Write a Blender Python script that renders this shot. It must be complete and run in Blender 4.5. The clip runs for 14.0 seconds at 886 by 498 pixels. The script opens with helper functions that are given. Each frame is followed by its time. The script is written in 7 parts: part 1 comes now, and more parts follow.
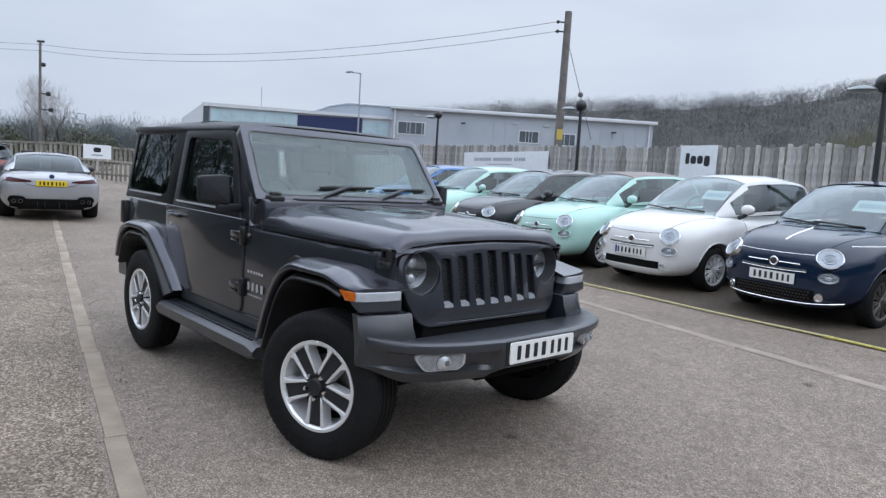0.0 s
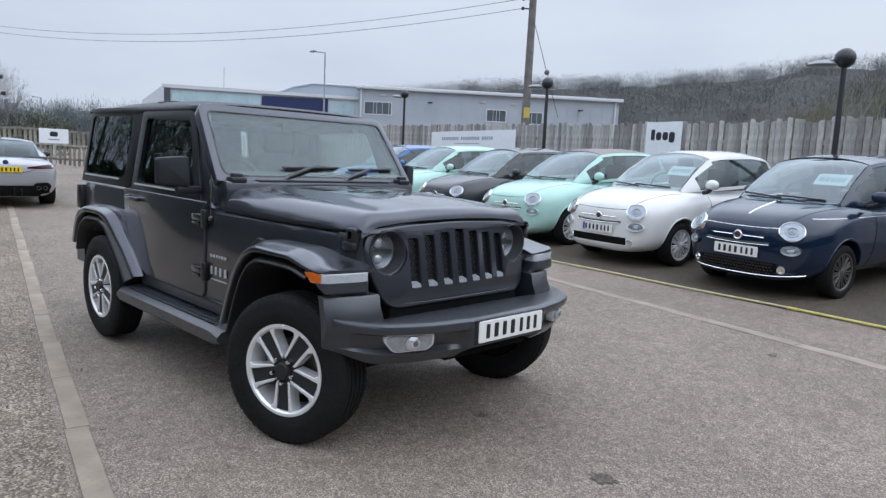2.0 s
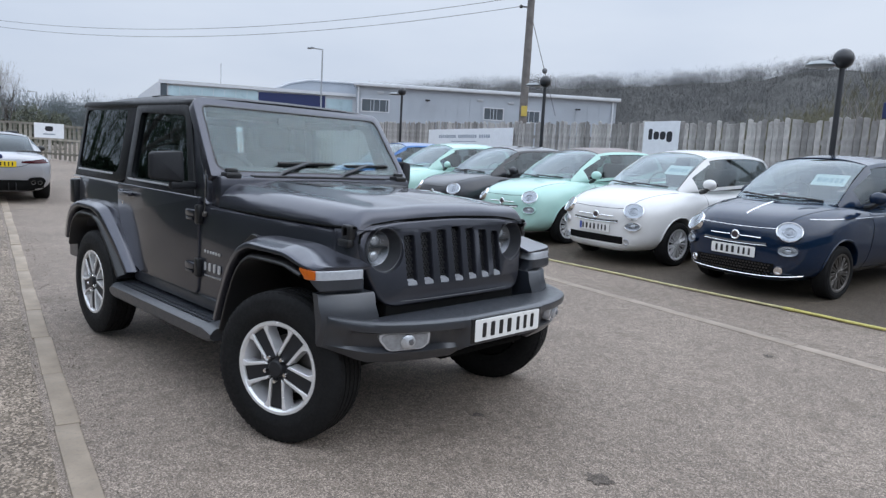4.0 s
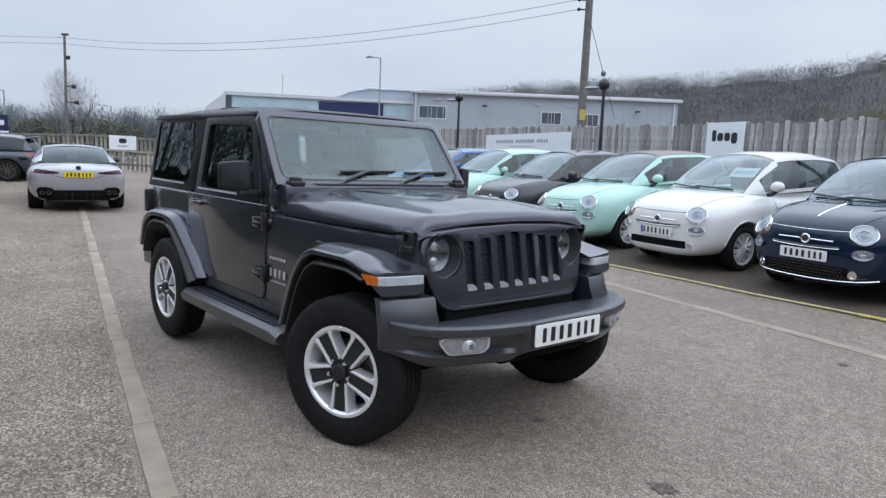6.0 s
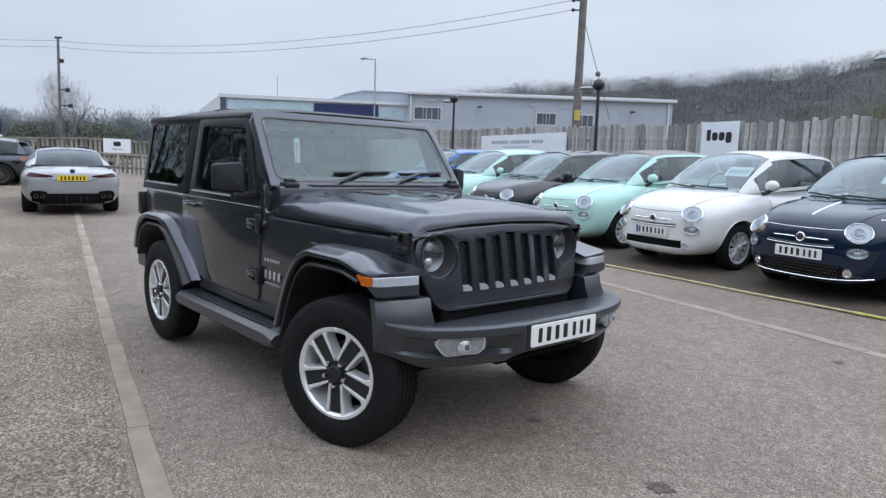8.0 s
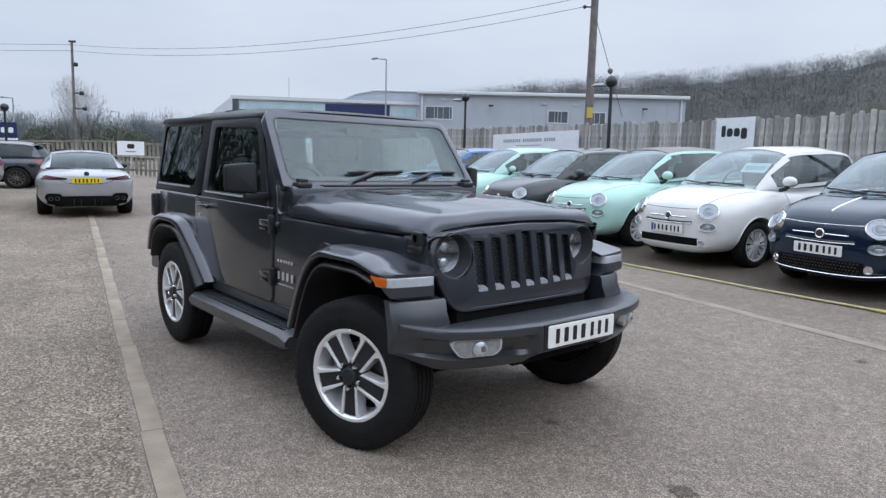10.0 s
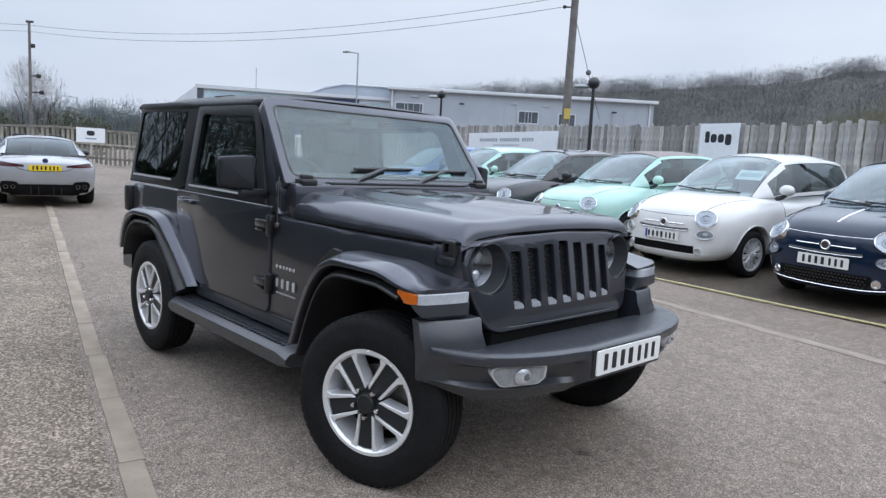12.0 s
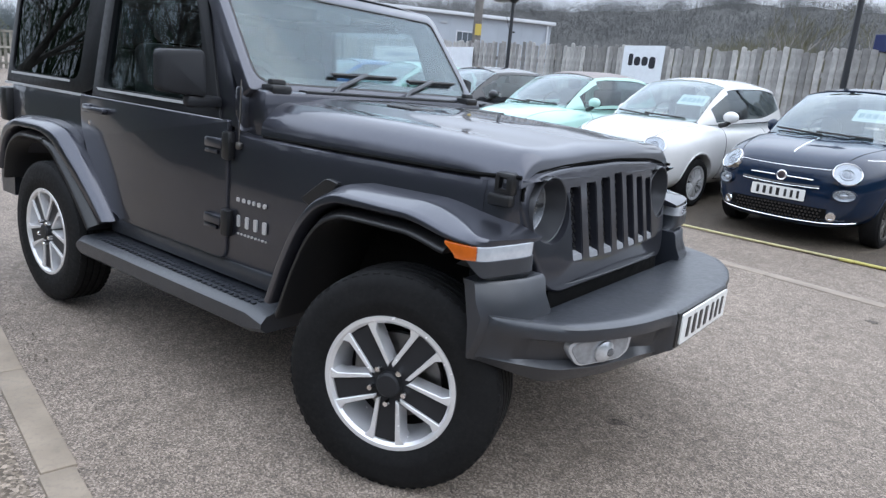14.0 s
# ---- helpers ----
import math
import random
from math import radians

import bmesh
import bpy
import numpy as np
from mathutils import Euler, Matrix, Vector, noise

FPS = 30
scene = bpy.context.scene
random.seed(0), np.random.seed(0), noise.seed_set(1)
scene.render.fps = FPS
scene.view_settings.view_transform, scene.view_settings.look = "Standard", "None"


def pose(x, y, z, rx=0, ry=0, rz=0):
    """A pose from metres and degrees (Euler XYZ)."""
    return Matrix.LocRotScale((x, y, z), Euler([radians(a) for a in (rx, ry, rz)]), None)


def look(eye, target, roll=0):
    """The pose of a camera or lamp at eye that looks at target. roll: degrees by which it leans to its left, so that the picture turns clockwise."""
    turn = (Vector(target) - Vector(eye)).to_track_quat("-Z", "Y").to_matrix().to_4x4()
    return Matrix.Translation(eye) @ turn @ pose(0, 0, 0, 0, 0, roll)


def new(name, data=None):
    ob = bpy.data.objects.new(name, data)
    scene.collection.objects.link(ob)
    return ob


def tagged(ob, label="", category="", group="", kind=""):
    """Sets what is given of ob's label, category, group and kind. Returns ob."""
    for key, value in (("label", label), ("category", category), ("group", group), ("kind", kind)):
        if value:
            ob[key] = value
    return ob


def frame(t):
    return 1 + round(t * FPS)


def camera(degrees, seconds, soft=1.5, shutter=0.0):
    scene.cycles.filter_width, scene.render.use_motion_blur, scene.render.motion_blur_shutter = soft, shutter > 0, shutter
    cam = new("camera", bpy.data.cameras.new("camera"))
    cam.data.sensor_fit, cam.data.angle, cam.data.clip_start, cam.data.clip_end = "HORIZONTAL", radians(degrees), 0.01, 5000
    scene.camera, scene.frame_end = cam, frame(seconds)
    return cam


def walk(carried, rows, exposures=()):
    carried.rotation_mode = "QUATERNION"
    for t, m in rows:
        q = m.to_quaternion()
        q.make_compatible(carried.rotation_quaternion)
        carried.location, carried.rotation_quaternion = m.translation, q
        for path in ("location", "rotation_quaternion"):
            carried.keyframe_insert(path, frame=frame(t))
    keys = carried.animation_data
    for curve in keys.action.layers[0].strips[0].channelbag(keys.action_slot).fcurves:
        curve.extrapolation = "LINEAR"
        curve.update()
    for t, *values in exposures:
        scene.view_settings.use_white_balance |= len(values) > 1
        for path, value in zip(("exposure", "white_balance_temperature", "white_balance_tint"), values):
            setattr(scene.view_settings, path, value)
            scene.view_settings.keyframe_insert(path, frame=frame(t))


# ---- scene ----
cam = camera(65.8, 14.0, 1.4)
PATH = [
    (0, (2.958, -2.675, 1.461), (1.48, -1.343, 1.258), 3.5),
    (0.5, (2.966, -2.645, 1.457), (1.464, -1.357, 1.166), 0.9),
    (1, (2.964, -2.648, 1.461), (1.451, -1.374, 1.168), 1.0),
    (1.5, (2.954, -2.643, 1.453), (1.463, -1.337, 1.185), 1.4),
    (2, (2.937, -2.635, 1.451), (1.526, -1.241, 1.196), 2.7),
    (4.3, (2.911, -2.609, 1.441), (1.507, -1.208, 1.181), 3.2),
    (4.5, (2.92, -2.622, 1.44), (1.503, -1.231, 1.202), 3.3),
    (5, (2.921, -2.631, 1.441), (1.442, -1.308, 1.196), 2.2),
    (5.5, (2.927, -2.64, 1.446), (1.416, -1.355, 1.194), 2.5),
    (6, (2.923, -2.636, 1.447), (1.406, -1.358, 1.195), 2.3),
    (6.5, (2.922, -2.625, 1.445), (1.413, -1.338, 1.185), 1.9),
    (7, (2.916, -2.622, 1.439), (1.413, -1.33, 1.177), 2.0),
    (7.5, (2.925, -2.626, 1.442), (1.419, -1.334, 1.192), 2.1),
    (10, (2.872, -2.603, 1.438), (1.339, -1.343, 1.187), 1.4),
    (10.5, (2.839, -2.583, 1.43), (1.292, -1.339, 1.183), 2.1),
    (11, (2.644, -2.664, 1.427), (1.132, -1.382, 1.16), 2.4),
    (11.5, (2.482, -2.7, 1.426), (1.084, -1.3, 1.133), 4.7),
    (12, (2.35, -2.569, 1.431), (0.887, -1.228, 1.177), 3.1),
    (12.5, (2.209, -2.478, 1.413), (0.721, -1.18, 1.095), 2.5),
    (13, (2.007, -2.52, 1.397), (0.601, -1.129, 1.097), 3.9),
    (13.5, (1.744, -2.571, 1.374), (0.57, -0.985, 1.045), 6.9),
    (14, (1.442, -2.441, 1.349), (0.255, -0.898, 0.89), 5.2),
]
walk(cam, [(t, look(eye, target, roll)) for t, eye, target, roll in PATH],
     exposures=[(0, 0.05), (11, 0.08), (12, 0.15), (12.5, 0.14), (13, 0.15), (13.5, 0.28), (14, 0.45)])

# ---- light ----
SUN_UP, SUN_FROM = radians(52), radians(72)
world = bpy.data.worlds.new("overcast_sky")
scene.world = world
world.use_nodes = True
wt = world.node_tree
wt.nodes.clear()
w_out = wt.nodes.new("ShaderNodeOutputWorld")
w_bg = wt.nodes.new("ShaderNodeBackground")
w_sky = wt.nodes.new("ShaderNodeTexSky")
w_sky.sky_type, w_sky.sun_disc = "NISHITA", False
w_sky.sun_elevation, w_sky.sun_rotation = SUN_UP, SUN_FROM
w_sky.air_density, w_sky.dust_density, w_sky.ozone_density = 1.0, 4.0, 1.0
w_grey = wt.nodes.new("ShaderNodeHueSaturation")
w_grey.inputs["Saturation"].default_value = 0.0
w_coord = wt.nodes.new("ShaderNodeTexCoord")
w_map = wt.nodes.new("ShaderNodeMapping")
w_map.inputs["Scale"].default_value = (1.0, 1.0, 3.5)
w_noise = wt.nodes.new("ShaderNodeTexNoise")
w_noise.inputs["Scale"].default_value = 1.7
w_noise.inputs["Detail"].default_value = 5.0
w_noise.inputs["Roughness"].default_value = 0.5
w_ramp = wt.nodes.new("ShaderNodeValToRGB")
w_ramp.color_ramp.elements[0].position, w_ramp.color_ramp.elements[0].color = 0.33, (0.535, 0.622, 0.77, 1)
w_ramp.color_ramp.elements[1].position, w_ramp.color_ramp.elements[1].color = 0.68, (0.658, 0.735, 0.86, 1)
w_mix = wt.nodes.new("ShaderNodeMix")
w_mix.data_type = "RGBA"
w_mix.inputs["Factor"].default_value = 0.93
w_gain = wt.nodes.new("ShaderNodeMix")
w_gain.data_type, w_gain.blend_type = "RGBA", "MULTIPLY"
w_gain.inputs["Factor"].default_value = 1.0
w_gain.inputs["B"].default_value = (25.0, 25.0, 25.0, 1)
wt.links.new(w_coord.outputs["Generated"], w_map.inputs["Vector"])
wt.links.new(w_map.outputs["Vector"], w_noise.inputs["Vector"])
wt.links.new(w_noise.outputs["Fac"], w_ramp.inputs["Fac"])
# an overcast sky is brightest overhead
w_sep = wt.nodes.new("ShaderNodeSeparateXYZ")
w_up = wt.nodes.new("ShaderNodeValToRGB")
for k, (p, v) in zip([w_up.color_ramp.elements[0], w_up.color_ramp.elements[1], w_up.color_ramp.elements.new(0.3), w_up.color_ramp.elements.new(0.52)], ((0.0, 0.36), (1.0, 1.5), (0.3, 0.41), (0.52, 0.95))):
    k.position, k.color = p, (v, v, v, 1)
w_dome = wt.nodes.new("ShaderNodeMix")
w_dome.data_type, w_dome.blend_type = "RGBA", "MULTIPLY"
w_dome.inputs["Factor"].default_value = 1.0
wt.links.new(w_coord.outputs["Generated"], w_sep.inputs["Vector"])
wt.links.new(w_sep.outputs["Z"], w_up.inputs["Fac"])
wt.links.new(w_ramp.outputs["Color"], w_dome.inputs["A"])
wt.links.new(w_up.outputs["Color"], w_dome.inputs["B"])
wt.links.new(w_dome.outputs["Result"], w_gain.inputs["A"])
wt.links.new(w_sky.outputs["Color"], w_grey.inputs["Color"])
wt.links.new(w_grey.outputs["Color"], w_mix.inputs["A"])
wt.links.new(w_gain.outputs["Result"], w_mix.inputs["B"])
wt.links.new(w_mix.outputs["Result"], w_bg.inputs["Color"])
wt.links.new(w_bg.outputs["Background"], w_out.inputs["Surface"])
w_bg.inputs["Strength"].default_value = 0.107

sun = new("sun", bpy.data.lights.new("sun", "SUN"))
sun.data.energy, sun.data.angle, sun.data.color = 0.5, radians(70), (1.0, 0.97, 0.93)
sun.matrix_world = look((0, 0, 30), (0 - math.sin(SUN_FROM) * 30 / math.tan(SUN_UP), -math.cos(SUN_FROM) * 30 / math.tan(SUN_UP), 0))


# ---- materials ----
def nodes_of(name):
    m = bpy.data.materials.new(name)
    m.use_nodes = True
    t = m.node_tree
    return m, t, t.nodes["Principled BSDF"]


def noise_node(t, scale, detail=4.0, rough=0.55, coord="Object"):
    c = t.nodes.new("ShaderNodeTexCoord")
    n = t.nodes.new("ShaderNodeTexNoise")
    n.inputs["Scale"].default_value, n.inputs["Detail"].default_value, n.inputs["Roughness"].default_value = scale, detail, rough
    t.links.new(c.outputs[coord], n.inputs["Vector"])
    return n


def ramp_node(t, src, stops):
    r = t.nodes.new("ShaderNodeValToRGB")
    e = r.color_ramp.elements
    while len(e) < len(stops):
        e.new(0.5)
    for k, (p, c) in zip(e, stops):
        k.position, k.color = p, (*c, 1) if len(c) == 3 else (c[0], c[0], c[0], 1)
    t.links.new(src, r.inputs["Fac"])
    return r


def mix_node(t, a, b, fac, blend="MIX"):
    m = t.nodes.new("ShaderNodeMix")
    m.data_type, m.blend_type = "RGBA", blend
    for key, v in (("A", a), ("B", b), ("Factor", fac)):
        if isinstance(v, (int, float)):
            m.inputs[key].default_value = v
        elif isinstance(v, tuple):
            m.inputs[key].default_value = (*v, 1)
        else:
            t.links.new(v, m.inputs[key])
    return m.outputs["Result"]


def bump_node(t, bsdf, src, strength=0.3, dist=0.01):
    b = t.nodes.new("ShaderNodeBump")
    b.inputs["Strength"].default_value, b.inputs["Distance"].default_value = strength, dist
    t.links.new(src, b.inputs["Height"])
    t.links.new(b.outputs["Normal"], bsdf.inputs["Normal"])


def surface(name, color, rough=0.5, metal=0.0, coat=0.0, var=0.12, scale=9.0, bump=0.0, bscale=200.0, spec=0.5, dirt=0.0, random_tone=0.0, sheen=0.0, coat_rough=0.04):
    """A painted, plastic, metal or stone surface with two scales of variation."""
    m, t, p = nodes_of(name)
    p.inputs["Metallic"].default_value = metal
    p.inputs["Coat Weight"].default_value = coat
    p.inputs["Coat Roughness"].default_value = coat_rough
    p.inputs["Specular IOR Level"].default_value = spec
    p.inputs["Sheen Weight"].default_value = sheen
    p.inputs["Sheen Roughness"].default_value = 0.4
    big = noise_node(t, scale, 3)
    dark = tuple(c * (1 - var) for c in color)
    light = tuple(min(1, c * (1 + var)) for c in color)
    col = ramp_node(t, big.outputs["Fac"], [(0.3, dark), (0.7, light)]).outputs["Color"]
    if dirt:
        fine = noise_node(t, scale * 7, 6, 0.7)
        col = mix_node(t, col, (0.16, 0.14, 0.12), ramp_node(t, fine.outputs["Fac"], [(0.5, (0.0,)), (0.75, (dirt,))]).outputs["Color"])
    if random_tone:
        info = t.nodes.new("ShaderNodeObjectInfo")
        col = mix_node(t, col, ramp_node(t, info.outputs["Random"], [(0, (1 - random_tone,)), (1, (1 + random_tone,))]).outputs["Color"], 1.0, "MULTIPLY")
    t.links.new(col, p.inputs["Base Color"])
    rn = noise_node(t, scale * 4, 4)
    rr = ramp_node(t, rn.outputs["Fac"], [(0.3, (max(0.02, rough * 0.85),)), (0.7, (min(1, rough * 1.15),))])
    t.links.new(rr.outputs["Color"], p.inputs["Roughness"])
    if bump:
        bump_node(t, p, noise_node(t, bscale, 3).outputs["Fac"], bump, 0.002)
    return m


def car_paint(name, color, metal=0.0, rough=0.3, flake=0.0, haze=0.03):
    m, t, p = nodes_of(name)
    p.inputs["Metallic"].default_value = metal
    p.inputs["Roughness"].default_value = rough
    p.inputs["Specular IOR Level"].default_value = 0.08
    p.inputs["Coat Weight"].default_value = 1.0
    p.inputs["Coat Roughness"].default_value = haze
    big = noise_node(t, 2.3, 3)
    col = ramp_node(t, big.outputs["Fac"], [(0.3, tuple(c * 0.94 for c in color)), (0.7, tuple(min(1, c * 1.05) for c in color))]).outputs["Color"]
    if flake:
        f = noise_node(t, 900, 1)
        col = mix_node(t, col, tuple(min(1, c * 2.2 + 0.02) for c in color), ramp_node(t, f.outputs["Fac"], [(0.55, (0.0,)), (0.75, (flake,))]).outputs["Color"])
    dust = noise_node(t, 26, 6, 0.65)
    col = mix_node(t, col, (0.25, 0.24, 0.22), ramp_node(t, dust.outputs["Fac"], [(0.5, (0.0,)), (0.8, (0.02 + 0.05 * min(1.0, max(color) * 2),))]).outputs["Color"])
    t.links.new(col, p.inputs["Base Color"])
    return m


def glass_mat(name, tint, head_on=0.09, gloss=1.0):
    """Thin pane: what is behind shows tinted, the sky mirrors by Fresnel."""
    m = bpy.data.materials.new(name)
    m.use_nodes = True
    t = m.node_tree
    t.nodes.clear()
    out = t.nodes.new("ShaderNodeOutputMaterial")
    tr = t.nodes.new("ShaderNodeBsdfTransparent")
    tr.inputs["Color"].default_value = (*tint, 1)
    gl = t.nodes.new("ShaderNodeBsdfGlossy")
    gl.inputs["Roughness"].default_value = 0.0
    gl.inputs["Color"].default_value = (0.90 * gloss, 0.97 * gloss, gloss, 1)
    lw = t.nodes.new("ShaderNodeLayerWeight")
    lw.inputs["Blend"].default_value = 0.5
    pw = t.nodes.new("ShaderNodeMath")
    pw.operation = "POWER"
    pw.inputs[1].default_value = 4.0
    fr = t.nodes.new("ShaderNodeMapRange")
    fr.inputs["To Min"].default_value = head_on
    t.links.new(lw.outputs["Facing"], pw.inputs[0])
    t.links.new(pw.outputs["Value"], fr.inputs["Value"])
    mx = t.nodes.new("ShaderNodeMixShader")
    t.links.new(fr.outputs["Result"], mx.inputs["Fac"])
    t.links.new(tr.outputs["BSDF"], mx.inputs[1])
    t.links.new(gl.outputs["BSDF"], mx.inputs[2])
    t.links.new(mx.outputs["Shader"], out.inputs["Surface"])
    return m


def tarmac(name, base, stone, wear, grain=170.0, stain=0.5):
    m, t, p = nodes_of(name)
    vor = t.nodes.new("ShaderNodeTexVoronoi")
    vor.inputs["Scale"].default_value = grain
    c = t.nodes.new("ShaderNodeTexCoord")
    t.links.new(c.outputs["Object"], vor.inputs["Vector"])
    grey = t.nodes.new("ShaderNodeSeparateColor")
    t.links.new(vor.outputs["Color"], grey.inputs["Color"])
    col = ramp_node(t, grey.outputs[0], [(0.0, tuple(b * 0.58 for b in base)), (0.45, base), (0.8, stone), (1.0, tuple(min(1, s * 1.35) for s in stone))]).outputs["Color"]
    mid = noise_node(t, 14, 6, 0.7)
    col = mix_node(t, col, ramp_node(t, mid.outputs["Fac"], [(0.3, (0.72,)), (0.7, (1.22,))]).outputs["Color"], 1.0, "MULTIPLY")
    big = noise_node(t, 0.55, 5, 0.6)
    col = mix_node(t, col, ramp_node(t, big.outputs["Fac"], [(0.3, (1 - stain * 0.3,)), (0.65, (1 + stain * 0.2,))]).outputs["Color"], 1.0, "MULTIPLY")
    moss = noise_node(t, 3.1, 6, 0.75)
    col = mix_node(t, col, wear, ramp_node(t, moss.outputs["Fac"], [(0.53, (0.0,)), (0.72, (0.6,))]).outputs["Color"])
    t.links.new(col, p.inputs["Base Color"])
    p.inputs["Roughness"].default_value = 0.82
    p.inputs["Specular IOR Level"].default_value = 0.35
    bump_node(t, p, vor.outputs["Distance"], 0.55, 0.004)
    return m


M = {}
M["tarmac"] = tarmac("lot_tarmac", (0.184, 0.149, 0.121), (0.308, 0.252, 0.207), (0.120, 0.094, 0.071))
M["tarmac_old"] = tarmac("old_tarmac", (0.168, 0.134, 0.101), (0.328, 0.266, 0.210), (0.097, 0.076, 0.053), 95.0, 1.0)
# damp bay colour, made darker for the shade beneath the parked cars
M["tarmac_damp_shade"] = tarmac("damp_shaded_tarmac", (0.066, 0.051, 0.037), (0.108, 0.086, 0.066), (0.042, 0.033, 0.024), 130.0, 0.9)
M["grit"] = surface("loose_grit_stone", (0.19, 0.158, 0.13), 0.9, var=0.5, scale=60)
M["concrete"] = surface("kerb_concrete", (0.285, 0.232, 0.178), 0.85, var=0.2, scale=5, bump=0.5, bscale=160, dirt=0.5, random_tone=0.08)
M["gray_paint"] = car_paint("granite_grey_paint", (0.060, 0.062, 0.077), 0.78, 0.33, 0.25, 0.035)
M["hardtop"] = surface("hardtop_black", (0.008, 0.0085, 0.010), 0.4, coat=0.14, spec=0.15, var=0.1, bump=0.05, bscale=400)
M["black_plastic"] = surface("textured_black_plastic", (0.015, 0.018, 0.025), 0.38, var=0.15, scale=12, bump=0.15, bscale=700, dirt=0.03, spec=0.8, sheen=0.03, coat=0.3, coat_rough=0.25)
M["trim_black"] = surface("satin_black_trim", (0.012, 0.012, 0.013), 0.35, var=0.1)
M["gloss_black"] = surface("gloss_black_trim", (0.008, 0.008, 0.009), 0.12, coat=0.5, var=0.05)
# near-black of underside, joints and openings; also shade painted inside the wheels
M["void"] = surface("underbody_shade_black", (0.006, 0.006, 0.006), 0.9, var=0.2, spec=0.1)
M["rubber"] = surface("tyre_rubber", (0.009, 0.009, 0.0095), 0.75, var=0.2, scale=14, bump=0.2, bscale=300, spec=0.2, dirt=0.05)
M["silver"] = surface("machined_alloy", (0.80, 0.80, 0.81), 0.24, metal=0.5, var=0.03)
M["alloy_dark"] = surface("painted_grey_alloy", (0.05, 0.051, 0.055), 0.35, metal=0.4, coat=0.5, var=0.06)
M["alloy_inset"] = surface("charcoal_alloy_inset", (0.022, 0.0225, 0.025), 0.5, metal=0.1, var=0.08, spec=0.3)
M["foot_grey"] = surface("pale_slot_foot", (0.30, 0.31, 0.33), 0.4, metal=0.3, var=0.05)
M["mirror_black"] = surface("black_mirror_shell", (0.016, 0.017, 0.020), 0.5, var=0.12, scale=12, bump=0.2, bscale=700, spec=0.3)
M["alloy_grey"] = surface("silver_alloy", (0.55, 0.55, 0.56), 0.35, metal=0.45, var=0.05)
M["wiper_grey"] = surface("worn_grey_arm", (0.075, 0.078, 0.085), 0.5, var=0.15)
M["chrome"] = surface("chrome", (0.86, 0.86, 0.87), 0.08, metal=1.0, var=0.02)
M["brake"] = surface("brake_disc_steel", (0.16, 0.15, 0.14), 0.45, metal=0.9, var=0.2, scale=25)
M["lamp_clear"] = surface("clear_lamp_lens", (0.56, 0.58, 0.62), 0.12, metal=0.35, coat=0.8, var=0.08, scale=40)
M["lamp_inner"] = surface("lamp_reflector", (0.6, 0.62, 0.65), 0.16, metal=0.5, var=0.2, scale=35)
M["lamp_dim"] = surface("dim_lamp_reflector", (0.22, 0.23, 0.25), 0.25, metal=0.6, var=0.25, scale=30)
M["lamp_mid"] = surface("grey_lamp_reflector", (0.36, 0.38, 0.41), 0.2, metal=0.45, var=0.25, scale=30)
M["lamp_tube"] = surface("grey_lamp_surround", (0.040, 0.041, 0.046), 0.4, var=0.1, coat=0.3)
M["lamp_amber"] = surface("amber_lens", (0.52, 0.11, 0.012), 0.16, coat=0.8, var=0.1, scale=30)
M["lamp_red"] = surface("dark_red_lens", (0.16, 0.008, 0.012), 0.14, coat=0.8, var=0.2, scale=20)
M["lamp_deep"] = surface("deep_red_lens", (0.055, 0.006, 0.010), 0.2, coat=0.2, var=0.2, scale=20)
M["plate_white"] = surface("white_plate", (0.78, 0.78, 0.76), 0.3, var=0.03, coat=0.2)
M["plate_yellow"] = surface("yellow_plate", (0.75, 0.53, 0.02), 0.3, var=0.03, coat=0.2)
M["plate_ink"] = surface("plate_black", (0.012, 0.012, 0.014), 0.35, var=0.05)
M["plate_blue"] = surface("plate_blue", (0.02, 0.06, 0.35), 0.35, var=0.05)
M["interior"] = surface("dark_cabin_trim", (0.02, 0.02, 0.022), 0.7, var=0.2, scale=12)
M["seat"] = surface("black_seat_cloth", (0.03, 0.03, 0.033), 0.85, var=0.2, scale=20, bump=0.2, bscale=500)
M["seat_light"] = surface("ivory_seat_trim", (0.55, 0.53, 0.48), 0.6, var=0.08, scale=14)
M["card"] = surface("white_price_card", (0.46, 0.53, 0.545), 0.5, var=0.04)
M["card_ink"] = surface("grey_card_print", (0.22, 0.3, 0.36), 0.6, var=0.05)
M["screen"] = glass_mat("sky_mirroring_screen", (0.68, 0.79, 0.77), 0.17, 0.94)
M["screen_wide"] = glass_mat("grey_sky_mirroring_screen", (0.86, 0.92, 0.92), 0.07, 0.74)
M["glass_door"] = glass_mat("front_door_glass", (0.74, 0.80, 0.80), 0.05, 0.8)
M["lens"] = glass_mat("lamp_lens_glass", (0.93, 0.94, 0.95), 0.05)
M["glass_dark"] = glass_mat("privacy_glass", (0.12, 0.13, 0.135), 0.06, 0.8)
M["glass_side"] = glass_mat("tinted_side_glass", (0.36, 0.41, 0.42), 0.07, 0.85)
M["mint"] = car_paint("mint_green_paint", (0.42, 0.65, 0.585), 0.0, 0.35)
M["white"] = car_paint("white_paint", (0.70, 0.695, 0.685), 0.0, 0.35)
M["navy"] = car_paint("navy_blue_paint", (0.003, 0.013, 0.036), 0.0, 0.32, 0.08)
M["ink"] = car_paint("dark_grey_paint", (0.026, 0.027, 0.031), 0.2, 0.3, 0.3)
M["blue"] = car_paint("bright_blue_paint", (0.03, 0.11, 0.30), 0.2, 0.3)
M["silver_paint"] = car_paint("silver_paint", (0.41, 0.415, 0.44), 0.65, 0.33, 0.2)
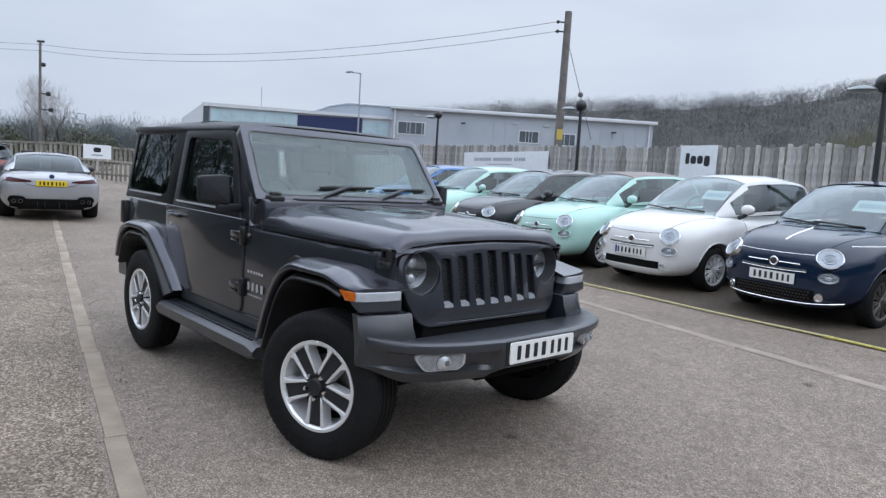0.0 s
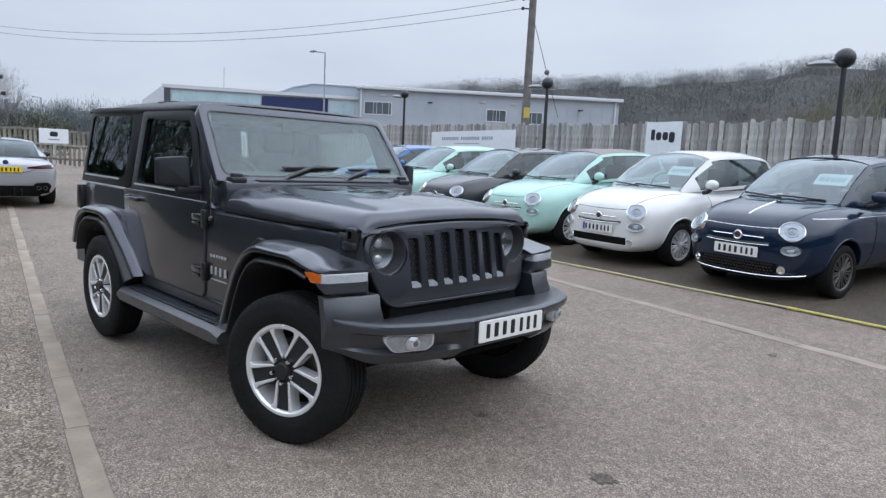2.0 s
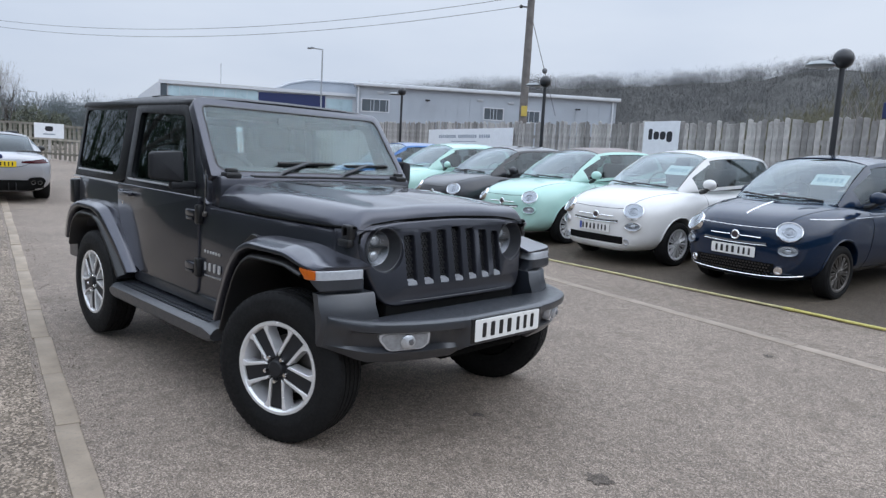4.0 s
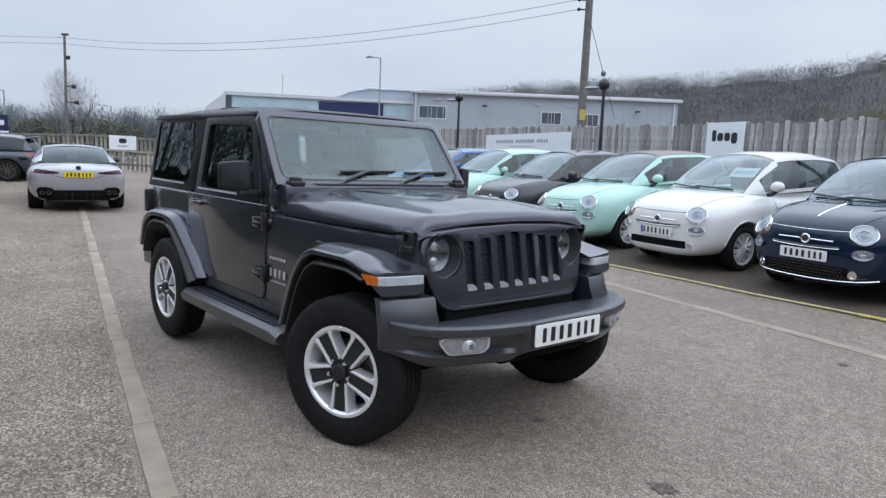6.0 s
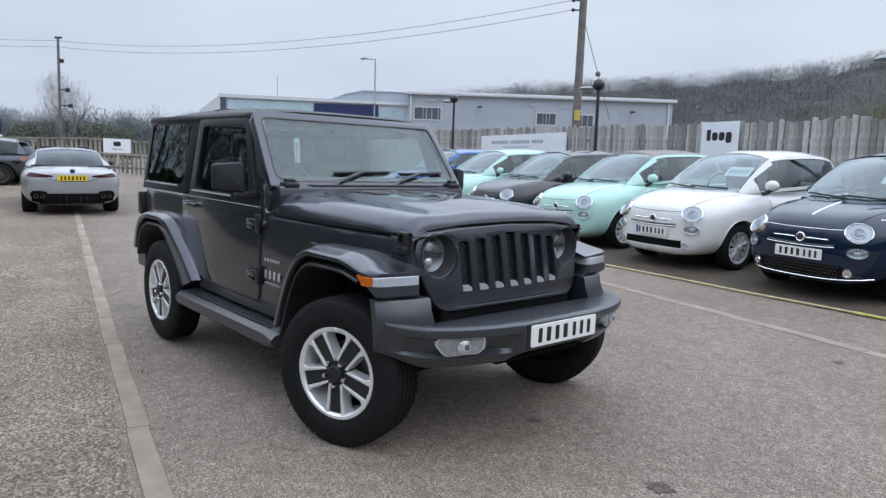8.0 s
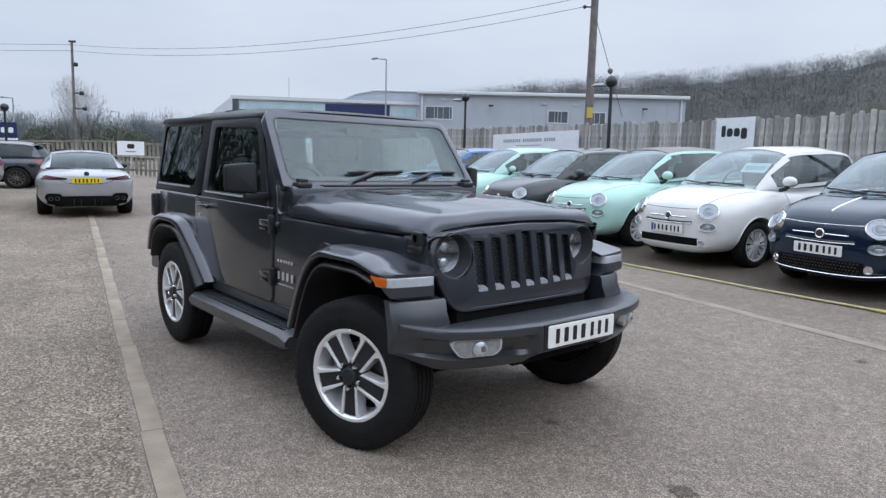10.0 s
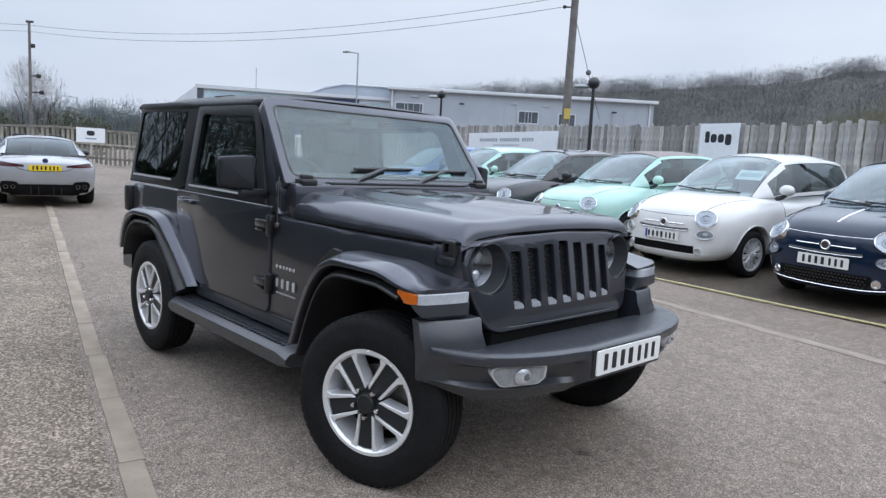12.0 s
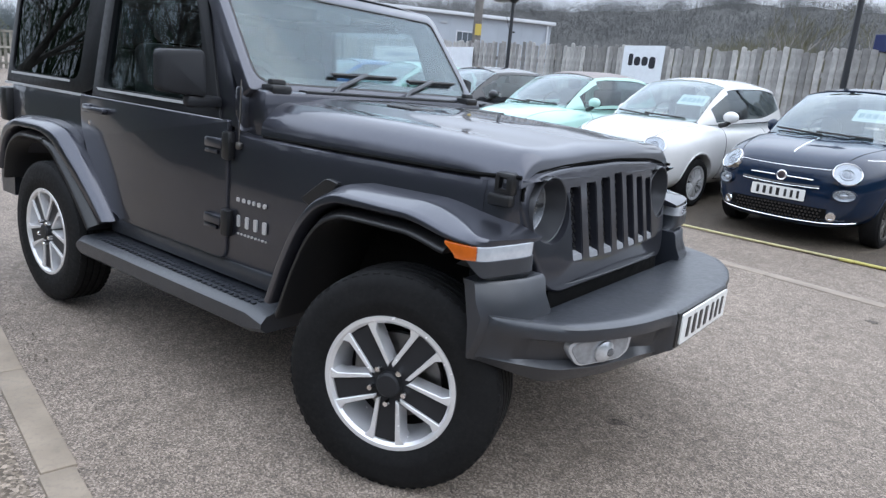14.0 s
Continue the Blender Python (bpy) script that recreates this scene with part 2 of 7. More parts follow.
M["slate_paint"] = car_paint("slate_grey_paint", (0.06, 0.065, 0.08), 0.4, 0.33, 0.3)
M["wood_olive"] = surface("mossy_fence_wood", (0.25, 0.235, 0.200), 0.9, var=0.3, scale=6, bump=0.4, bscale=90, dirt=0.4, random_tone=0.35)
M["wood"] = surface("weathered_fence_wood", (0.37, 0.352, 0.335), 0.9, var=0.3, scale=6, bump=0.4, bscale=90, dirt=0.4, random_tone=0.42)
M["edge_stone"] = surface("worn_edging_concrete", (0.275, 0.228, 0.184), 0.85, var=0.2, scale=5, bump=0.5, bscale=160, dirt=0.4, random_tone=0.08)
M["stain"] = tarmac("oil_stain_tarmac", (0.085, 0.070, 0.057), (0.15, 0.124, 0.103), (0.06, 0.048, 0.038))
M["wood_pole"] = surface("pole_wood", (0.15, 0.138, 0.13), 0.9, var=0.25, scale=5, bump=0.4, bscale=60)
M["sign_white"] = surface("white_sign_board", (0.78, 0.80, 0.83), 0.45, var=0.04, dirt=0.05)
M["sign_ink"] = surface("sign_black", (0.012, 0.013, 0.02), 0.5, var=0.05)
M["sign_navy"] = surface("sign_navy", (0.012, 0.022, 0.09), 0.4, var=0.08)
M["sign_grey"] = surface("sign_grey_print", (0.3, 0.34, 0.4), 0.5, var=0.05)
M["badge_fill"] = surface("badge_enamel", (0.06, 0.045, 0.05), 0.35, metal=0.3, var=0.05)
M["sign_yellow"] = surface("yellow_tag", (0.50, 0.38, 0.08), 0.5, var=0.05)
M["post_black"] = surface("black_post_paint", (0.012, 0.013, 0.016), 0.4, var=0.15, coat=0.2)
M["lamp_head"] = surface("grey_lamp_disc", (0.25, 0.27, 0.28), 0.4, metal=0.3, var=0.1)
M["hose_pale"] = surface("faded_hose", (0.47, 0.42, 0.22), 0.6, var=0.15, scale=8, dirt=0.3)
M["hose_yellow"] = surface("yellow_hose", (0.50, 0.44, 0.13), 0.5, var=0.1, scale=8, dirt=0.2)
M["steel"] = surface("galvanised_steel", (0.34, 0.36, 0.38), 0.5, metal=0.6, var=0.15)
M["clad"] = surface("grey_cladding", (0.35, 0.385, 0.43), 0.55, var=0.06, scale=0.6)
M["clad_light"] = surface("pale_fascia", (0.55, 0.57, 0.60), 0.5, var=0.05, scale=1)
M["clad_teal"] = surface("pale_teal_panel", (0.40, 0.53, 0.58), 0.3, var=0.1, scale=0.5, coat=0.3)
M["roof_sheet"] = surface("roof_sheet", (0.40, 0.42, 0.45), 0.6, var=0.1, scale=1)
M["pane_dark"] = surface("dark_window_pane", (0.05, 0.065, 0.08), 0.12, var=0.3, scale=0.8, coat=0.6)
M["wire"] = surface("cable", (0.12, 0.125, 0.135), 0.7, var=0.1)
M["bark"] = surface("bare_bark", (0.16, 0.14, 0.125), 0.9, var=0.25, scale=3)
M["bark_dark"] = surface("dark_bare_bark", (0.06, 0.053, 0.046), 0.9, var=0.25, scale=3)
M["twigs"] = surface("winter_twigs", (0.135, 0.136, 0.137), 0.95, var=0.25, scale=1.5, spec=0.1)
M["twigs_pale"] = surface("pale_twigs", (0.26, 0.245, 0.235), 0.95, var=0.2, scale=1.5, spec=0.1)
M["twigs_green"] = surface("budding_twigs", (0.135, 0.130, 0.09), 0.95, var=0.25, scale=1.5, spec=0.1)
M["conifer"] = surface("dark_evergreen", (0.035, 0.055, 0.035), 0.9, var=0.4, scale=2, spec=0.1)
M["hedge"] = surface("hedge_green", (0.14, 0.15, 0.115), 0.9, var=0.4, scale=2, spec=0.1)
M["far_green"] = surface("far_grey_green", (0.135, 0.155, 0.16), 0.95, var=0.25, scale=0.5, spec=0.1)
M["hill"] = surface("hill_scrub", (0.108, 0.107, 0.103), 0.95, var=0.16, scale=0.35, spec=0.0, bump=0.3, bscale=2.0)


# ---- building blocks ----
from mathutils.bvhtree import BVHTree


def finish(me, mat, smooth):
    for m in mat if isinstance(mat, (list, tuple)) else [mat]:
        me.materials.append(m)
    if smooth:
        me.polygons.foreach_set("use_smooth", [True] * len(me.polygons))
        me.set_sharp_from_angle(angle=radians(smooth))


def part(name, bm, mat, parent=None, label="", smooth=38, kind=""):
    bmesh.ops.recalc_face_normals(bm, faces=bm.faces)
    me = bpy.data.meshes.new(name)
    bm.to_mesh(me)
    bm.free()
    finish(me, mat, smooth)
    ob = new(name, me)
    ob.parent = parent
    return tagged(ob, label, kind=kind)


def thing(name, m, label, category, group="", kind=""):
    ob = new(name)
    ob.empty_display_size = 0.2
    ob.matrix_basis = m
    return tagged(ob, label, category, group, kind)


def merge(dst, src, m=None):
    if m is not None:
        src.transform(m)
    me = bpy.data.meshes.new("tmp")
    src.to_mesh(me)
    src.free()
    dst.from_mesh(me)
    bpy.data.meshes.remove(me)
    return dst


def box(x0, x1, y0, y1, z0, z1, r=0.0, seg=2):
    bm = bmesh.new()
    bmesh.ops.create_cube(bm, size=1, matrix=Matrix.Translation(((x0 + x1) / 2, (y0 + y1) / 2, (z0 + z1) / 2)) @ Matrix.Diagonal((x1 - x0, y1 - y0, z1 - z0, 1)))
    if r:
        bmesh.ops.bevel(bm, geom=bm.edges[:], offset=r, segments=seg, profile=0.5, affect="EDGES", clamp_overlap=True)
    return bm


def loft(rings, closed=True, caps=True):
    bm = bmesh.new()
    vs = [[bm.verts.new(p) for p in ring] for ring in rings]
    n = len(vs[0])
    for a, b in zip(vs, vs[1:]):
        for i in range(n if closed else n - 1):
            j = (i + 1) % n
            bm.faces.new((a[i], a[j], b[j], b[i]))
    if caps and closed:
        bm.faces.new(vs[0])
        bm.faces.new(vs[-1])
    return bm


def clean(bm, d=1e-4):
    bmesh.ops.remove_doubles(bm, verts=bm.verts, dist=d)
    bmesh.ops.dissolve_degenerate(bm, edges=bm.edges, dist=d)
    return bm


def rpoly(pts, r, n=4):
    """A polygon with its corners rounded; r is one radius or one for each corner."""
    out = []
    k = len(pts)
    for i, p in enumerate(pts):
        p = Vector(p)
        a, b = Vector(pts[i - 1]) - p, Vector(pts[(i + 1) % k]) - p
        rr = r[i] if isinstance(r, (list, tuple)) else r
        rr = min(rr, a.length * 0.45, b.length * 0.45)
        if rr < 1e-5:
            out.append(tuple(p))
            continue
        p0, p1 = p + a.normalized() * rr, p + b.normalized() * rr
        for s in range(n + 1):
            t = s / n
            out.append(tuple(p0 * (1 - t) ** 2 + p * 2 * t * (1 - t) + p1 * t * t))
    return out


def inset(pts, r):
    """The outline moved inwards by r, corner by corner."""
    n = len(pts)
    area = sum(pts[i - 1][0] * pts[i][1] - pts[i][0] * pts[i - 1][1] for i in range(n))
    sgn = 1 if area > 0 else -1
    out = []
    for i in range(n):
        p, a, b = Vector(pts[i]), Vector(pts[i - 1]), Vector(pts[(i + 1) % n])
        u, v = (p - a).normalized(), (b - p).normalized()
        nu, nv = Vector((-u.y, u.x)) * sgn, Vector((-v.y, v.x)) * sgn
        m = nu + nv
        k = 2 * r / max(m.length_squared, 0.6)
        out.append(tuple(p + m * k))
    return out


def slab(pts, d0, d1, to3d, r=0.0, seg=2):
    """A flat outline given thickness; to3d(a, b, d) lays it into space. r rounds the rim on the d1 side."""
    tidy = []
    for p in pts:
        if not tidy or (Vector(p) - Vector(tidy[-1])).length > 1e-4:
            tidy.append(p)
    if (Vector(tidy[0]) - Vector(tidy[-1])).length < 1e-4:
        tidy.pop()
    levels = [(tidy, d0), (tidy, d1)]
    if r:
        sg = 1 if d1 > d0 else -1
        levels = [(tidy, d0)]
        for k in range(seg + 1):
            a = math.pi / 2 * k / seg
            levels.append((inset(tidy, r * (1 - math.cos(a))) if k else tidy, d1 - sg * r * (1 - math.sin(a))))
    return loft([[to3d(a, b, d) for a, b in row] for row, d in levels])


def side(a, b, d):
    return (a, d, b)


def front(a, b, d):
    return (d, a, b)


def flat(a, b, d):
    return (a, b, d)


def lathe(profile, seg=40, axis="y", arc=None):
    """Turns (radius, along) pairs about an axis through the origin."""
    rings = []
    for k in range(seg):
        c, s = math.cos(2 * math.pi * k / seg), math.sin(2 * math.pi * k / seg)
        rings.append([(r * c, h, r * s) if axis == "y" else (h, r * c, r * s) if axis == "x" else (r * c, r * s, h) for r, h in profile])
    rings.append(rings[0])
    bm = loft(rings, closed=False, caps=False)
    return clean(bm)


def tube(path, r, seg=8, caps=True, r1=None):
    path = [Vector(p) for p in path]
    rings = []
    for i, p in enumerate(path):
        d = (path[min(i + 1, len(path) - 1)] - path[max(i - 1, 0)]).normalized()
        up = Vector((0, 0, 1)) if abs(d.z) < 0.95 else Vector((1, 0, 0))
        a = d.cross(up).normalized()
        b = a.cross(d)
        rr = r if r1 is None else r + (r1 - r) * i / (len(path) - 1)
        rings.append([p + (a * math.cos(2 * math.pi * k / seg) + b * math.sin(2 * math.pi * k / seg)) * rr for k in range(seg)])
    return loft(rings, caps=caps)


def ball(c, r, u=16, v=10, s=(1, 1, 1)):
    bm = bmesh.new()
    bmesh.ops.create_uvsphere(bm, u_segments=u, v_segments=v, radius=r, matrix=Matrix.Translation(c) @ Matrix.Diagonal((*s, 1)))
    return bm


def carve(bm, *cutters):
    """The solid bm less each of the cutters."""
    bmesh.ops.recalc_face_normals(bm, faces=bm.faces)
    me = bpy.data.meshes.new("solid")
    bm.to_mesh(me)
    bm.free()
    ob = new("solid", me)
    tools = []
    for c in cutters:
        bmesh.ops.recalc_face_normals(c, faces=c.faces)
        cm = bpy.data.meshes.new("cutter")
        c.to_mesh(cm)
        c.free()
        co = new("cutter", cm)
        tools.append(co)
        mod = ob.modifiers.new("cut", "BOOLEAN")
        mod.operation, mod.solver, mod.object = "DIFFERENCE", "EXACT", co
    dg = bpy.context.evaluated_depsgraph_get()
    res = bpy.data.meshes.new_from_object(ob.evaluated_get(dg))
    out = bmesh.new()
    out.from_mesh(res)
    bpy.data.meshes.remove(res)
    for o in [ob, *tools]:
        d = o.data
        bpy.data.objects.remove(o)
        bpy.data.meshes.remove(d)
    return out


def mirrored(bm):
    out = bm.copy()
    bmesh.ops.scale(out, vec=(1, -1, 1), verts=out.verts)
    bmesh.ops.reverse_faces(out, faces=out.faces)
    return out


def curve_of(xs, ys):
    """A smooth monotone-ish curve through (x, y) pairs."""
    xs, ys = np.array(xs, float), np.array(ys, float)
    order = np.argsort(xs)
    xs, ys = xs[order], ys[order]
    d = np.diff(ys) / np.diff(xs)
    m = np.r_[d[0], [(2 * a * b / (a + b) if a * b > 0 else 0.0) for a, b in zip(d, d[1:])], d[-1]]

    def f(x):
        x = float(min(max(x, xs[0]), xs[-1]))
        i = int(min(max(np.searchsorted(xs, x) - 1, 0), len(xs) - 2))
        h = xs[i + 1] - xs[i]
        t = (x - xs[i]) / h
        return float((1 + 2 * t) * (1 - t) ** 2 * ys[i] + t * (1 - t) ** 2 * h * m[i] + t * t * (3 - 2 * t) * ys[i + 1] + t * t * (t - 1) * h * m[i + 1])

    return f


def caster(bm):
    tree = BVHTree.FromBMesh(bm)

    def cast(o, d):
        hit = tree.ray_cast(Vector(o), Vector(d))
        return (hit[0], hit[1]) if hit[0] is not None else (Vector(o), -Vector(d))

    return cast


def facing(p, normal):
    """A pose at p whose x axis points along the normal, z kept up."""
    x = Vector(normal).normalized()
    z = Vector((0, 0, 1))
    y = z.cross(x).normalized()
    z = x.cross(y)
    return Matrix.Translation(p) @ Matrix((x, y, z)).transposed().to_4x4()


def soft_plus(v, w=0.6):
    return w * math.log1p(math.exp(min(v / w, 40)))


def lie(x, y):
    """The ground's height: level round the middle, rising gently to the bays and to the far end."""
    a = min(soft_plus(y - 1.8), 6.4)
    b = min(soft_plus(-x - 3.4), 27.0)
    t = [min(1.0, max(0.0, v)) for v in ((y - 4.5) / 2.0, (10.5 - y) / 1.3, (-x - 2.4) / 3.2)]
    dip = (t[0] * t[0] * (3 - 2 * t[0])) * t[1] * (t[2] * t[2] * (3 - 2 * t[2]))
    return 0.0480 * a + 0.0205 * b - dip * (0.04 + 0.0185 * min(b, 8.0))


def lie_pose(x, y, yaw):
    e = 0.8
    gx, gy = (lie(x + e, y) - lie(x - e, y)) / (2 * e), (lie(x, y + e) - lie(x, y - e)) / (2 * e)
    up = Vector((-gx, -gy, 1)).normalized()
    f = Vector((math.cos(radians(yaw)), math.sin(radians(yaw)), 0))
    left = up.cross(f).normalized()
    f = left.cross(up)
    return Matrix.Translation((x, y, lie(x, y))) @ Matrix((f, left, up)).transposed().to_4x4()


def bars(count, total, height, gap=0.25, seed=0):
    """Widths and places of plain bars that stand where a line of characters stands."""
    rnd = random.Random(seed)
    w = [rnd.uniform(0.75, 1.15) for _ in range(count)]
    k = total / (sum(w) + gap * (count - 1))
    out, at = [], -total / 2
    for v in w:
        out.append((at, at + v * k))
        at += (v + gap) * k
    return out


def number_plate(parent, m, color, band=False, w=0.52, h=0.111):
    """Lies in the plane x = 0 of m, seen from +x; characters are plain bars."""
    pts = rpoly([(-w / 2, -h / 2), (w / 2, -h / 2), (w / 2, h / 2), (-w / 2, h / 2)], 0.01, 3)
    bm = slab(pts, -0.006, 0.0, front, 0.001, 1)
    bm.transform(m)
    plate = part("number_plate", bm, color, parent, "rectangular number plate with black bars")
    for k, (a, b) in enumerate(bars(7, w * 0.80, h, 1.15, 3)):
        if k == 4:
            a += 0.008
        c = slab(rpoly([(a, -h * 0.33), (b, -h * 0.33), (b, h * 0.33), (a, h * 0.33)], 0.004, 2), 0.0005, 0.0025, front)
        c.transform(m)
        part("bar", c, M["plate_ink"], plate, smooth=0)
    if band:
        c = slab([(-w / 2 + 0.006, -h / 2 + 0.006), (-w / 2 + 0.04, -h / 2 + 0.006), (-w / 2 + 0.04, h / 2 - 0.006), (-w / 2 + 0.006, h / 2 - 0.006)], 0.0005, 0.002, front)
        c.transform(m)
        part("side_band", c, M["plate_blue"], plate, smooth=0)
    return plate


# ---- the place ----
U = Vector((-0.9636, 0.267, 0))      # along the row of small cars, away from the viewer
N = Vector((0.267, 0.9636, 0))       # across it, towards the fence
A = Vector((-0.761, 0.649, 0))       # the outlook to the far building
R = Vector((0.649, 0.761, 0))
EYE0 = Vector((2.92, -2.62, 0))


def far_xy(ahead, right):
    return EYE0 + A * ahead + R * right


def sheet(name, corner_rows, mat, dz, label, steps=(40, 12)):
    """A ground sheet laid on the lie of the land between four corners."""
    (a, b), (c, d) = [[Vector((*p, 0)) for p in row] for row in corner_rows]
    bm = bmesh.new()
    grid = []
    for i in range(steps[0] + 1):
        s = i / steps[0]
        row = []
        for j in range(steps[1] + 1):
            q = j / steps[1]
            p = (a * (1 - s) + b * s) * (1 - q) + (c * (1 - s) + d * s) * q
            row.append(bm.verts.new((p.x, p.y, lie(p.x, p.y) + dz)))
        grid.append(row)
    for r0, r1 in zip(grid, grid[1:]):
        for k in range(steps[1]):
            bm.faces.new((r0[k], r1[k], r1[k + 1], r0[k + 1]))
    return tagged(part(name, bm, mat, None, label, smooth=60), label, "ground", kind="structure")


def ground():
    ks = [-1500, -500, -150, -80, -50, *np.arange(-36, 12.1, 1.0), 20, 50, 150, 500, 1500]
    ls = [-1500, -500, -150, -60, -30, -15, *np.arange(-8, 18.1, 1.0), 26, 50, 150, 500, 1500]
    bm = bmesh.new()
    grid = [[bm.verts.new((x, y, lie(x, y))) for y in ls] for x in ks]
    for r0, r1 in zip(grid, grid[1:]):
        for k in range(len(ls) - 1):
            bm.faces.new((r0[k], r1[k], r1[k + 1], r0[k + 1]))
    return tagged(part("ground", bm, M["tarmac"], None, smooth=60), "grey gravelly tarmac of a car lot", "ground", kind="structure")


ground()
K0, K1 = Vector((-0.35, -1.70, 0)), Vector((-11.73, 0.49, 0))
KD = (K1 - K0).normalized()
KN = Vector((-KD.y, KD.x, 0))        # points to the near, older side
if KN.y > 0:
    KN = -KN
p0, p1 = K0 - KD * 9, K0 + KD * 26
sheet("old_tarmac", (((p0 + KN * 0.05).xy, (p1 + KN * 0.05).xy), ((p0 + KN * 22).xy, (p1 + KN * 22).xy)), M["tarmac_old"], 0.004, "older brown-grey tarmac beside the kerb")
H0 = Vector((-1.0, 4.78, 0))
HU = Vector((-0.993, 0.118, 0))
# the sheet's colour holds both the damp and the shade under the row
sheet("bay_tarmac", (((H0 - HU * 9).xy, (H0 + HU * 26).xy), ((H0 - U * 9 + N * 5.9).xy, (H0 + U * 26 + N * 5.9).xy)), M["tarmac_damp_shade"], 0.005, "damp tarmac of the parking bays, darkened for the shade under the cars")


def edging(name, start, along, count, length, w, gap, lift, seed, mat):
    root = thing(name, Matrix.Identity(4), "flush concrete edging stones set in the tarmac", "kerb", kind="structure")
    rnd = random.Random(seed)
    across = Vector((-along.y, along.x, 0))
    mesh = None
    for k in range(count):
        c = start + along * (k + 0.5) * length
        if mesh is None:
            bm = box(-length / 2 + gap, length / 2 - gap, -w / 2, w / 2, -0.08, 0.0, 0.007, 2)
            st = part("kerb_stone", bm, mat, root)
            mesh = st.data
        else:
            st = new("kerb_stone", mesh)
            st.parent = root
        z0, z1 = (c - along * length / 2), (c + along * length / 2)
        tilt = math.degrees(math.atan2(lie(z1.x, z1.y) - lie(z0.x, z0.y), length))
        st.matrix_basis = pose(c.x + across.x * rnd.uniform(-0.006, 0.006), c.y + across.y * rnd.uniform(-0.006, 0.006), lie(c.x, c.y) + lift + rnd.uniform(-0.003, 0.004), 0, -tilt, math.degrees(math.atan2(along.y, along.x)) + rnd.uniform(-0.5, 0.5))
    return root


def fence_run(name, start, along, length, bottom_gap, height, board_w, pitch, both, label, lean=1.0, rails=(0.35, 1.0, 1.7), seed=3, post_every=2.4, limit=300, wood="wood", proud=0.0):
    """Close-boarded fence: posts, rails, and upright boards of uneven height."""
    root = thing(name, Matrix.Identity(4), label, "fence", kind="structure")
    rnd = random.Random(seed)
    out = Vector((along.y, -along.x, 0))
    if out.dot(EYE0 - start) < 0:
        out = -out
    yaw = math.degrees(math.atan2(along.y, along.x))
    shapes = []
    for k in range(5):
        h = height * (1 + 0.009 * (k - 2))
        pts = [(-board_w / 2, 0), (board_w / 2, 0), (board_w / 2, h - 0.014 * (k % 3)), (board_w * 0.1 * (k - 2), h), (-board_w / 2, h - 0.012 * ((k + 1) % 3))]
        bm = slab(pts, -0.011, 0.011, side)
        me = bpy.data.meshes.new("board")
        bm.to_mesh(me)
        bm.free()
        finish(me, M[wood], 0)
        shapes.append(me)
    n = int(length / pitch)
    rest = bmesh.new()
    for k in range(n):
        p = start + along * (k * pitch + rnd.uniform(-0.012, 0.012)) + out * (0.035 if not both or k % 2 else -0.035)
        m = pose(p.x, p.y, lie(p.x, p.y) + bottom_gap + rnd.uniform(-0.015, 0.015), rnd.uniform(-0.6, 0.6) * lean, rnd.uniform(-0.75, 0.75) * lean, yaw + rnd.uniform(-2, 2))
        me = rnd.choice(shapes)
        if k < limit:
            b = new("board", me)
            b.parent = root
            b.matrix_basis = m
        else:
            t = bmesh.new()
            t.from_mesh(me)
            merge(rest, t, m)
    if n > limit:
        part("far_boards", rest, M[wood], root, smooth=0, kind="stuff")
    else:
        rest.free()
    steps = int(length / post_every)
    for z in rails:
        bm = bmesh.new()
        for k in range(steps):
            a, b = start + along * k * post_every, start + along * (k + 1) * post_every
            merge(bm, loft([[Vector((p.x, p.y, lie(p.x, p.y) + bottom_gap + z)) + Vector((0, 0, dz)) + out * dy for dy, dz in ((proud - 0.02, -0.04), (proud + 0.02, -0.04), (proud + 0.02, 0.04), (proud - 0.02, 0.04))] for p in (a, b)]))
        part("rail", bm, M[wood], root, smooth=0)
    post = None
    for k in range(steps + 1):
        p = start + along * k * post_every - out * 0.08
        if post is None:
            post = part("post", box(-0.05, 0.05, -0.05, 0.05, -0.2, height + bottom_gap - 0.1, 0.008, 1), M[wood], root, smooth=0)
        else:
            q = new("post", post.data)
            q.parent = root
            post = q
        post.matrix_basis = pose(p.x, p.y, lie(p.x, p.y), 0, 0, yaw)
    return root


def shape_sign(parent, m, w, h, marks, mat):
    """A flat board in the plane x = 0 of m with plain raised shapes: (y0, y1, z0, z1, round, material)."""
    bm = slab(rpoly([(-w / 2, 0), (w / 2, 0), (w / 2, h), (-w / 2, h)], 0.01, 2), -0.012, 0.0, front, 0.002, 1)
    bm.transform(m)
    board = part("board", bm, mat, parent)
    for y0, y1, z0, z1, r, mm in marks:
        c = slab(rpoly([(y0, z0), (y1, z0), (y1, z1), (y0, z1)], r, 4), 0.0005, 0.004, front)
        c.transform(m)
        part("mark", c, mm, board, smooth=0)
    return board


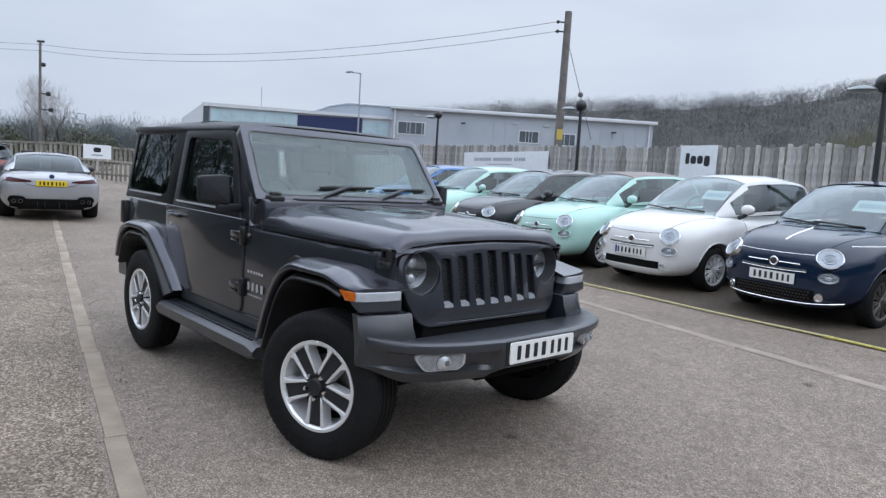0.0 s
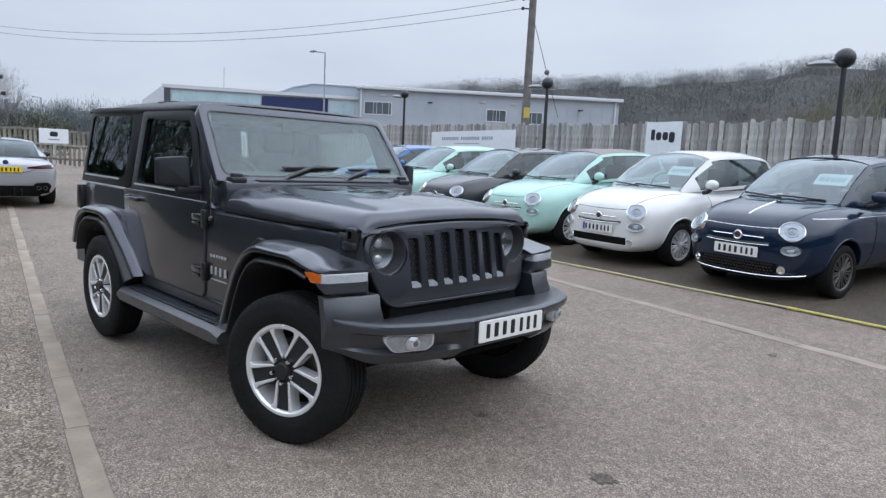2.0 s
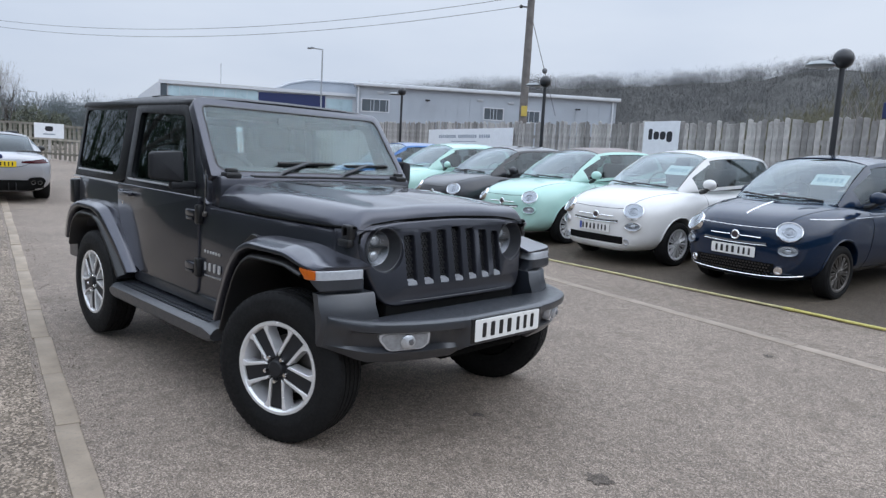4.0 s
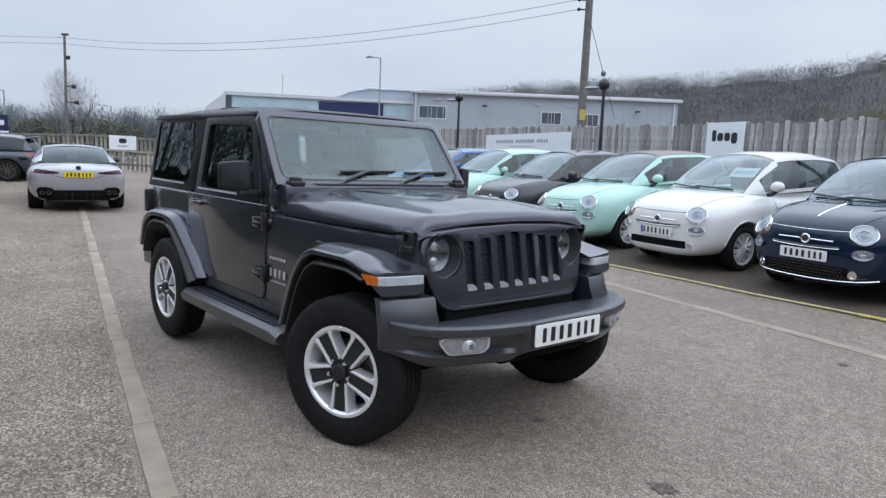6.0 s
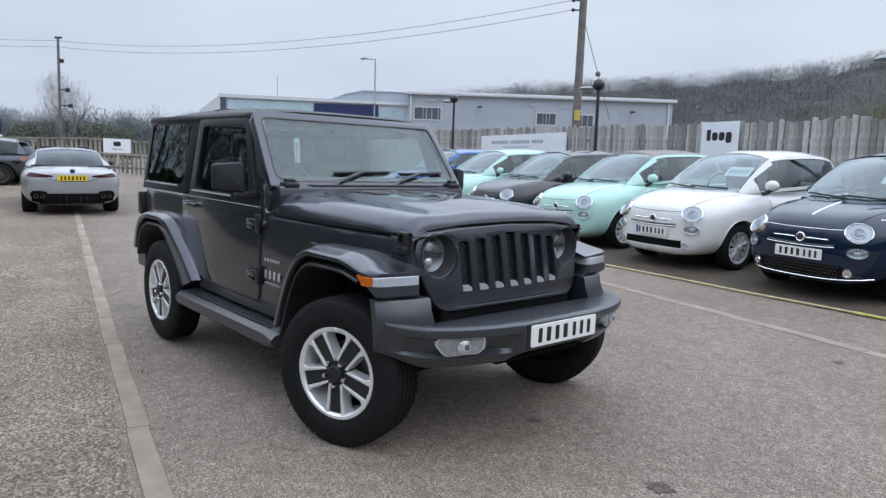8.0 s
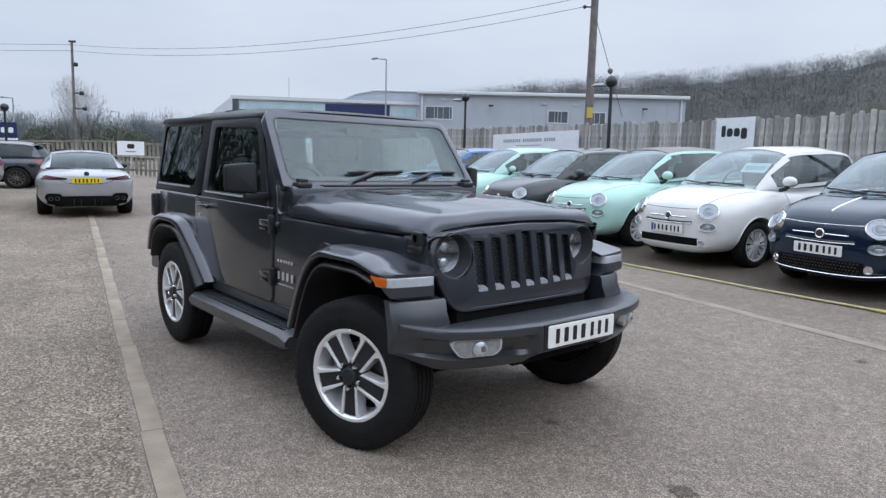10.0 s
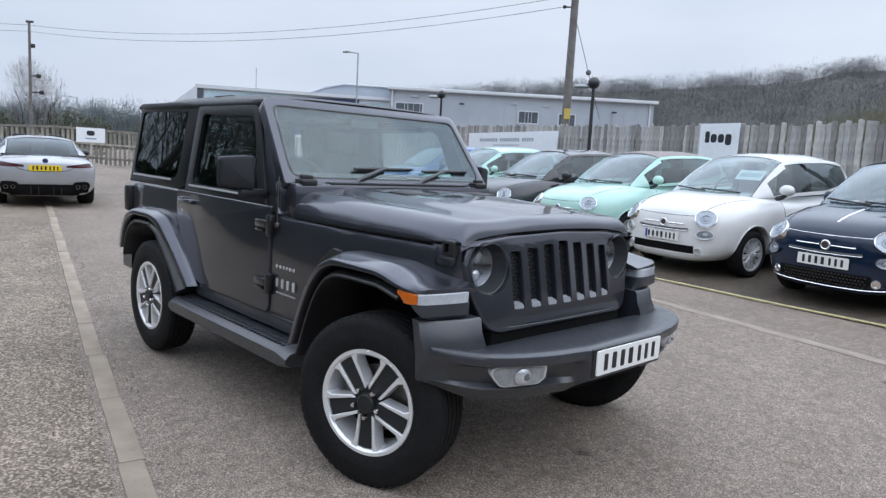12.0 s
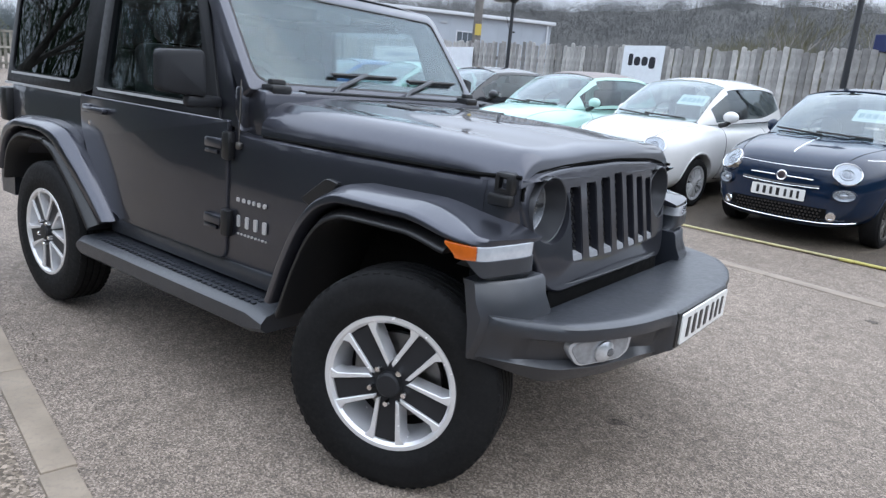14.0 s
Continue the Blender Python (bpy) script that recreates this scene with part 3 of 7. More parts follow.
def lamp_post(x, y, top, heads, label):
    z = lie(x, y)
    lp = thing("lamp_post", pose(x, y, z, 0, 0, 0), label, "street lamp", "lamp posts along the fence")
    part("pole", merge(tube([(0, 0, -0.1), (0, 0, top - z - 0.15)], 0.046, 12, r1=0.040), box(-0.11, 0.11, -0.11, 0.11, -0.05, 0.5, 0.02)), M["post_black"], lp)
    part("globe", ball((0, 0, top - z - 0.08), 0.145, 24, 14), M["post_black"], lp, "black globe on the pole top")
    for yaw in heads:
        d = Vector((math.cos(radians(yaw)), math.sin(radians(yaw)), 0))
        disc = lathe([(0.0, -0.05), (0.10, -0.048), (0.20, -0.025), (0.21, -0.015), (0.16, 0.025), (0.08, 0.05), (0.0, 0.055)], 28, "z")
        disc.transform(Matrix.Translation(Vector((0, 0, top - z - 0.16)) + d * 0.29))
        part("lamp_head", disc, M["lamp_head"], lp, "grey disc lamp head")
        part("arm", tube([Vector((0, 0, top - z - 0.12)), Vector((0, 0, top - z - 0.13)) + d * 0.2], 0.03, 8), M["post_black"], lp)
    return lp


def warehouse():
    yaw = math.degrees(math.atan2(R.y, R.x))
    root = thing("warehouse", Matrix.Translation(far_xy(58, 0)) @ pose(0, 0, 0, 0, 0, yaw), "long grey metal-clad warehouse with a pale roof edge", "building")
    # local x runs to the right along the front, y away
    x0, x1, top = -3.3, 18.65, 7.15
    wall = part("wall", box(x0, x1, 0.0, 16.0, -1, top), M["clad"], root, smooth=0)
    ribs = bmesh.new()
    for x in np.arange(x0 + 0.5, x1, 1.0):
        merge(ribs, box(x - 0.03, x + 0.03, -0.03, 0.0, 1.0, top - 0.05))
    part("cladding_rib", ribs, M["clad"], root, smooth=0, kind="stuff")
    part("roof", loft([[(x, -0.25, top), (x, 8.0, top + 1.0), (x, 16.2, top), (x, 16.2, top - 0.1), (x, -0.25, top - 0.1)] for x in (x0 - 0.2, x1 + 0.2)]), M["roof_sheet"], root, smooth=0)
    part("gutter", box(x0 - 0.2, x1 + 0.25, -0.38, -0.03, top - 0.12, top + 0.14, 0.04), M["clad_light"], root)
    for x in (x0 + 0.2, x1 - 0.35):
        part("downpipe", tube([(x, -0.12, top), (x, -0.12, 0)], 0.07, 8), M["clad_light"], root)
    for xa, xb, za, zb, panes in ((-2.8, -0.6, 5.05, 6.0, 3), (7.4, 9.0, 4.95, 5.85, 3), (10.75, 12.1, 4.9, 5.8, 3)):
        w = part("window", carve(box(xa - 0.08, xb + 0.08, -0.05, 0.0, za - 0.08, zb + 0.08), box(xa, xb, -0.2, 0.2, za, zb)), M["clad_light"], root, smooth=0)
        for k in range(panes):
            a, b = xa + (xb - xa) * k / panes, xa + (xb - xa) * (k + 1) / panes
            part("pane", box(a + 0.03, b - 0.03, -0.02, -0.006, za, zb), M["pane_dark"], w, smooth=0)
    for x, z in ((7.0, 6.45), (9.6, 6.4), (-1.3, 6.6)):
        part("wall_vent", box(x - 0.25, x + 0.25, -0.1, 0.0, z - 0.10, z + 0.10, 0.02), M["roof_sheet"], root)
    for x in (2.6, 15.2):
        part("flood_light", merge(box(x - 0.2, x + 0.2, -0.7, -0.35, 6.1, 6.22, 0.03), tube([(x, -0.35, 6.16), (x, 0.0, 6.1)], 0.03, 6)), M["post_black"], root)
    # glazed showroom end
    y0 = 2.0
    xl, xm, xr, t2 = -19.6, -11.6, -3.3, 6.75
    part("showroom_wall", loft([[(xl, y0, -1), (xl, y0, t2), (xl - 9.0, y0 + 20, t2 - 0.2), (xl - 9.0, y0 + 20, -1)], [(xr, y0, -1), (xr, y0, t2 - 0.25), (xr, y0 + 20, t2 - 0.25), (xr, y0 + 20, -1)]]), M["clad_light"], root, smooth=0)
    n = 8
    for k in range(n):
        a, b = xl + 0.6 + (xm - xl - 0.6) * k / n, xl + 0.6 + (xm - xl - 0.6) * (k + 1) / n
        part("glass_panel", box(a + 0.02, b - 0.02, y0 - 0.05, y0 - 0.004, 1.0, t2 - 0.45), M["clad_teal"], root, "pale teal glazed panel", smooth=0)
    part("corner_column", box(xl, xl + 0.5, y0 - 0.12, y0, 0, t2 - 0.1), M["pane_dark"], root, smooth=0)
    part("navy_panel", box(xm + 0.05, xm + 5.6, y0 - 0.1, y0 - 0.004, 3.0, 6.2), M["sign_navy"], root, "plain navy fascia panel", smooth=0)
    part("end_panel", box(xm + 5.7, xr - 0.4, y0 - 0.06, y0 - 0.004, 1.0, 6.0), M["clad_teal"], root, smooth=0)
    part("fascia", loft([[(xl - 0.1, y0 - 0.25, t2), (xl - 0.1, y0 + 0.2, t2), (xl - 0.1, y0 + 0.2, t2 - 0.3), (xl - 0.1, y0 - 0.25, t2 - 0.3)], [(xr, y0 - 0.25, t2 - 0.25), (xr, y0 + 0.2, t2 - 0.25), (xr, y0 + 0.2, t2 - 0.5), (xr, y0 - 0.25, t2 - 0.5)]]), M["clad_light"], root, smooth=0)
    # gable between the two
    part("gable", loft([[(-10.6, y, 6.75), (-9.3, y, 7.3), (-7.6, y, 7.66), (-3.3, y, 7.6), (-3.3, y, 5.0), (-10.6, y, 5.0)] for y in (y0 + 2.5, y0 + 12)]), M["clad"], root, smooth=0)
    part("gable_edge", tube([(-10.7, y0 + 2.4, 6.75), (-9.3, y0 + 2.4, 7.35), (-7.6, y0 + 2.4, 7.71), (-3.3, y0 + 2.4, 7.65)], 0.1, 6), M["clad_light"], root)
    part("roof_mast", tube([(-15.2, y0 + 2, t2 - 0.3), (-15.2, y0 + 2, 8.6)], 0.03, 6), M["steel"], root)
    return root


def branch_tree(name, x, y, height, spread, mat, twig, seed, label, category="tree", levels=4, trunks=1, z=None, lean=0.25):
    """A bare tree: tapered trunk and limbs that fork to fine twigs."""
    rnd = random.Random(seed)
    z = lie(x, y) if z is None else z
    root = thing(name, pose(x, y, z), label, category)
    wood, fine = bmesh.new(), bmesh.new()

    def grow(p, d, length, r, level):
        pts = [p]
        q = p
        for _ in range(3):
            d = (d + Vector((rnd.uniform(-1, 1), rnd.uniform(-1, 1), rnd.uniform(-0.3, 0.8))) * 0.16).normalized()
            q = q + d * length / 3
            pts.append(q)
        target = wood if level > 1 else fine
        merge(target, tube(pts, r, 6 if level > 2 else 3, False, r * 0.6))
        if level == 0:
            return
        for k in range(rnd.choice((2, 3, 3)) + (2 if level <= 2 else 0)):
            a = rnd.uniform(0, 2 * math.pi)
            e = d.orthogonal().normalized()
            e = Matrix.Rotation(a, 3, d) @ e
            nd = (d + e * rnd.uniform(0.45, 0.95) * spread + Vector((0, 0, 0.22))).normalized()
            start = pts[rnd.choice((1, 2, 3, 3))] if level < levels else pts[rnd.choice((2, 3))]
            grow(start, nd, length * rnd.uniform(0.58, 0.8), r * rnd.uniform(0.45, 0.62), level - 1)

    for k in range(trunks):
        a = 2 * math.pi * k / max(1, trunks) + seed
        d = Vector((math.cos(a) * lean * (trunks > 1), math.sin(a) * lean * (trunks > 1), 1)).normalized()
        grow(Vector((0, 0, 0)), d, height * 0.36, height * 0.018, levels)
    part("trunk", wood, mat, root, smooth=60)
    part("crown", fine, twig, root, smooth=0)
    return root


def twig_clump(rnd, h, w, n, thick=0.010):
    """A rounded crown of short fine twigs over a few limbs."""
    v, f = [], []
    lumps = [(rnd.uniform(-0.5, 0.5) * w, rnd.uniform(-0.5, 0.5) * w, h * rnd.uniform(0.45, 0.72), rnd.uniform(0.24, 0.36)) for _ in range(7)]
    def blade(b, top, t, a):
        c, s = math.cos(a) * t, math.sin(a) * t
        k = len(v)
        v.extend([(b[0] - c, b[1] - s, b[2]), (b[0] + c, b[1] + s, b[2]), (top[0] + c * 0.4, top[1] + s * 0.4, top[2]), (top[0] - c * 0.4, top[1] - s * 0.4, top[2])])
        f.append((k, k + 1, k + 2, k + 3))
    for x, y, z, r in lumps:
        blade((x * 0.1, y * 0.1, h * 0.15), (x, y, z), h * thick * 1.6, rnd.uniform(0, 3.1))
    for _ in range(n):
        x, y, z, r = rnd.choice(lumps)
        d = Vector((rnd.gauss(0, 1), rnd.gauss(0, 1), rnd.gauss(0.25, 1))).normalized() * r * rnd.random() ** 0.45
        b = Vector((x + d.x * w * 2, y + d.y * w * 2, z + d.z * h * 0.9))
        l = h * rnd.uniform(0.04, 0.09)
        out = (d.normalized() + Vector((rnd.uniform(-0.7, 0.7), rnd.uniform(-0.7, 0.7), rnd.uniform(-0.1, 1.0)))).normalized() * l
        t = b + out
        t.z = min(t.z, h)
        blade(b, t, h * thick * rnd.uniform(0.4, 0.9), rnd.uniform(0, 3.1))
    return v, f


def woodland(name, trees, mat, label, seed, twigs=70, thick=0.010):
    """One object of many bare trees; trees: (x, y, z, height, width)."""
    rnd = random.Random(seed)
    verts, faces = [], []
    stock = [twig_clump(rnd, 1.0, 0.45, twigs, thick) for _ in range(8)]
    for x, y, z, h, w in trees:
        vs, fs = rnd.choice(stock)
        a = rnd.uniform(0, 6.28)
        c, s = math.cos(a), math.sin(a)
        k = len(verts)
        verts += [(x + (px * c - py * s) * w, y + (px * s + py * c) * w, z + pz * h) for px, py, pz in vs]
        faces += [tuple(i + k for i in f) for f in fs]
        k = len(verts)
        t = h * 0.014
        verts += [(x - t, y, z - 1), (x + t, y, z - 1), (x + t * 0.3, y, z + h * 0.7), (x - t * 0.3, y, z + h * 0.7), (x, y - t, z - 1), (x, y + t, z - 1), (x, y + t * 0.3, z + h * 0.7), (x, y - t * 0.3, z + h * 0.7)]
        faces += [(k, k + 1, k + 2, k + 3), (k + 4, k + 5, k + 6, k + 7)]
    me = bpy.data.meshes.new(name)
    me.from_pydata(verts, [], faces)
    finish(me, mat, 0)
    return tagged(new(name, me), label, "woodland", kind="stuff")


def leafy(name, x, y, h, w, mat, seed, label, count=1500, z=None, cone=False):
    """An evergreen or bush: a mass of small leaf clumps with an uneven outline."""
    rnd = random.Random(seed)
    z = lie(x, y) if z is None else z
    root = thing(name, pose(x, y, z), label, "tree" if cone else "bush")
    part("trunk", tube([(0, 0, -0.2), (0.05, 0, h * 0.7)], h * 0.02 + 0.03, 7, r1=0.02), M["bark"], root)
    v, f = [], []
    lumps = [(rnd.uniform(-1, 1) * w * 0.5, rnd.uniform(-1, 1) * w * 0.5, rnd.uniform(0.25, 0.8) * h, rnd.uniform(0.25, 0.5) * w) for _ in range(9)]
    for _ in range(count):
        if cone:
            t = rnd.random() ** 0.7
            rr = w * (1 - t) * rnd.uniform(0.5, 1.05) * (0.8 + 0.3 * math.sin(t * 40))
            a = rnd.uniform(0, 6.28)
            p = Vector((rr * math.cos(a), rr * math.sin(a), h * (0.08 + 0.92 * t)))
        else:
            cx, cy, cz, cr = rnd.choice(lumps)
            d = Vector((rnd.gauss(0, 1), rnd.gauss(0, 1), rnd.gauss(0, 1))).normalized()
            p = Vector((cx, cy, cz)) + d * cr * rnd.uniform(0.75, 1.1)
            p.z = max(p.z, 0.05)
        s = 0.016 * h * rnd.uniform(0.5, 1.4) + 0.02
        e1 = Vector((rnd.gauss(0, 1), rnd.gauss(0, 1), rnd.gauss(0, 1))).normalized() * s
        e2 = e1.orthogonal().normalized() * s * 0.7
        k = len(v)
        v += [tuple(p - e1), tuple(p + e2), tuple(p + e1), tuple(p - e2)]
        f.append((k, k + 1, k + 2, k + 3))
    me = bpy.data.meshes.new("crown")
    me.from_pydata(v, [], f)
    finish(me, mat, 0)
    cr = new("crown", me)
    cr.parent = root
    return root


def hill():
    """A wooded ridge behind the building, higher to the right, in steps of bearing round the lot."""
    ridge = curve_of([-34, -26, -18, -8, 0, 6, 12, 20, 28, 33, 42, 60], [3, 3.5, 5.5, 11.5, 16.5, 20, 21.8, 23.5, 26.5, 28.5, 27, 22])
    slope = curve_of([105, 130, 160, 190, 215, 235, 300, 420], [0.0, 0.12, 0.38, 0.66, 0.9, 1.0, 1.02, 0.8])
    rows = []
    for deg in np.arange(-40, 62, 0.4):
        a = radians(deg)
        d = A * math.cos(a) + R * math.sin(a)
        top = ridge(deg)
        row = []
        for dist in (105, 112, 120, 128, *np.arange(134, 250, 2.5), 256, 265, 280, 300, 340, 420):
            p = EYE0 + d * dist
            crowns = 0.0
            if dist > 122:
                near = min((p * 0.11 - (Vector((math.floor(p.x * 0.11) + i, math.floor(p.y * 0.11) + j, 0)) + Vector((q.x, q.y, 0)))).length for i in (-1, 0, 1) for j in (-1, 0, 1) for q in (noise.cell_vector(Vector((math.floor(p.x * 0.11) + i, math.floor(p.y * 0.11) + j, 0.0))),))
                crowns = 4.4 * math.sqrt(max(0.0, 1 - near * near)) + 0.9 * noise.noise(p * 0.35)
                crowns *= 0.6 if deg < -14 else 1.0
            row.append((p.x, p.y, max(0.3, slope(dist) * top + 0.8 * noise.noise(p * 0.03)) + crowns))
        rows.append(row)
    bm = loft(rows, closed=False, caps=False)
    tagged(part("hill", bm, M["hill"], None, smooth=180), "grey-brown wooded hillside beyond the lot", "hill", kind="structure")
    rnd = random.Random(11)
    trees = []
    for _ in range(2000):
        deg = rnd.uniform(-36, 58)
        a = radians(deg)
        d = A * math.cos(a) + R * math.sin(a)
        dist = rnd.choice((rnd.uniform(135, 240), rnd.uniform(150, 245), rnd.uniform(205, 285)))
        k = np.interp(dist, (105, 130, 160, 190, 215, 235, 300), (0, 0.12, 0.38, 0.66, 0.9, 1.0, 1.02))
        p = EYE0 + d * dist
        h = rnd.uniform(8.0, 11.0) * (0.6 if deg < -14 else 1.0)
        trees.append((p.x, p.y, k * ridge(deg) - 0.5, h, h * rnd.uniform(0.9, 1.4)))
    woodland("hill_woods", trees, M["twigs"], "bare grey winter woods on the hillside", 5, 420, 0.0026)


def strand(name, a, b, sag, r, label):
    pts = []
    for k in range(25):
        t = k / 24
        p = Vector(a) * (1 - t) + Vector(b) * t
        p.z -= sag * 4 * t * (1 - t)
        pts.append(p)
    return tagged(part(name, tube(pts, r, 5), M["wire"], None), label, "cable", "overhead cables")


edging("kerb", K0 - KD * 5.0 - KN * 0.044, KD, 20, 0.9, 0.112, 0.004, 0.012, 4, M["concrete"])
E0 = Vector((1.08, 3.372, 0))
ED = Vector((-0.979, 0.203, 0)).normalized()
edging("bay_edging", E0 - ED * 5.4, ED, 22, 0.9, 0.135, 0.003, 0.006, 9, M["edge_stone"])
F0 = Vector((-4.3, 10.95, 0))
warehouse()
hill()


# ---- the grey off-road car ----
def wheel(parent, name, m, tyre_r, tyre_w, rim_r, style, steer=0.0, tread=True):
    """A wheel whose outer face looks along -y; m places its centre. Tyre, rim, spokes and hub are parts."""
    hw = tyre_w / 2
    wheel_ob = new(name)
    wheel_ob.parent = parent
    wheel_ob.matrix_basis = m @ pose(0, 0, 0, 0, 0, steer)
    sh = tyre_r - rim_r
    prof = [(rim_r - 0.012, -hw * 0.78), (rim_r + 0.004, -hw * 0.86), (rim_r + sh * 0.12, -hw * 0.95), (rim_r + sh * 0.35, -hw), (rim_r + sh * 0.42, -hw * 1.012), (rim_r + sh * 0.48, -hw * 0.995), (rim_r + sh * 0.7, -hw * 0.985),
            (tyre_r - 0.03, -hw * 0.94), (tyre_r - 0.012, -hw * 0.86), (tyre_r - 0.002, -hw * 0.74)]
    if tread:
        for k in (-0.5, -0.18, 0.18, 0.5):
            prof += [(tyre_r, hw * (k - 0.05)), (tyre_r - 0.01, hw * (k - 0.035)), (tyre_r - 0.01, hw * (k + 0.035)), (tyre_r, hw * (k + 0.05))]
    prof += [(tyre_r - 0.002, hw * 0.74), (tyre_r - 0.03, hw * 0.94), (rim_r + sh * 0.4, hw), (rim_r, hw * 0.8)]
    tyre = part("tyre", lathe(prof, 64), M["rubber"], wheel_ob, smooth=50)
    if tread:
        bm = bmesh.new()
        for k in range(60):
            a = 2 * math.pi * k / 60
            for sgn, off in ((-1, 0.0), (1, 0.07)):
                b = box(-0.013, 0.013, sgn * hw * 0.70 - 0.014, sgn * hw * 0.70 + 0.014, tyre_r - 0.02, tyre_r - 0.003, 0.003, 1)
                merge(bm, b, Matrix.Rotation(a + off, 4, "Y"))
        part("tread_block", bm, M["rubber"], tyre, smooth=0, kind="stuff")
    lip = [(rim_r + 0.012, -hw * 0.86), (rim_r + 0.008, -hw * 0.93), (rim_r - 0.006, -hw * 0.93), (rim_r - 0.016, -hw * 0.84), (rim_r - 0.02, -hw * 0.5), (rim_r - 0.035, hw * 0.6)]
    rim = part("rim", lathe(lip, 56), M["alloy_grey"] if style == "multi" else M["silver"] if style == "five" else M["brake"], wheel_ob, "bright alloy rim", smooth=40)
    part("brake_disc", merge(lathe([(0.0, 0.0), (rim_r * 0.66, 0.0), (rim_r * 0.66, 0.022), (0.0, 0.022)], 40), box(-rim_r * 0.72, -rim_r * 0.4, -0.03, 0.04, -rim_r * 0.3, rim_r * 0.3, 0.02)), M["brake"], wheel_ob)
    # black disc added for the shade deep inside the wheel
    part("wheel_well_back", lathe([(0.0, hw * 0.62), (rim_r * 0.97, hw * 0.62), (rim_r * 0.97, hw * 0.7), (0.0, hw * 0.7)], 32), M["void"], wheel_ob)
    if style == "five":
        y0 = -hw * 0.86
        for k in range(5):
            rot = Matrix.Rotation(radians(72 * k + 180), 4, "Y")
            face = slab(rpoly([(-0.029, 0.05), (0.029, 0.05), (0.039, rim_r - 0.020), (-0.039, rim_r - 0.020)], 0.004, 2), y0 + 0.05, y0 + 0.006, side, 0.002, 1)
            face.transform(rot)
            sp = part("spoke", face, M["alloy_inset"], wheel_ob, "dark grey spoke with machined edges")
            edge = bmesh.new()
            for s in (-1, 1):
                pts = [(s * 0.0285, 0.055), (s * 0.042, 0.064), (s * 0.049, rim_r * 0.55), (s * 0.056, rim_r * 0.80), (s * 0.082, rim_r * 0.93), (s * 0.082, rim_r - 0.004), (s * 0.038, rim_r - 0.002), (s * 0.0385, rim_r - 0.020)]
                merge(edge, slab(pts if s > 0 else pts[::-1], y0 + 0.065, y0 - 0.003, side, 0.002, 1))
            edge.transform(rot)
            part("machined_edge", edge, M["silver"], sp)
            nut = lathe([(0.0, y0 - 0.022), (0.009, y0 - 0.022), (0.0115, y0 - 0.012), (0.0115, y0 + 0.02)], 8)
            nut.transform(Matrix.Rotation(radians(72 * k + 180), 4, "Y") @ Matrix.Translation((0, 0, 0.0635)))
            part("wheel_nut", nut, M["chrome"], wheel_ob)
        part("hub", lathe([(0.0, y0 + 0.008), (0.07, y0 + 0.008), (0.078, y0 + 0.05)], 40), M["alloy_inset"], wheel_ob)
        # black disc painting the spoke gaps as dark as their shade
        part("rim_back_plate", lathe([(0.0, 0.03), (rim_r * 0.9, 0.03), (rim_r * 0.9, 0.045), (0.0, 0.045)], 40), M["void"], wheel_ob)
        part("hub_cap", lathe([(0.0, y0 - 0.021), (0.036, y0 - 0.019), (0.043, y0 - 0.012), (0.045, y0 + 0.01), (0.05, y0 + 0.012), (0.05, y0 + 0.03)], 32), M["alloy_inset"], wheel_ob)
    else:
        y0 = -hw * 0.8
        n = 11
        mat = M["silver"] if style == "multi" else M["brake"]
        # black plate standing in for shade behind the thin spokes
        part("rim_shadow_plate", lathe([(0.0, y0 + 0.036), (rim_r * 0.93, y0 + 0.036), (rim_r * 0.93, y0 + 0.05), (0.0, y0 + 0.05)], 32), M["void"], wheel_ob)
        for k in range(n):
            rot = Matrix.Rotation(2 * math.pi * k / n, 4, "Y")
            bm = bmesh.new()
            for s in (-1, 1):
                merge(bm, slab([(s * 0.001, 0.035), (s * 0.011, 0.035), (s * 0.031, rim_r - 0.008), (s * 0.007, rim_r - 0.008)][::s], y0 + 0.03, y0, side, 0.002, 1))
            bm.transform(rot)
            part("spoke", bm, mat, wheel_ob)
        part("hub", lathe([(0.0, y0 - 0.008), (0.028, y0 - 0.006), (0.034, y0), (0.055, y0 + 0.004), (0.06, y0 + 0.03)], 24), mat, wheel_ob)
    return wheel_ob


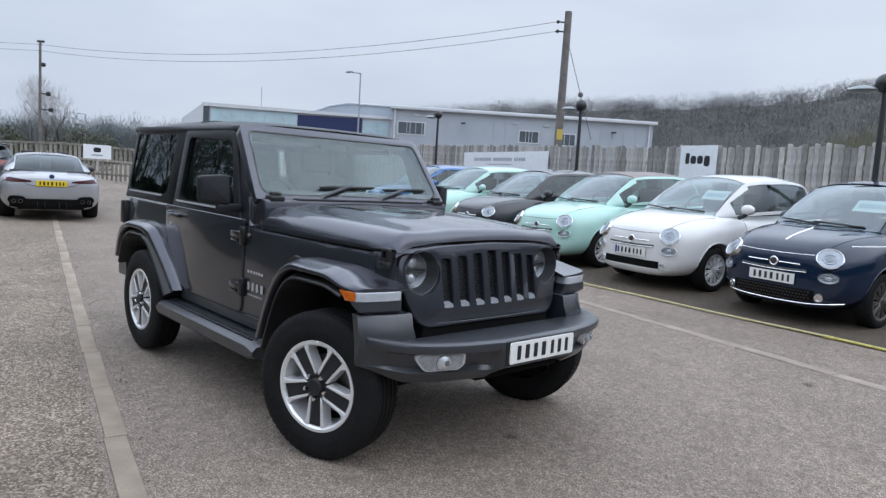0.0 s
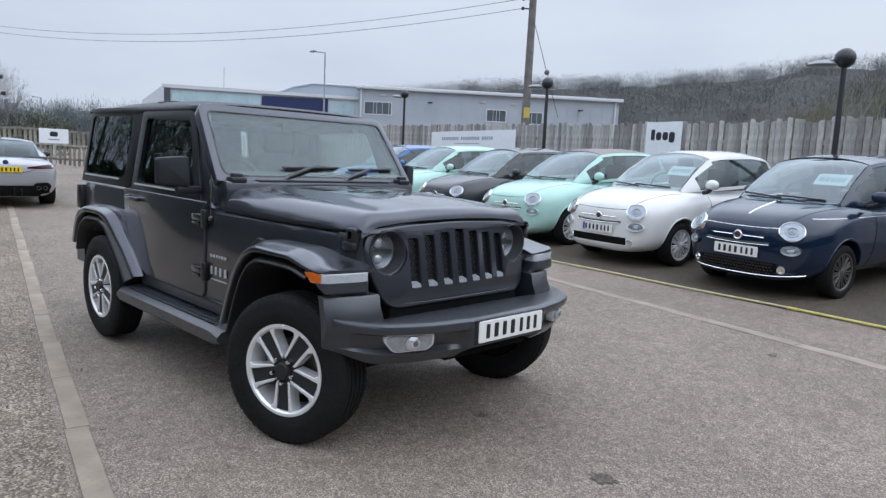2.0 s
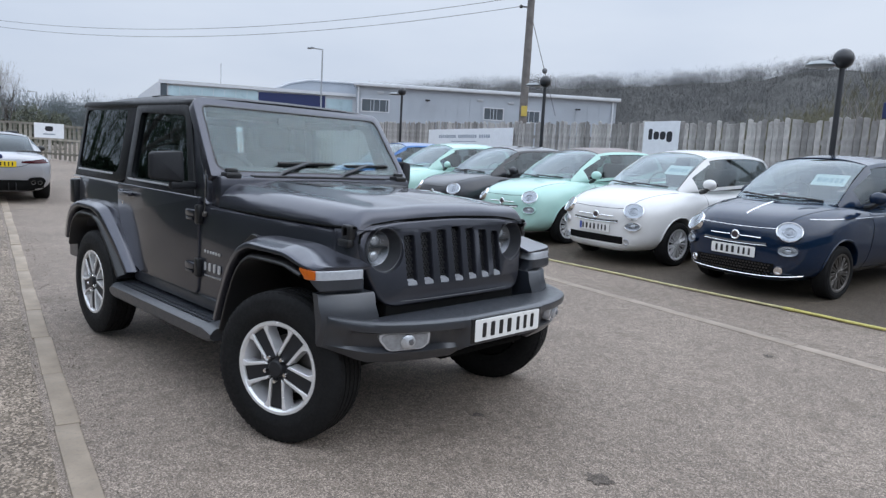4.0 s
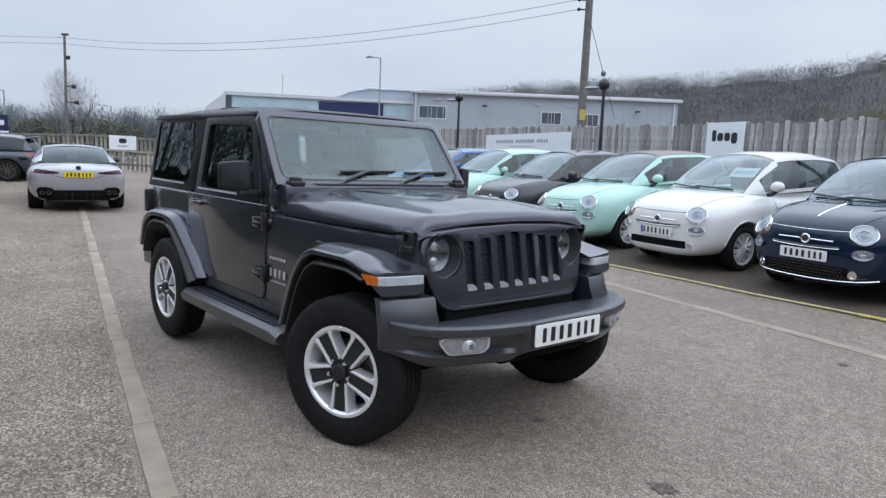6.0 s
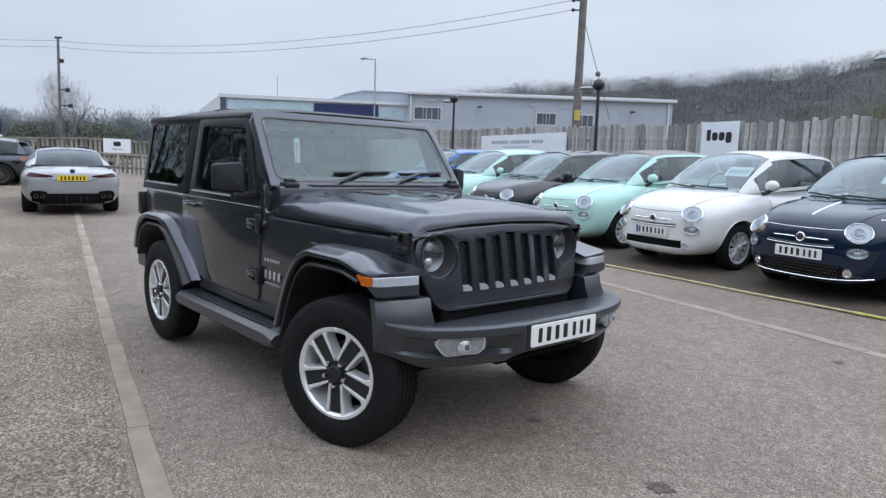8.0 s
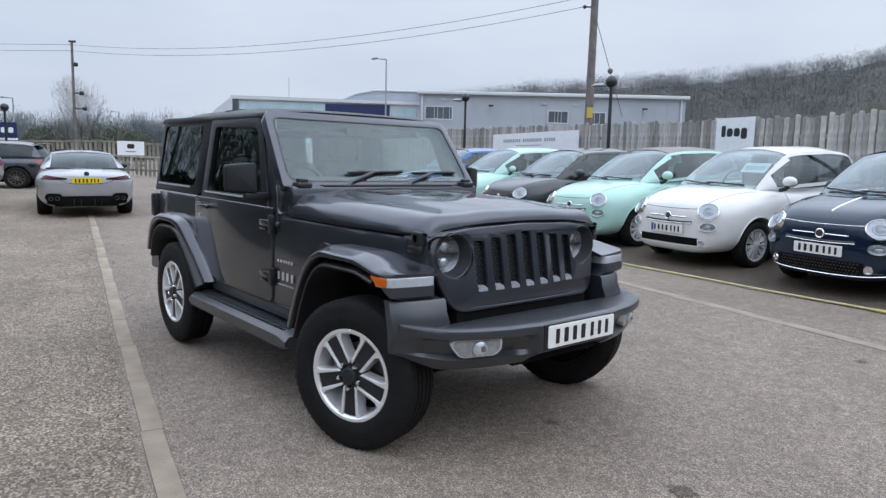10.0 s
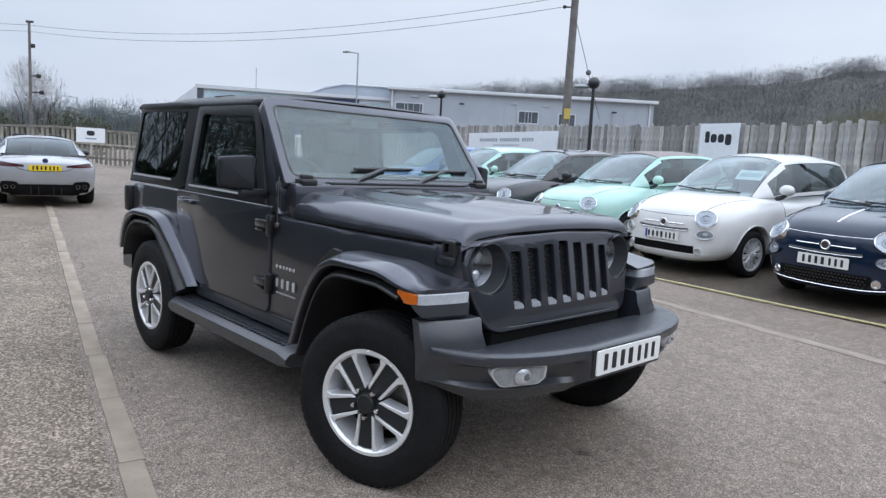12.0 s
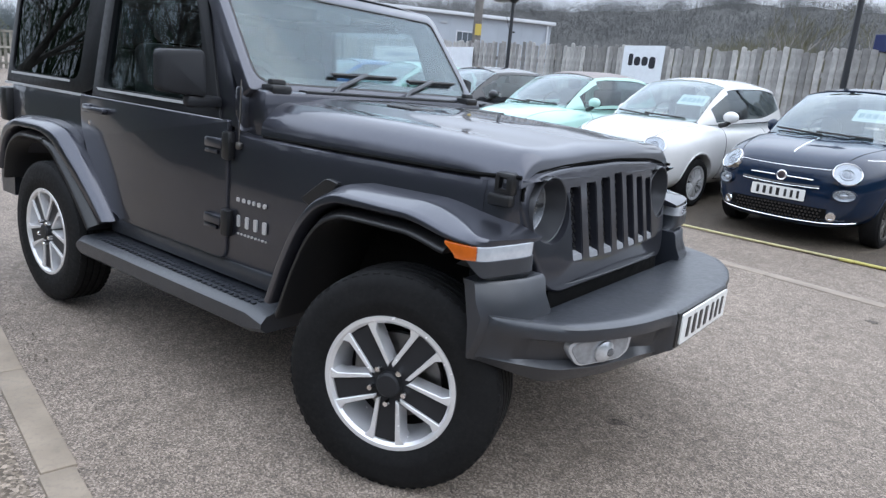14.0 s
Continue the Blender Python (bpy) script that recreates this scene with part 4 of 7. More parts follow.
def off_roader():
    car = thing("off_road_car", Matrix.Translation((0.0, 0.035, 0.0)) @ pose(0, 0, 0, 0, 0.45, 0.9), "dark grey two-door off-road car parked on tarmac", "car")
    paint, black = M["gray_paint"], M["black_plastic"]

    # body tub and engine bay: boxy sections along the car
    width = curve_of([-3.2, -3.1, -2.9, -1.2, -0.9, -0.5, 0.0, 0.3], [0.76, 0.785, 0.79, 0.79, 0.788, 0.76, 0.71, 0.675])
    rings = []
    for x in (-3.2, -3.17, -3.1, -2.9, -2.4, -1.8, -1.2, -0.9, -0.7, -0.5, -0.25, 0.0, 0.12, 0.17, 0.19):
        w = width(x)
        top = 1.135 if x < -0.9 else 1.085
        bot = 0.52 if x > -3.1 else 0.56
        half = [(w - 0.06, bot), (w - 0.012, bot + 0.015), (w - 0.002, bot + 0.06), (w, 0.8), (w - 0.003, top - 0.05), (w - 0.012, top - 0.012), (w - 0.03, top)]
        rings.append([(x, y, z) for y, z in half] + [(x, -y, z) for y, z in half[::-1]])
    tub = loft(rings)
    arches = []
    for xa, hi in ((0.02, 0.93), (-2.465, 0.90)):
        pts = [(xa - 0.60, 0.3), (xa - 0.525, 0.69), (xa - 0.39, hi - 0.06), (xa - 0.24, hi), (xa + 0.22, hi), (xa + 0.34, hi - 0.06), (xa + 0.44, 0.7), (xa + 0.5, 0.3)]
        for s in (-1, 1):
            arches.append(slab(pts, s * 0.45, s * 1.0, side))
    tub = carve(tub, *arches)
    part("body", tub, paint, car, "granite grey painted steel tub")
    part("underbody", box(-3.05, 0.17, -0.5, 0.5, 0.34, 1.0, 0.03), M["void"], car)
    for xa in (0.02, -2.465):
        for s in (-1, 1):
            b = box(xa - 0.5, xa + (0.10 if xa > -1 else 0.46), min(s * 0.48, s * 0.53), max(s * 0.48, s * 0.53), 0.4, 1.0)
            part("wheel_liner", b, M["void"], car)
    axle = tube([(0.0, -0.75, 0.38), (0.0, 0.75, 0.38)], 0.045, 12)
    merge(axle, tube([(-2.46, -0.75, 0.38), (-2.46, 0.75, 0.38)], 0.05, 12))
    merge(axle, ball((0.0, 0.22, 0.38), 0.13))
    part("axle", axle, M["void"], car)

    # bonnet with a raised centre
    hood_w = curve_of([-0.86, -0.5, 0.0, 0.26, 0.335], [0.752, 0.735, 0.69, 0.66, 0.64])
    hood_z = curve_of([-0.86, -0.5, 0.0, 0.335], [1.258, 1.25, 1.232, 1.214])
    arch_z = curve_of([0, 0.40, 0.56, 0.61, 0.65], [1.147, 1.135, 1.110, 1.088, 1.05])
    dome_w = curve_of([-0.86, -0.3, 0.335], [0.47, 0.42, 0.30])
    rings = []
    for x in np.r_[np.linspace(-0.86, 0.2, 22), 0.22, 0.24, 0.26, 0.275, 0.29, 0.30, 0.31, 0.319, 0.327, 0.332, 0.335]:
        w, zt = hood_w(x), hood_z(x)
        base = 1.092 + 0.012 * max(0, (x - 0.1) / 0.235)
        nose = max(0.0, (x - 0.265) / 0.07)
        zt -= 0.052 * (1 - math.sqrt(max(0.0, 1 - nose * nose)))
        row = []
        for k in range(57):
            s = math.sin(math.pi / 2 * (-1 + 2 * k / 56))
            y = s * w
            u = min(1.0, max(0.0, (0.13 - (w - abs(y))) / 0.13))
            dome = 0.020 / (1 + math.exp((abs(y) - dome_w(x)) / 0.035)) * (1 - 0.6 * max(0.0, x / 0.335))
            crest = zt - 0.020 - 0.018 * s * s + dome
            foot = base + (arch_z(abs(y)) - base) * min(1.0, max(0.0, (x - 0.12) / 0.15))
            z = foot + max(0.004, crest - foot) * math.sqrt(max(0.0, 1 - u * u))
            bow = 0.045 * s * s * max(0, (x - 0.05) / 0.31)
            row.append((x - bow, y, z))
        row += [(x, w * 0.97, base - 0.015), (x, -w * 0.97, base - 0.015)]
        rings.append(row)
    hood = loft(rings)
    cast = caster(hood)
    bonnet = part("bonnet", hood, paint, car, "ridged grey bonnet", smooth=50)
    for s in (-1, 1):
        vent = bmesh.new()
        for k in range(5):
            x0 = -0.56 + 0.03 * k
            p = cast((x0, s * 0.27, 2), (0, 0, -1))[0]
            merge(vent, box(x0 - 0.011, x0 + 0.011, s * 0.27 - 0.075, s * 0.27 + 0.075, p.z - 0.004, p.z + 0.004, 0.003, 1))
        part("bonnet_vent", vent, M["trim_black"], bonnet)
        latch = merge(box(0.215, 0.285, s * 0.658 - 0.02, s * 0.658 + 0.02, 1.035, 1.108, 0.010), box(0.20, 0.285, s * 0.668 - 0.02, s * 0.668 + 0.02, 1.0, 1.04, 0.010))
        latch = carve(latch, box(0.235, 0.262, s * 0.66 - 0.1, s * 0.66 + 0.1, 1.055, 1.092))
        seam = [Vector((x, s * (hood_w(x) + 0.001), 1.087 + 0.012 * max(0, (x - 0.1) / 0.235))) for x in np.linspace(-0.84, 0.30, 20)]
        part("bonnet_seam", tube(seam, 0.007, 6), M["void"], bonnet)
        part("bonnet_latch", latch, M["trim_black"], car, "black rubber bonnet latch")
    part("cowl", merge(box(-0.98, -0.85, -0.745, 0.745, 1.07, 1.268, 0.02), box(-1.0, -0.95, -0.78, 0.78, 1.08, 1.275, 0.015)), paint, car)
    part("cowl_grille", box(-0.925, -0.862, -0.52, 0.52, 1.262, 1.276, 0.004), M["trim_black"], car)
    for s in (-1, 1):
        hinge = merge(box(-0.93, -0.845, s * 0.66 - 0.05, s * 0.66 + 0.05, 1.255, 1.292, 0.012), box(-0.905, -0.87, s * 0.66 - 0.035, s * 0.66 + 0.035, 1.275, 1.315, 0.008))
        part("windscreen_hinge", hinge, M["trim_black"], car)

    # grille: outline with seven slots and two round lamp holes
    def gx(y, z):
        return 0.408 - 0.20 * (z - 0.73) - 0.13 * y * y

    outline = rpoly([(-0.53, 0.705), (0.53, 0.705), (0.605, 0.89), (0.632, 1.02), (0.60, 1.095), (0.40, 1.128), (0, 1.142), (-0.40, 1.128), (-0.60, 1.095), (-0.632, 1.02), (-0.605, 0.89)], [0.09, 0.09, 0.08, 0.05, 0.05, 0.1, 0.1, 0.1, 0.05, 0.05, 0.08], 5)
    body = slab(outline, -0.03, 0.12, lambda a, b, d: (d, a, b), 0.018, 3)
    cuts = []
    for k in range(-3, 4):
        y = k * 0.1107
        zt = 1.094 - 0.012 * abs(k)
        cuts.append(slab(rpoly([(y - 0.034, 0.80), (y + 0.034, 0.80), (y + 0.036, zt), (y - 0.036, zt)], 0.018, 3), -0.1, 0.3, front))
    for s in (-1, 1):
        c = lathe([(0.0, -0.1), (0.110, -0.1), (0.113, 0.2), (0.0, 0.2)], 48, "x")
        c.transform(Matrix.Translation((0, s * 0.487, 0.985)))
        cuts.append(c)
    body = carve(body, *cuts)

    def bend(bm):
        for v in bm.verts:
            v.co.x += gx(v.co.y, v.co.z) - 0.12
        return bm

    grille = part("grille", bend(body), paint, car, "grey seven-slot grille panel", smooth=30)
    for s in (-1, 1):
        cheek = loft([[(x, s * 0.606, 0.72), (x, s * (w - 0.02), 0.72), (x, s * w, 0.80), (x, s * w, 1.03), (x, s * (w - 0.012), 1.082), (x, s * 0.606, 1.082)] for x, w in ((0.165, 0.690), (0.215, 0.676), (0.255, 0.655), (0.285, 0.632), (0.294, 0.618))])
        part("grille_cheek", cheek, paint, grille, smooth=40)
    rim = []
    for q in np.linspace(-1, 1, 61):
        y = 0.628 * math.sin(math.pi / 2 * q)
        z = float(np.interp(abs(y), (0, 0.40, 0.56, 0.60, 0.622, 0.628), (1.145, 1.131, 1.108, 1.090, 1.055, 1.02)))
        rim.append((gx(y, z) + 0.001, y, z))
    part("grille_top_seam", tube(rim, 0.0055, 6), M["void"], grille)
    mesh = bmesh.new()
    for k in range(-3, 4):
        y = k * 0.1107
        zt = 1.094 - 0.012 * abs(k)
        fr = carve(slab(rpoly([(y - 0.036, 0.798), (y + 0.036, 0.798), (y + 0.038, zt + 0.002), (y - 0.038, zt + 0.002)], 0.018, 3), 0.06, 0.116, front), slab(rpoly([(y - 0.031, 0.804), (y + 0.031, 0.804), (y + 0.033, zt - 0.004), (y - 0.033, zt - 0.004)], 0.016, 3), 0.02, 0.3, front))
        part("slot_bezel", bend(fr), paint, grille)
        foot = loft([[(0.118, y - w_, z_), (0.118, y + w_, z_), (0.118 - d_, y + w_ * 0.8, z_ + 0.012), (0.118 - d_, y - w_ * 0.8, z_ + 0.012)] for w_, z_, d_ in ((0.030, 0.803, 0.004), (0.029, 0.815, 0.012), (0.024, 0.823, 0.035))])
        part("slot_foot", bend(foot), M["foot_grey"], grille, "pale grey sloping slot foot")
        for r in range(16):
            for c in range(4):
                yy, zz = y - 0.027 + 0.018 * c + (0.009 if r % 2 else 0), 0.835 + r * 0.0155
                if zz < zt - 0.01 and abs(yy - y) < 0.030:
                    merge(mesh, slab([(yy + 0.0085 * math.cos(q), zz + 0.0075 * math.sin(q)) for q in np.arange(6) * math.pi / 3], 0.082, 0.094, front))
    part("grille_mesh", bend(mesh), M["trim_black"], grille, "black honeycomb mesh", smooth=0, kind="stuff")
    part("grille_back", bend(box(0.03, 0.078, -0.372, 0.372, 0.78, 1.1)), M["void"], grille)
    part("grille_lower_seam", bend(tube([(0.112, y, 0.728) for y in np.linspace(-0.44, 0.44, 9)], 0.0022, 6)), M["alloy_dark"], grille)
    part("nose_panel", box(0.2, 0.37, -0.5, 0.5, 0.60, 0.74, 0.02), M["void"], car)
    for s in (-1, 1):
        y, z = s * 0.487, 0.985
        x = gx(y, z)
        lamp = new("headlamp")
        lamp.parent = car
        lamp.matrix_basis = Matrix.Translation((x - 0.060, y, z))
        tagged(lamp, "round headlamp in a dark bezel")
        part("lamp_ring", lathe([(0.113, -0.04), (0.1135, 0.056), (0.111, 0.061), (0.107, 0.059), (0.098, 0.010), (0.090, -0.006), (0.089, -0.03)], 44, "x"), M["lamp_tube"], lamp)
        part("lamp_bowl", lathe([(0.0, -0.030), (0.045, -0.029), (0.075, -0.022), (0.091, -0.010), (0.091, -0.06), (0.0, -0.06)], 40, "x"), M["lamp_dim"], lamp)
        for dz, r in ((0.040, 0.030), (-0.042, 0.027)):
            eye = lathe([(0.0, -0.012), (r * 0.6, -0.014), (r * 0.94, -0.022), (r, -0.034)], 24, "x")
            eye.transform(Matrix.Translation((0, 0, dz)))
            part("projector", eye, M["lamp_inner"], lamp)
        part("lamp_bar", merge(box(-0.030, -0.010, -0.082, 0.082, -0.007, 0.005, 0.003, 1), box(-0.028, -0.014, -0.058, 0.058, 0.068, 0.072, 0.002, 1)), M["lamp_tube"], lamp)
        lens = part("lens", lathe([(0.0, 0.012), (0.05, 0.006), (0.084, -0.012), (0.088, -0.022)], 40, "x"), M["lens"], lamp)
        lens.visible_shadow = False

    # wings over the front wheels, flares over the rear ones
    def band(outer, inner, yin, yout, s, slope):
        rings = []
        for (xo, zo), (xi, zi) in zip(outer, inner):
            o, i = Vector((xo, zo)), Vector((xi, zi))
            d = (o - i).normalized()
            ye = yout(xo)
            k = min(1.0, (o - i).length / 0.055)
            c = slope(xo)
            q = [(yin(xo), o), (ye - c - 0.012, o - d * 0.001), (ye - c, o - d * 0.004 * k), (ye - c * 0.25, o - d * 0.024 * k), (ye - 0.003, o - d * 0.032 * k), (ye, o - d * 0.038 * k), (ye, i + d * 0.008 * k), (ye - 0.010, i), (yin(xo), i + d * 0.004 * k)]
            rings.append([(p.x, s * y, p.y) for y, p in q])
        return loft(rings)

    def dense(pts, n=5):
        ts = np.linspace(0, len(pts) - 1, (len(pts) - 1) * n + 1)
        fx, fz = curve_of(range(len(pts)), [p[0] for p in pts]), curve_of(range(len(pts)), [p[1] for p in pts])
        return [(fx(t), fz(t)) for t in ts]

    fo = dense([(-0.645, 0.50), (-0.56, 0.70), (-0.47, 0.86), (-0.365, 0.96), (-0.24, 0.998), (0.03, 0.998), (0.10, 0.992), (0.16, 0.980), (0.22, 0.965), (0.275, 0.950), (0.315, 0.939), (0.345, 0.931), (0.365, 0.925), (0.377, 0.921)])
    fi = dense([(-0.58, 0.49), (-0.495, 0.69), (-0.41, 0.835), (-0.325, 0.908), (-0.22, 0.936), (0.03, 0.940), (0.10, 0.933), (0.15, 0.923), (0.205, 0.913), (0.262, 0.910), (0.310, 0.909), (0.343, 0.909), (0.364, 0.909), (0.376, 0.909)])
    nose_y = curve_of([-0.7, 0.25, 0.31, 0.34, 0.362, 0.377], [0.908, 0.908, 0.900, 0.868, 0.77, 0.66])
    flare_y = curve_of([-3.2, -2.4, -2.2, -2.05, -1.9], [0.905, 0.905, 0.895, 0.878, 0.855])
    nose_c = curve_of([-0.7, -0.45, -0.2, 0.12, 0.25, 0.31, 0.38], [0.05, 0.07, 0.08, 0.075, 0.045, 0.014, 0.008])
    ro = dense([(-3.12, 0.66), (-3.06, 0.82), (-2.96, 0.925), (-2.80, 0.972), (-2.55, 0.978), (-2.36, 0.955), (-2.215, 0.86), (-2.06, 0.71), (-1.92, 0.535)])
    ri = dense([(-3.04, 0.64), (-2.99, 0.78), (-2.91, 0.865), (-2.77, 0.908), (-2.55, 0.912), (-2.40, 0.885), (-2.275, 0.80), (-2.125, 0.67), (-1.985, 0.525)])
    for s in (-1, 1):
        fl = part("front_wing", band(fo, fi, lambda x: min(width(x) - 0.06, 0.62 if x > 0.25 else 1.0), nose_y, s, nose_c), paint, car, "body-coloured wheel-arch wing", smooth=50)
        part("front_arch_liner", band([(x, z - 0.012) for x, z in fi if x < 0.22], [(x * 0.93, z - 0.05) for x, z in fi if x < 0.22], lambda x: 0.5, lambda x: 0.90, s, lambda x: 0.04), M["trim_black"], car, smooth=50)
        part("rear_flare", band(ro, ri, lambda x: 0.75, flare_y, s, lambda x: 0.05), paint, car, "body-coloured wheel-arch flare", smooth=50)
        part("rear_arch_liner", band([(x, z - 0.012) for x, z in ri], [(x + (0.04 if x < -2.5 else -0.04), z - 0.05) for x, z in ri], lambda x: 0.5, lambda x: 0.9, s, lambda x: 0.04), M["trim_black"], car, smooth=50)
        # nose of the wing: body-coloured cap, amber and clear lamp, black lower lip
        plan = [(0.300, 0.907), (0.342, 0.872), (0.376, 0.72), (0.378, 0.645), (0.28, 0.645), (0.15, 0.72), (0.15, 0.907)]
        def wing_slab(z0, z1, grow=0.0, r=0.01):
            pts = [(x + grow, s * (y + grow * 0.6)) for x, y in plan]
            return slab(rpoly(pts if s > 0 else pts[::-1], 0.03, 4), z0, z1, flat, r, 2)
        lens_clear = carve(wing_slab(0.866, 0.911, 0.001, 0.004), box(0.0, 0.5, *sorted((s * 0.891, s * 1.1)), 0.8, 1.0), box(0.0, 0.29, *sorted((s * 0.5, s * 1.1)), 0.8, 1.0))
        part("day_lamp", lens_clear, M["lamp_clear"], fl, "clear wing lamp strip")
        lens_amber = carve(wing_slab(0.866, 0.911, 0.001, 0.004), box(0.0, 0.5, *sorted((0.0, s * 0.889)), 0.8, 1.0), slab([(0.0, 0.8), (0.262, 0.8), (0.256, 0.872), (0.235, 0.888), (0.215, 0.902), (0.205, 1.0), (0.0, 1.0)], -1.2, 1.2, side))
        part("indicator", lens_amber, M["lamp_amber"], fl, "amber indicator lens")
        low = loft([[(x + 0.006, s * (y + 0.002), 0.868) for x, y in rpoly(plan, 0.03, 4)], [(x + 0.008, s * (y + 0.002), 0.82) for x, y in rpoly(plan, 0.03, 4)], [(x - 0.02, s * (y - 0.02), 0.79) for x, y in rpoly(plan, 0.03, 4)]])
        low = carve(low, slab([(-0.3, 0.3), (-0.3, 0.86), (0.2, 0.9), (0.30, 0.865), (0.34, 0.82), (0.36, 0.78), (0.42, 0.3)], s * 0.72, s * 1.2, side))
        part("wing_lip", low, black, fl, smooth=40)
        # mesh patch behind the wing
        patch = slab(rpoly([(-0.595, 0.885), (-0.455, 0.985), (-0.385, 0.975), (-0.51, 0.85)], 0.02, 3), s * (width(-0.45) - 0.01), s * (width(-0.45) + 0.012), side, 0.004, 1)
        part("side_vent", patch, M["trim_black"], car)

    # front bumper: swept sections from end to end
    def ease(v, a, b):
        t = min(1.0, max(0.0, (v - a) / (b - a)))
        return t * t * (3 - 2 * t)

    fx = curve_of([0, 0.285, 0.30, 0.46, 0.70, 0.80, 0.845], [0.737, 0.737, 0.731, 0.70, 0.60, 0.475, 0.385])
    rings = []
    for y in np.r_[np.linspace(-0.845, -0.34, 27), np.linspace(-0.32, -0.24, 9), np.linspace(-0.2, 0.2, 7), np.linspace(0.24, 0.32, 9), np.linspace(0.34, 0.845, 27)]:
        a = abs(y)
        x = fx(a)
        mid = 1 - ease(a, 0.27, 0.305)
        rec = 0.034 * ease(a, 0.30, 0.40) * (1 - ease(a, 0.74, 0.82))
        low = 0.05 * ease(a, 0.70, 0.86) + 0.045 * mid
        back = min(0.40, x - 0.09)
        rings.append([(x_, y, z_) for x_, z_ in (
            (back, 0.672), (x - 0.11, 0.692), (x - 0.045, 0.703), (x - 0.018, 0.701), (x - 0.004, 0.692), (x, 0.676), (x - 0.003 * (1 - mid), 0.655),
            (x - (0.022 + rec) * (1 - mid), 0.640), (x - (0.050 + rec) * (1 - mid), 0.572), (x - 0.045 * (1 - mid) - rec * 0.25, 0.550 + low * 0.3), (x - 0.016 - 0.045 * (1 - mid) - rec * 0.25, 0.525 + low * 0.7), (x - 0.095, 0.497 + low), (back, 0.50 + low))])
    bumper = part("front_bumper", loft(rings), black, car, "black textured plastic bumper", smooth=34)
    for s in (-1, 1):
        cap = loft([[(0.16, s * 0.60, z0), (0.41 + g, s * 0.60, z0), (0.405 + g, s * 0.70, z0), (0.375 + g, s * 0.80, z0), (0.32 + g, s * 0.866, z0), (0.16, s * 0.872, z0)] for z0, g in ((0.55, -0.02), (0.62, 0.01), (0.69, 0.025), (0.74, 0.0), (0.79, -0.01), (0.80, -0.02))])
        cap = carve(cap, slab([(-0.3, 0.3), (-0.3, 0.86), (0.2, 0.9), (0.25, 0.84), (0.275, 0.78), (0.30, 0.66), (0.32, 0.3)], s * 0.68, s * 1.2, side))
        part("bumper_end", cap, black, bumper, smooth=40)
        face = facing((0.604, s * 0.582, 0.605), (1, s * 0.43, -0.14))
        pts = [(-0.128, 0.036), (-0.128, 0.012), (-0.085, -0.040), (-0.06, -0.047), (0.09, -0.040), (0.122, -0.012), (0.122, 0.044), (-0.10, 0.046)]
        pts = [(a * -s, b) for a, b in pts]
        bowl = [(a * 0.90, b * 0.86) for a, b in pts]
        pod = slab(rpoly(pts, 0.012, 3), -0.05, 0.010, front, 0.004, 2)
        bowl = slab(rpoly(bowl, 0.012, 3), 0.008, 0.0125, front, 0.002, 1)
        bowl.transform(face)
        pod.transform(face)
        fog = part("fog_lamp", pod, M["lamp_clear"], bumper, "clear fog lamp in a bright bezel")
        lens = lathe([(0.0, 0.034), (0.02, 0.031), (0.036, 0.02), (0.039, 0.0)], 28, "x")
        lens.transform(face @ Matrix.Translation((0, 0.012 * -s, 0)))
        part("fog_bowl", bowl, M["lamp_mid"], fog)
        part("fog_lens", lens, M["lamp_inner"], fog)
        core = lathe([(0.0, 0.0375), (0.012, 0.0365), (0.015, 0.028)], 16, "x")
        core.transform(face @ Matrix.Translation((0, 0.022 * -s, 0.004)))
        part("fog_bulb", core, M["lamp_dim"], fog)
    part("plate_holder", box(0.70, 0.743, -0.272, 0.272, 0.571, 0.695, 0.004), M["trim_black"], bumper)
    number_plate(bumper, Matrix.Translation((0.750, 0.0, 0.634)), M["plate_white"], w=0.505, h=0.108)
    part("tow_panel", box(0.3, 0.60, -0.33, 0.33, 0.46, 0.52, 0.03), M["void"], car)
    part("skid_bar", tube([(0.30, -0.5, 0.47), (0.34, -0.3, 0.45), (0.34, 0.3, 0.45), (0.30, 0.5, 0.47)], 0.03, 10), M["void"], car)

    # windscreen frame in its raked plane
    d = Vector((-0.295, 0, 0.394)).normalized()
    nrm = Vector((0.394, 0, 0.295)).normalized()
    o = Vector((-0.905, 0, 1.262))

    def ws(a, b, t):
        p = o + d * b + nrm * t
        return (p.x - 0.006, a, p.z)

    frame_out = rpoly([(-0.775, 0.0), (0.775, 0.0), (0.735, 0.585), (-0.735, 0.585)], [0.02, 0.02, 0.07, 0.07], 5)
    hole = rpoly([(-0.725, 0.035), (0.725, 0.035), (0.69, 0.525), (-0.69, 0.525)], [0.09, 0.09, 0.05, 0.05], 6)
    fr = carve(slab(frame_out, -0.06, 0.006, ws, 0.01, 2), slab(hole, -0.2, 0.2, ws))
    part("windscreen_frame", fr, paint, car, "grey windscreen surround")
    seal = carve(slab(rpoly([(-0.727, 0.033), (0.727, 0.033), (0.692, 0.527), (-0.692, 0.527)], [0.09, 0.09, 0.05, 0.05], 6), -0.012, 0.0075, ws), slab(rpoly([(-0.719, 0.041), (0.719, 0.041), (0.684, 0.519), (-0.684, 0.519)], [0.087, 0.087, 0.05, 0.05], 6), -0.1, 0.1, ws))
    part("windscreen_seal", seal, M["trim_black"], car)
